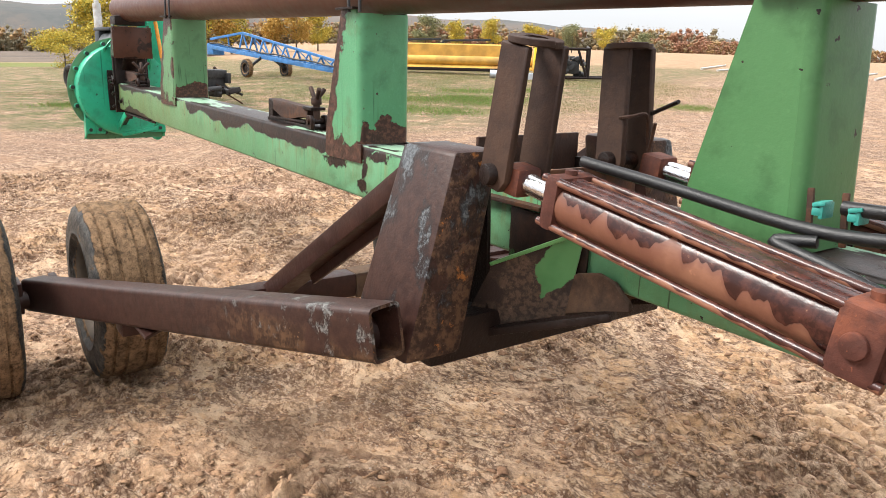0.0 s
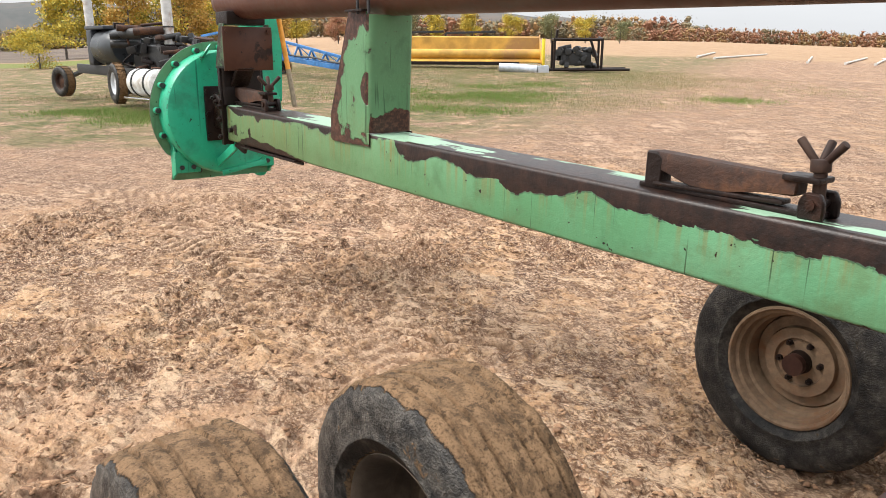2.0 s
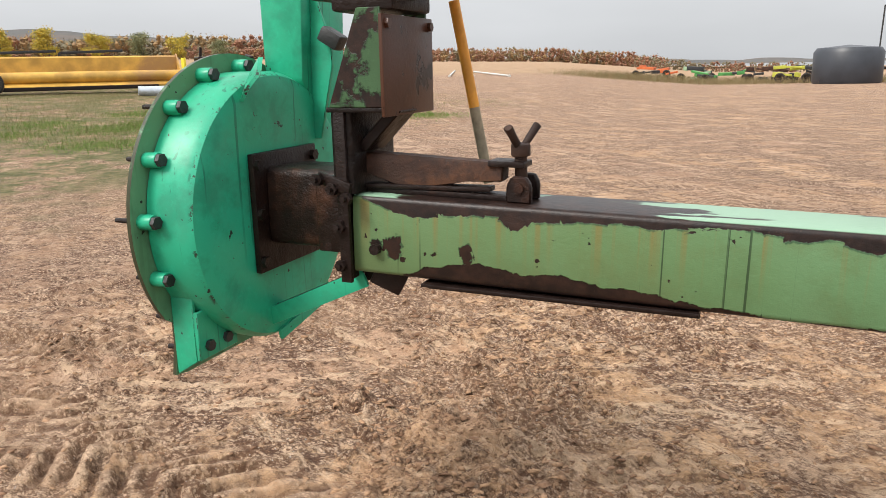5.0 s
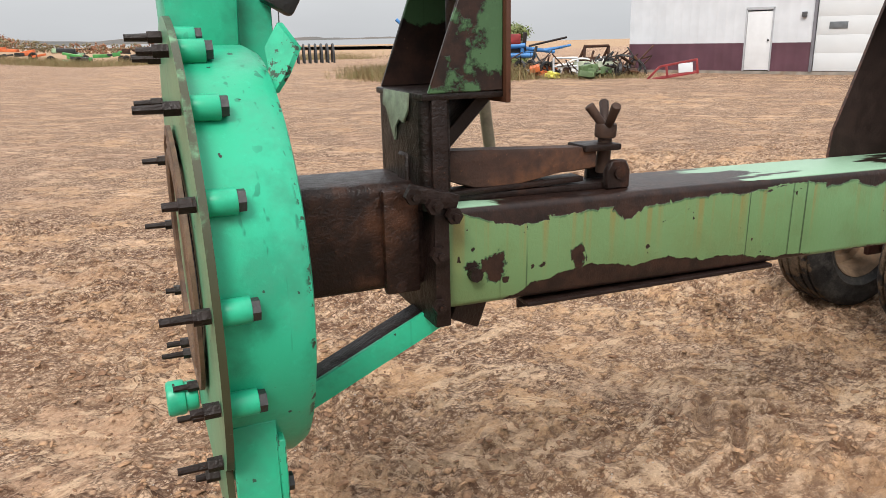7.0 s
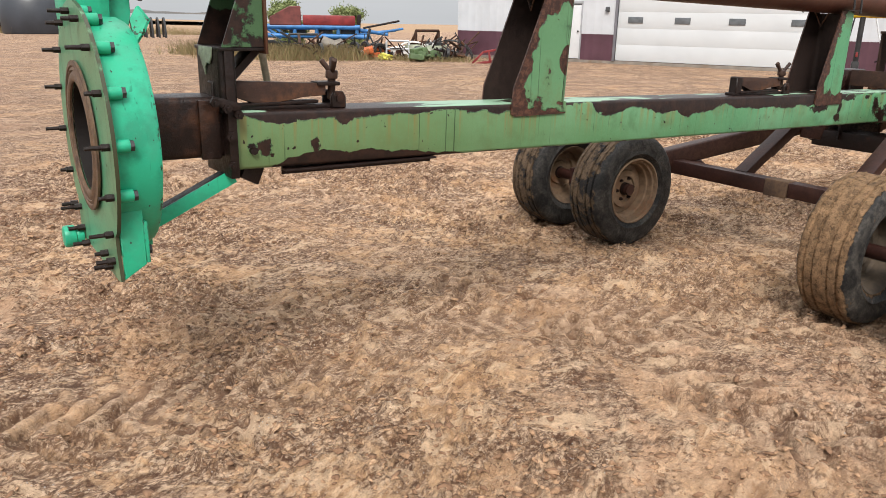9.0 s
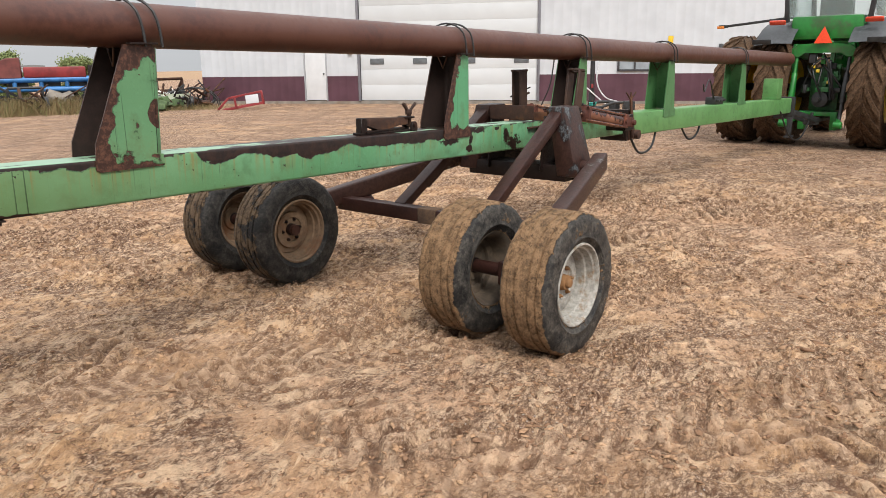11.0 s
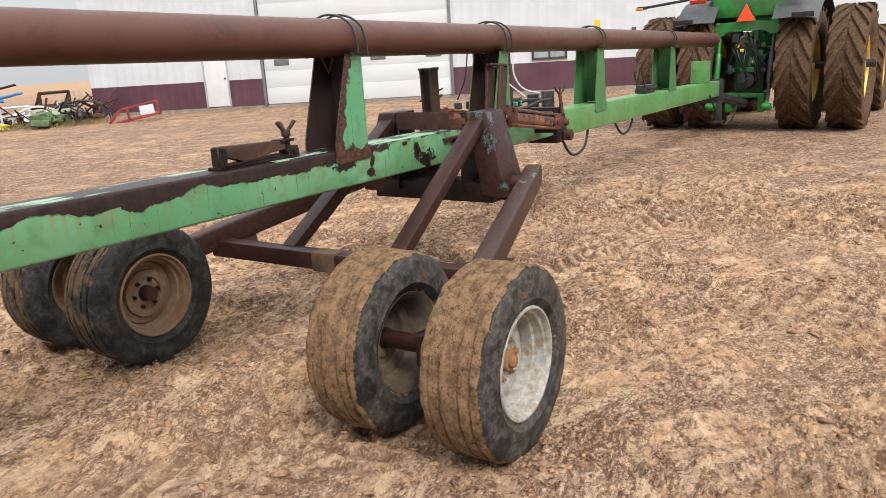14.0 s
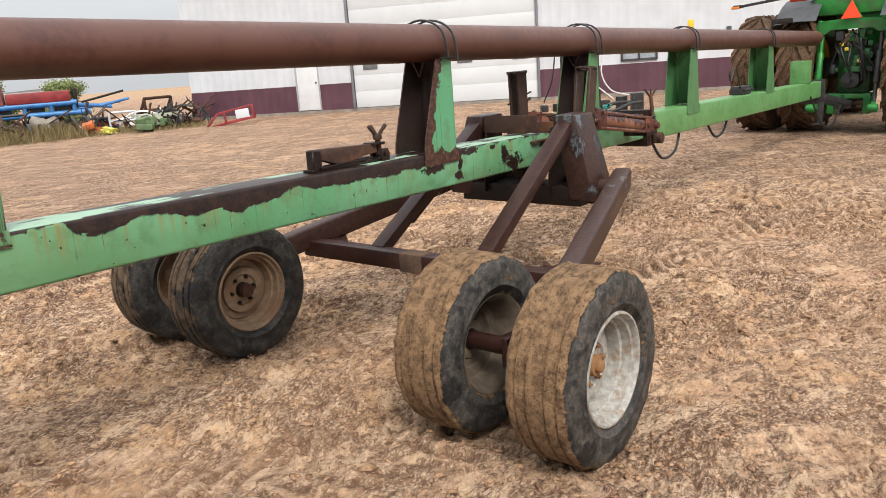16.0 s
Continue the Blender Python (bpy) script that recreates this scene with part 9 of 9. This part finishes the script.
GRASS_FRESH = leaf_mat("fresh_grass", (0.12, 0.20, 0.042), (0.17, 0.25, 0.058), (0.23, 0.22, 0.085))
GRASS_DRY = leaf_mat("dry_weeds", (0.19, 0.140, 0.070), (0.25, 0.185, 0.095), (0.17, 0.17, 0.07))
rs = np.random.default_rng(9)
fresh = [(x + rs.normal(0, 0.5), y + rs.normal(0, 0.5), 0.55) for x, y in ((-13.2, 2.6), (-14.0, 3.2), (-15.0, 3.4), (-15.8, 3.0), (-16.5, 2.6), (-13.5, 10.5), (-14.2, 11.4), (-15.0, 12.6), (-12.6, 11.8), (-13.6, 13.0), (-16.5, 14.5), (-15.5, 15.5), (-12.5, 9.4), (-11.6, 10.4), (-17.2, 3.2), (-9.6, 18.0), (-14.8, 9.8), (-16.0, 11.2))]
blades("grass", fresh, 1500, 0.075, GRASS_FRESH, "bright green fresh grass patches", 1)
patch = [(x, y, 1.1) for x, y in zip(rs.uniform(-30, -9, 150), rs.uniform(2, 26, 150)) if -0.75 * x + 0.62 * y > 15.5]
blades("grass", patch, 620, 0.055, leaf_mat("thin_yard_grass", (0.17, 0.175, 0.065), (0.27, 0.235, 0.11), (0.33, 0.27, 0.15)), "thin grass and weeds over mud", 2)
weeds = [(x, y, 0.5) for x, y in ((7.6, 23.6), (8.3, 22.6), (9.0, 22.0), (9.8, 21.6), (8.6, 23.4), (7.0, 25.0), (10.0, 23.0), (9.3, 24.8), (6.2, 26.0), (7.4, 22.6), (8.0, 21.9), (6.6, 23.6), (9.4, 21.6))]
blades("weeds", weeds, 1000, 0.42, GRASS_DRY, "tall dry weeds round the scrap", 3)
low_w = [(x, y, 0.45) for x, y in ((10.4, 21.4), (11.2, 20.8), (11.8, 20.2), (12.6, 19.7), (13.2, 19.4), (11.4, 21.8), (12.2, 21.0))]
blades("weeds", low_w, 420, 0.16, GRASS_DRY, "low dry weeds round the scrap", 6)
far_w = [(x, y, 2.2) for x, y in zip(rs.uniform(-16, 16, 60), rs.uniform(62, 72, 60))]
blades("weeds", far_w, 260, 0.5, GRASS_DRY, "tall dry weeds across the yard", 4)
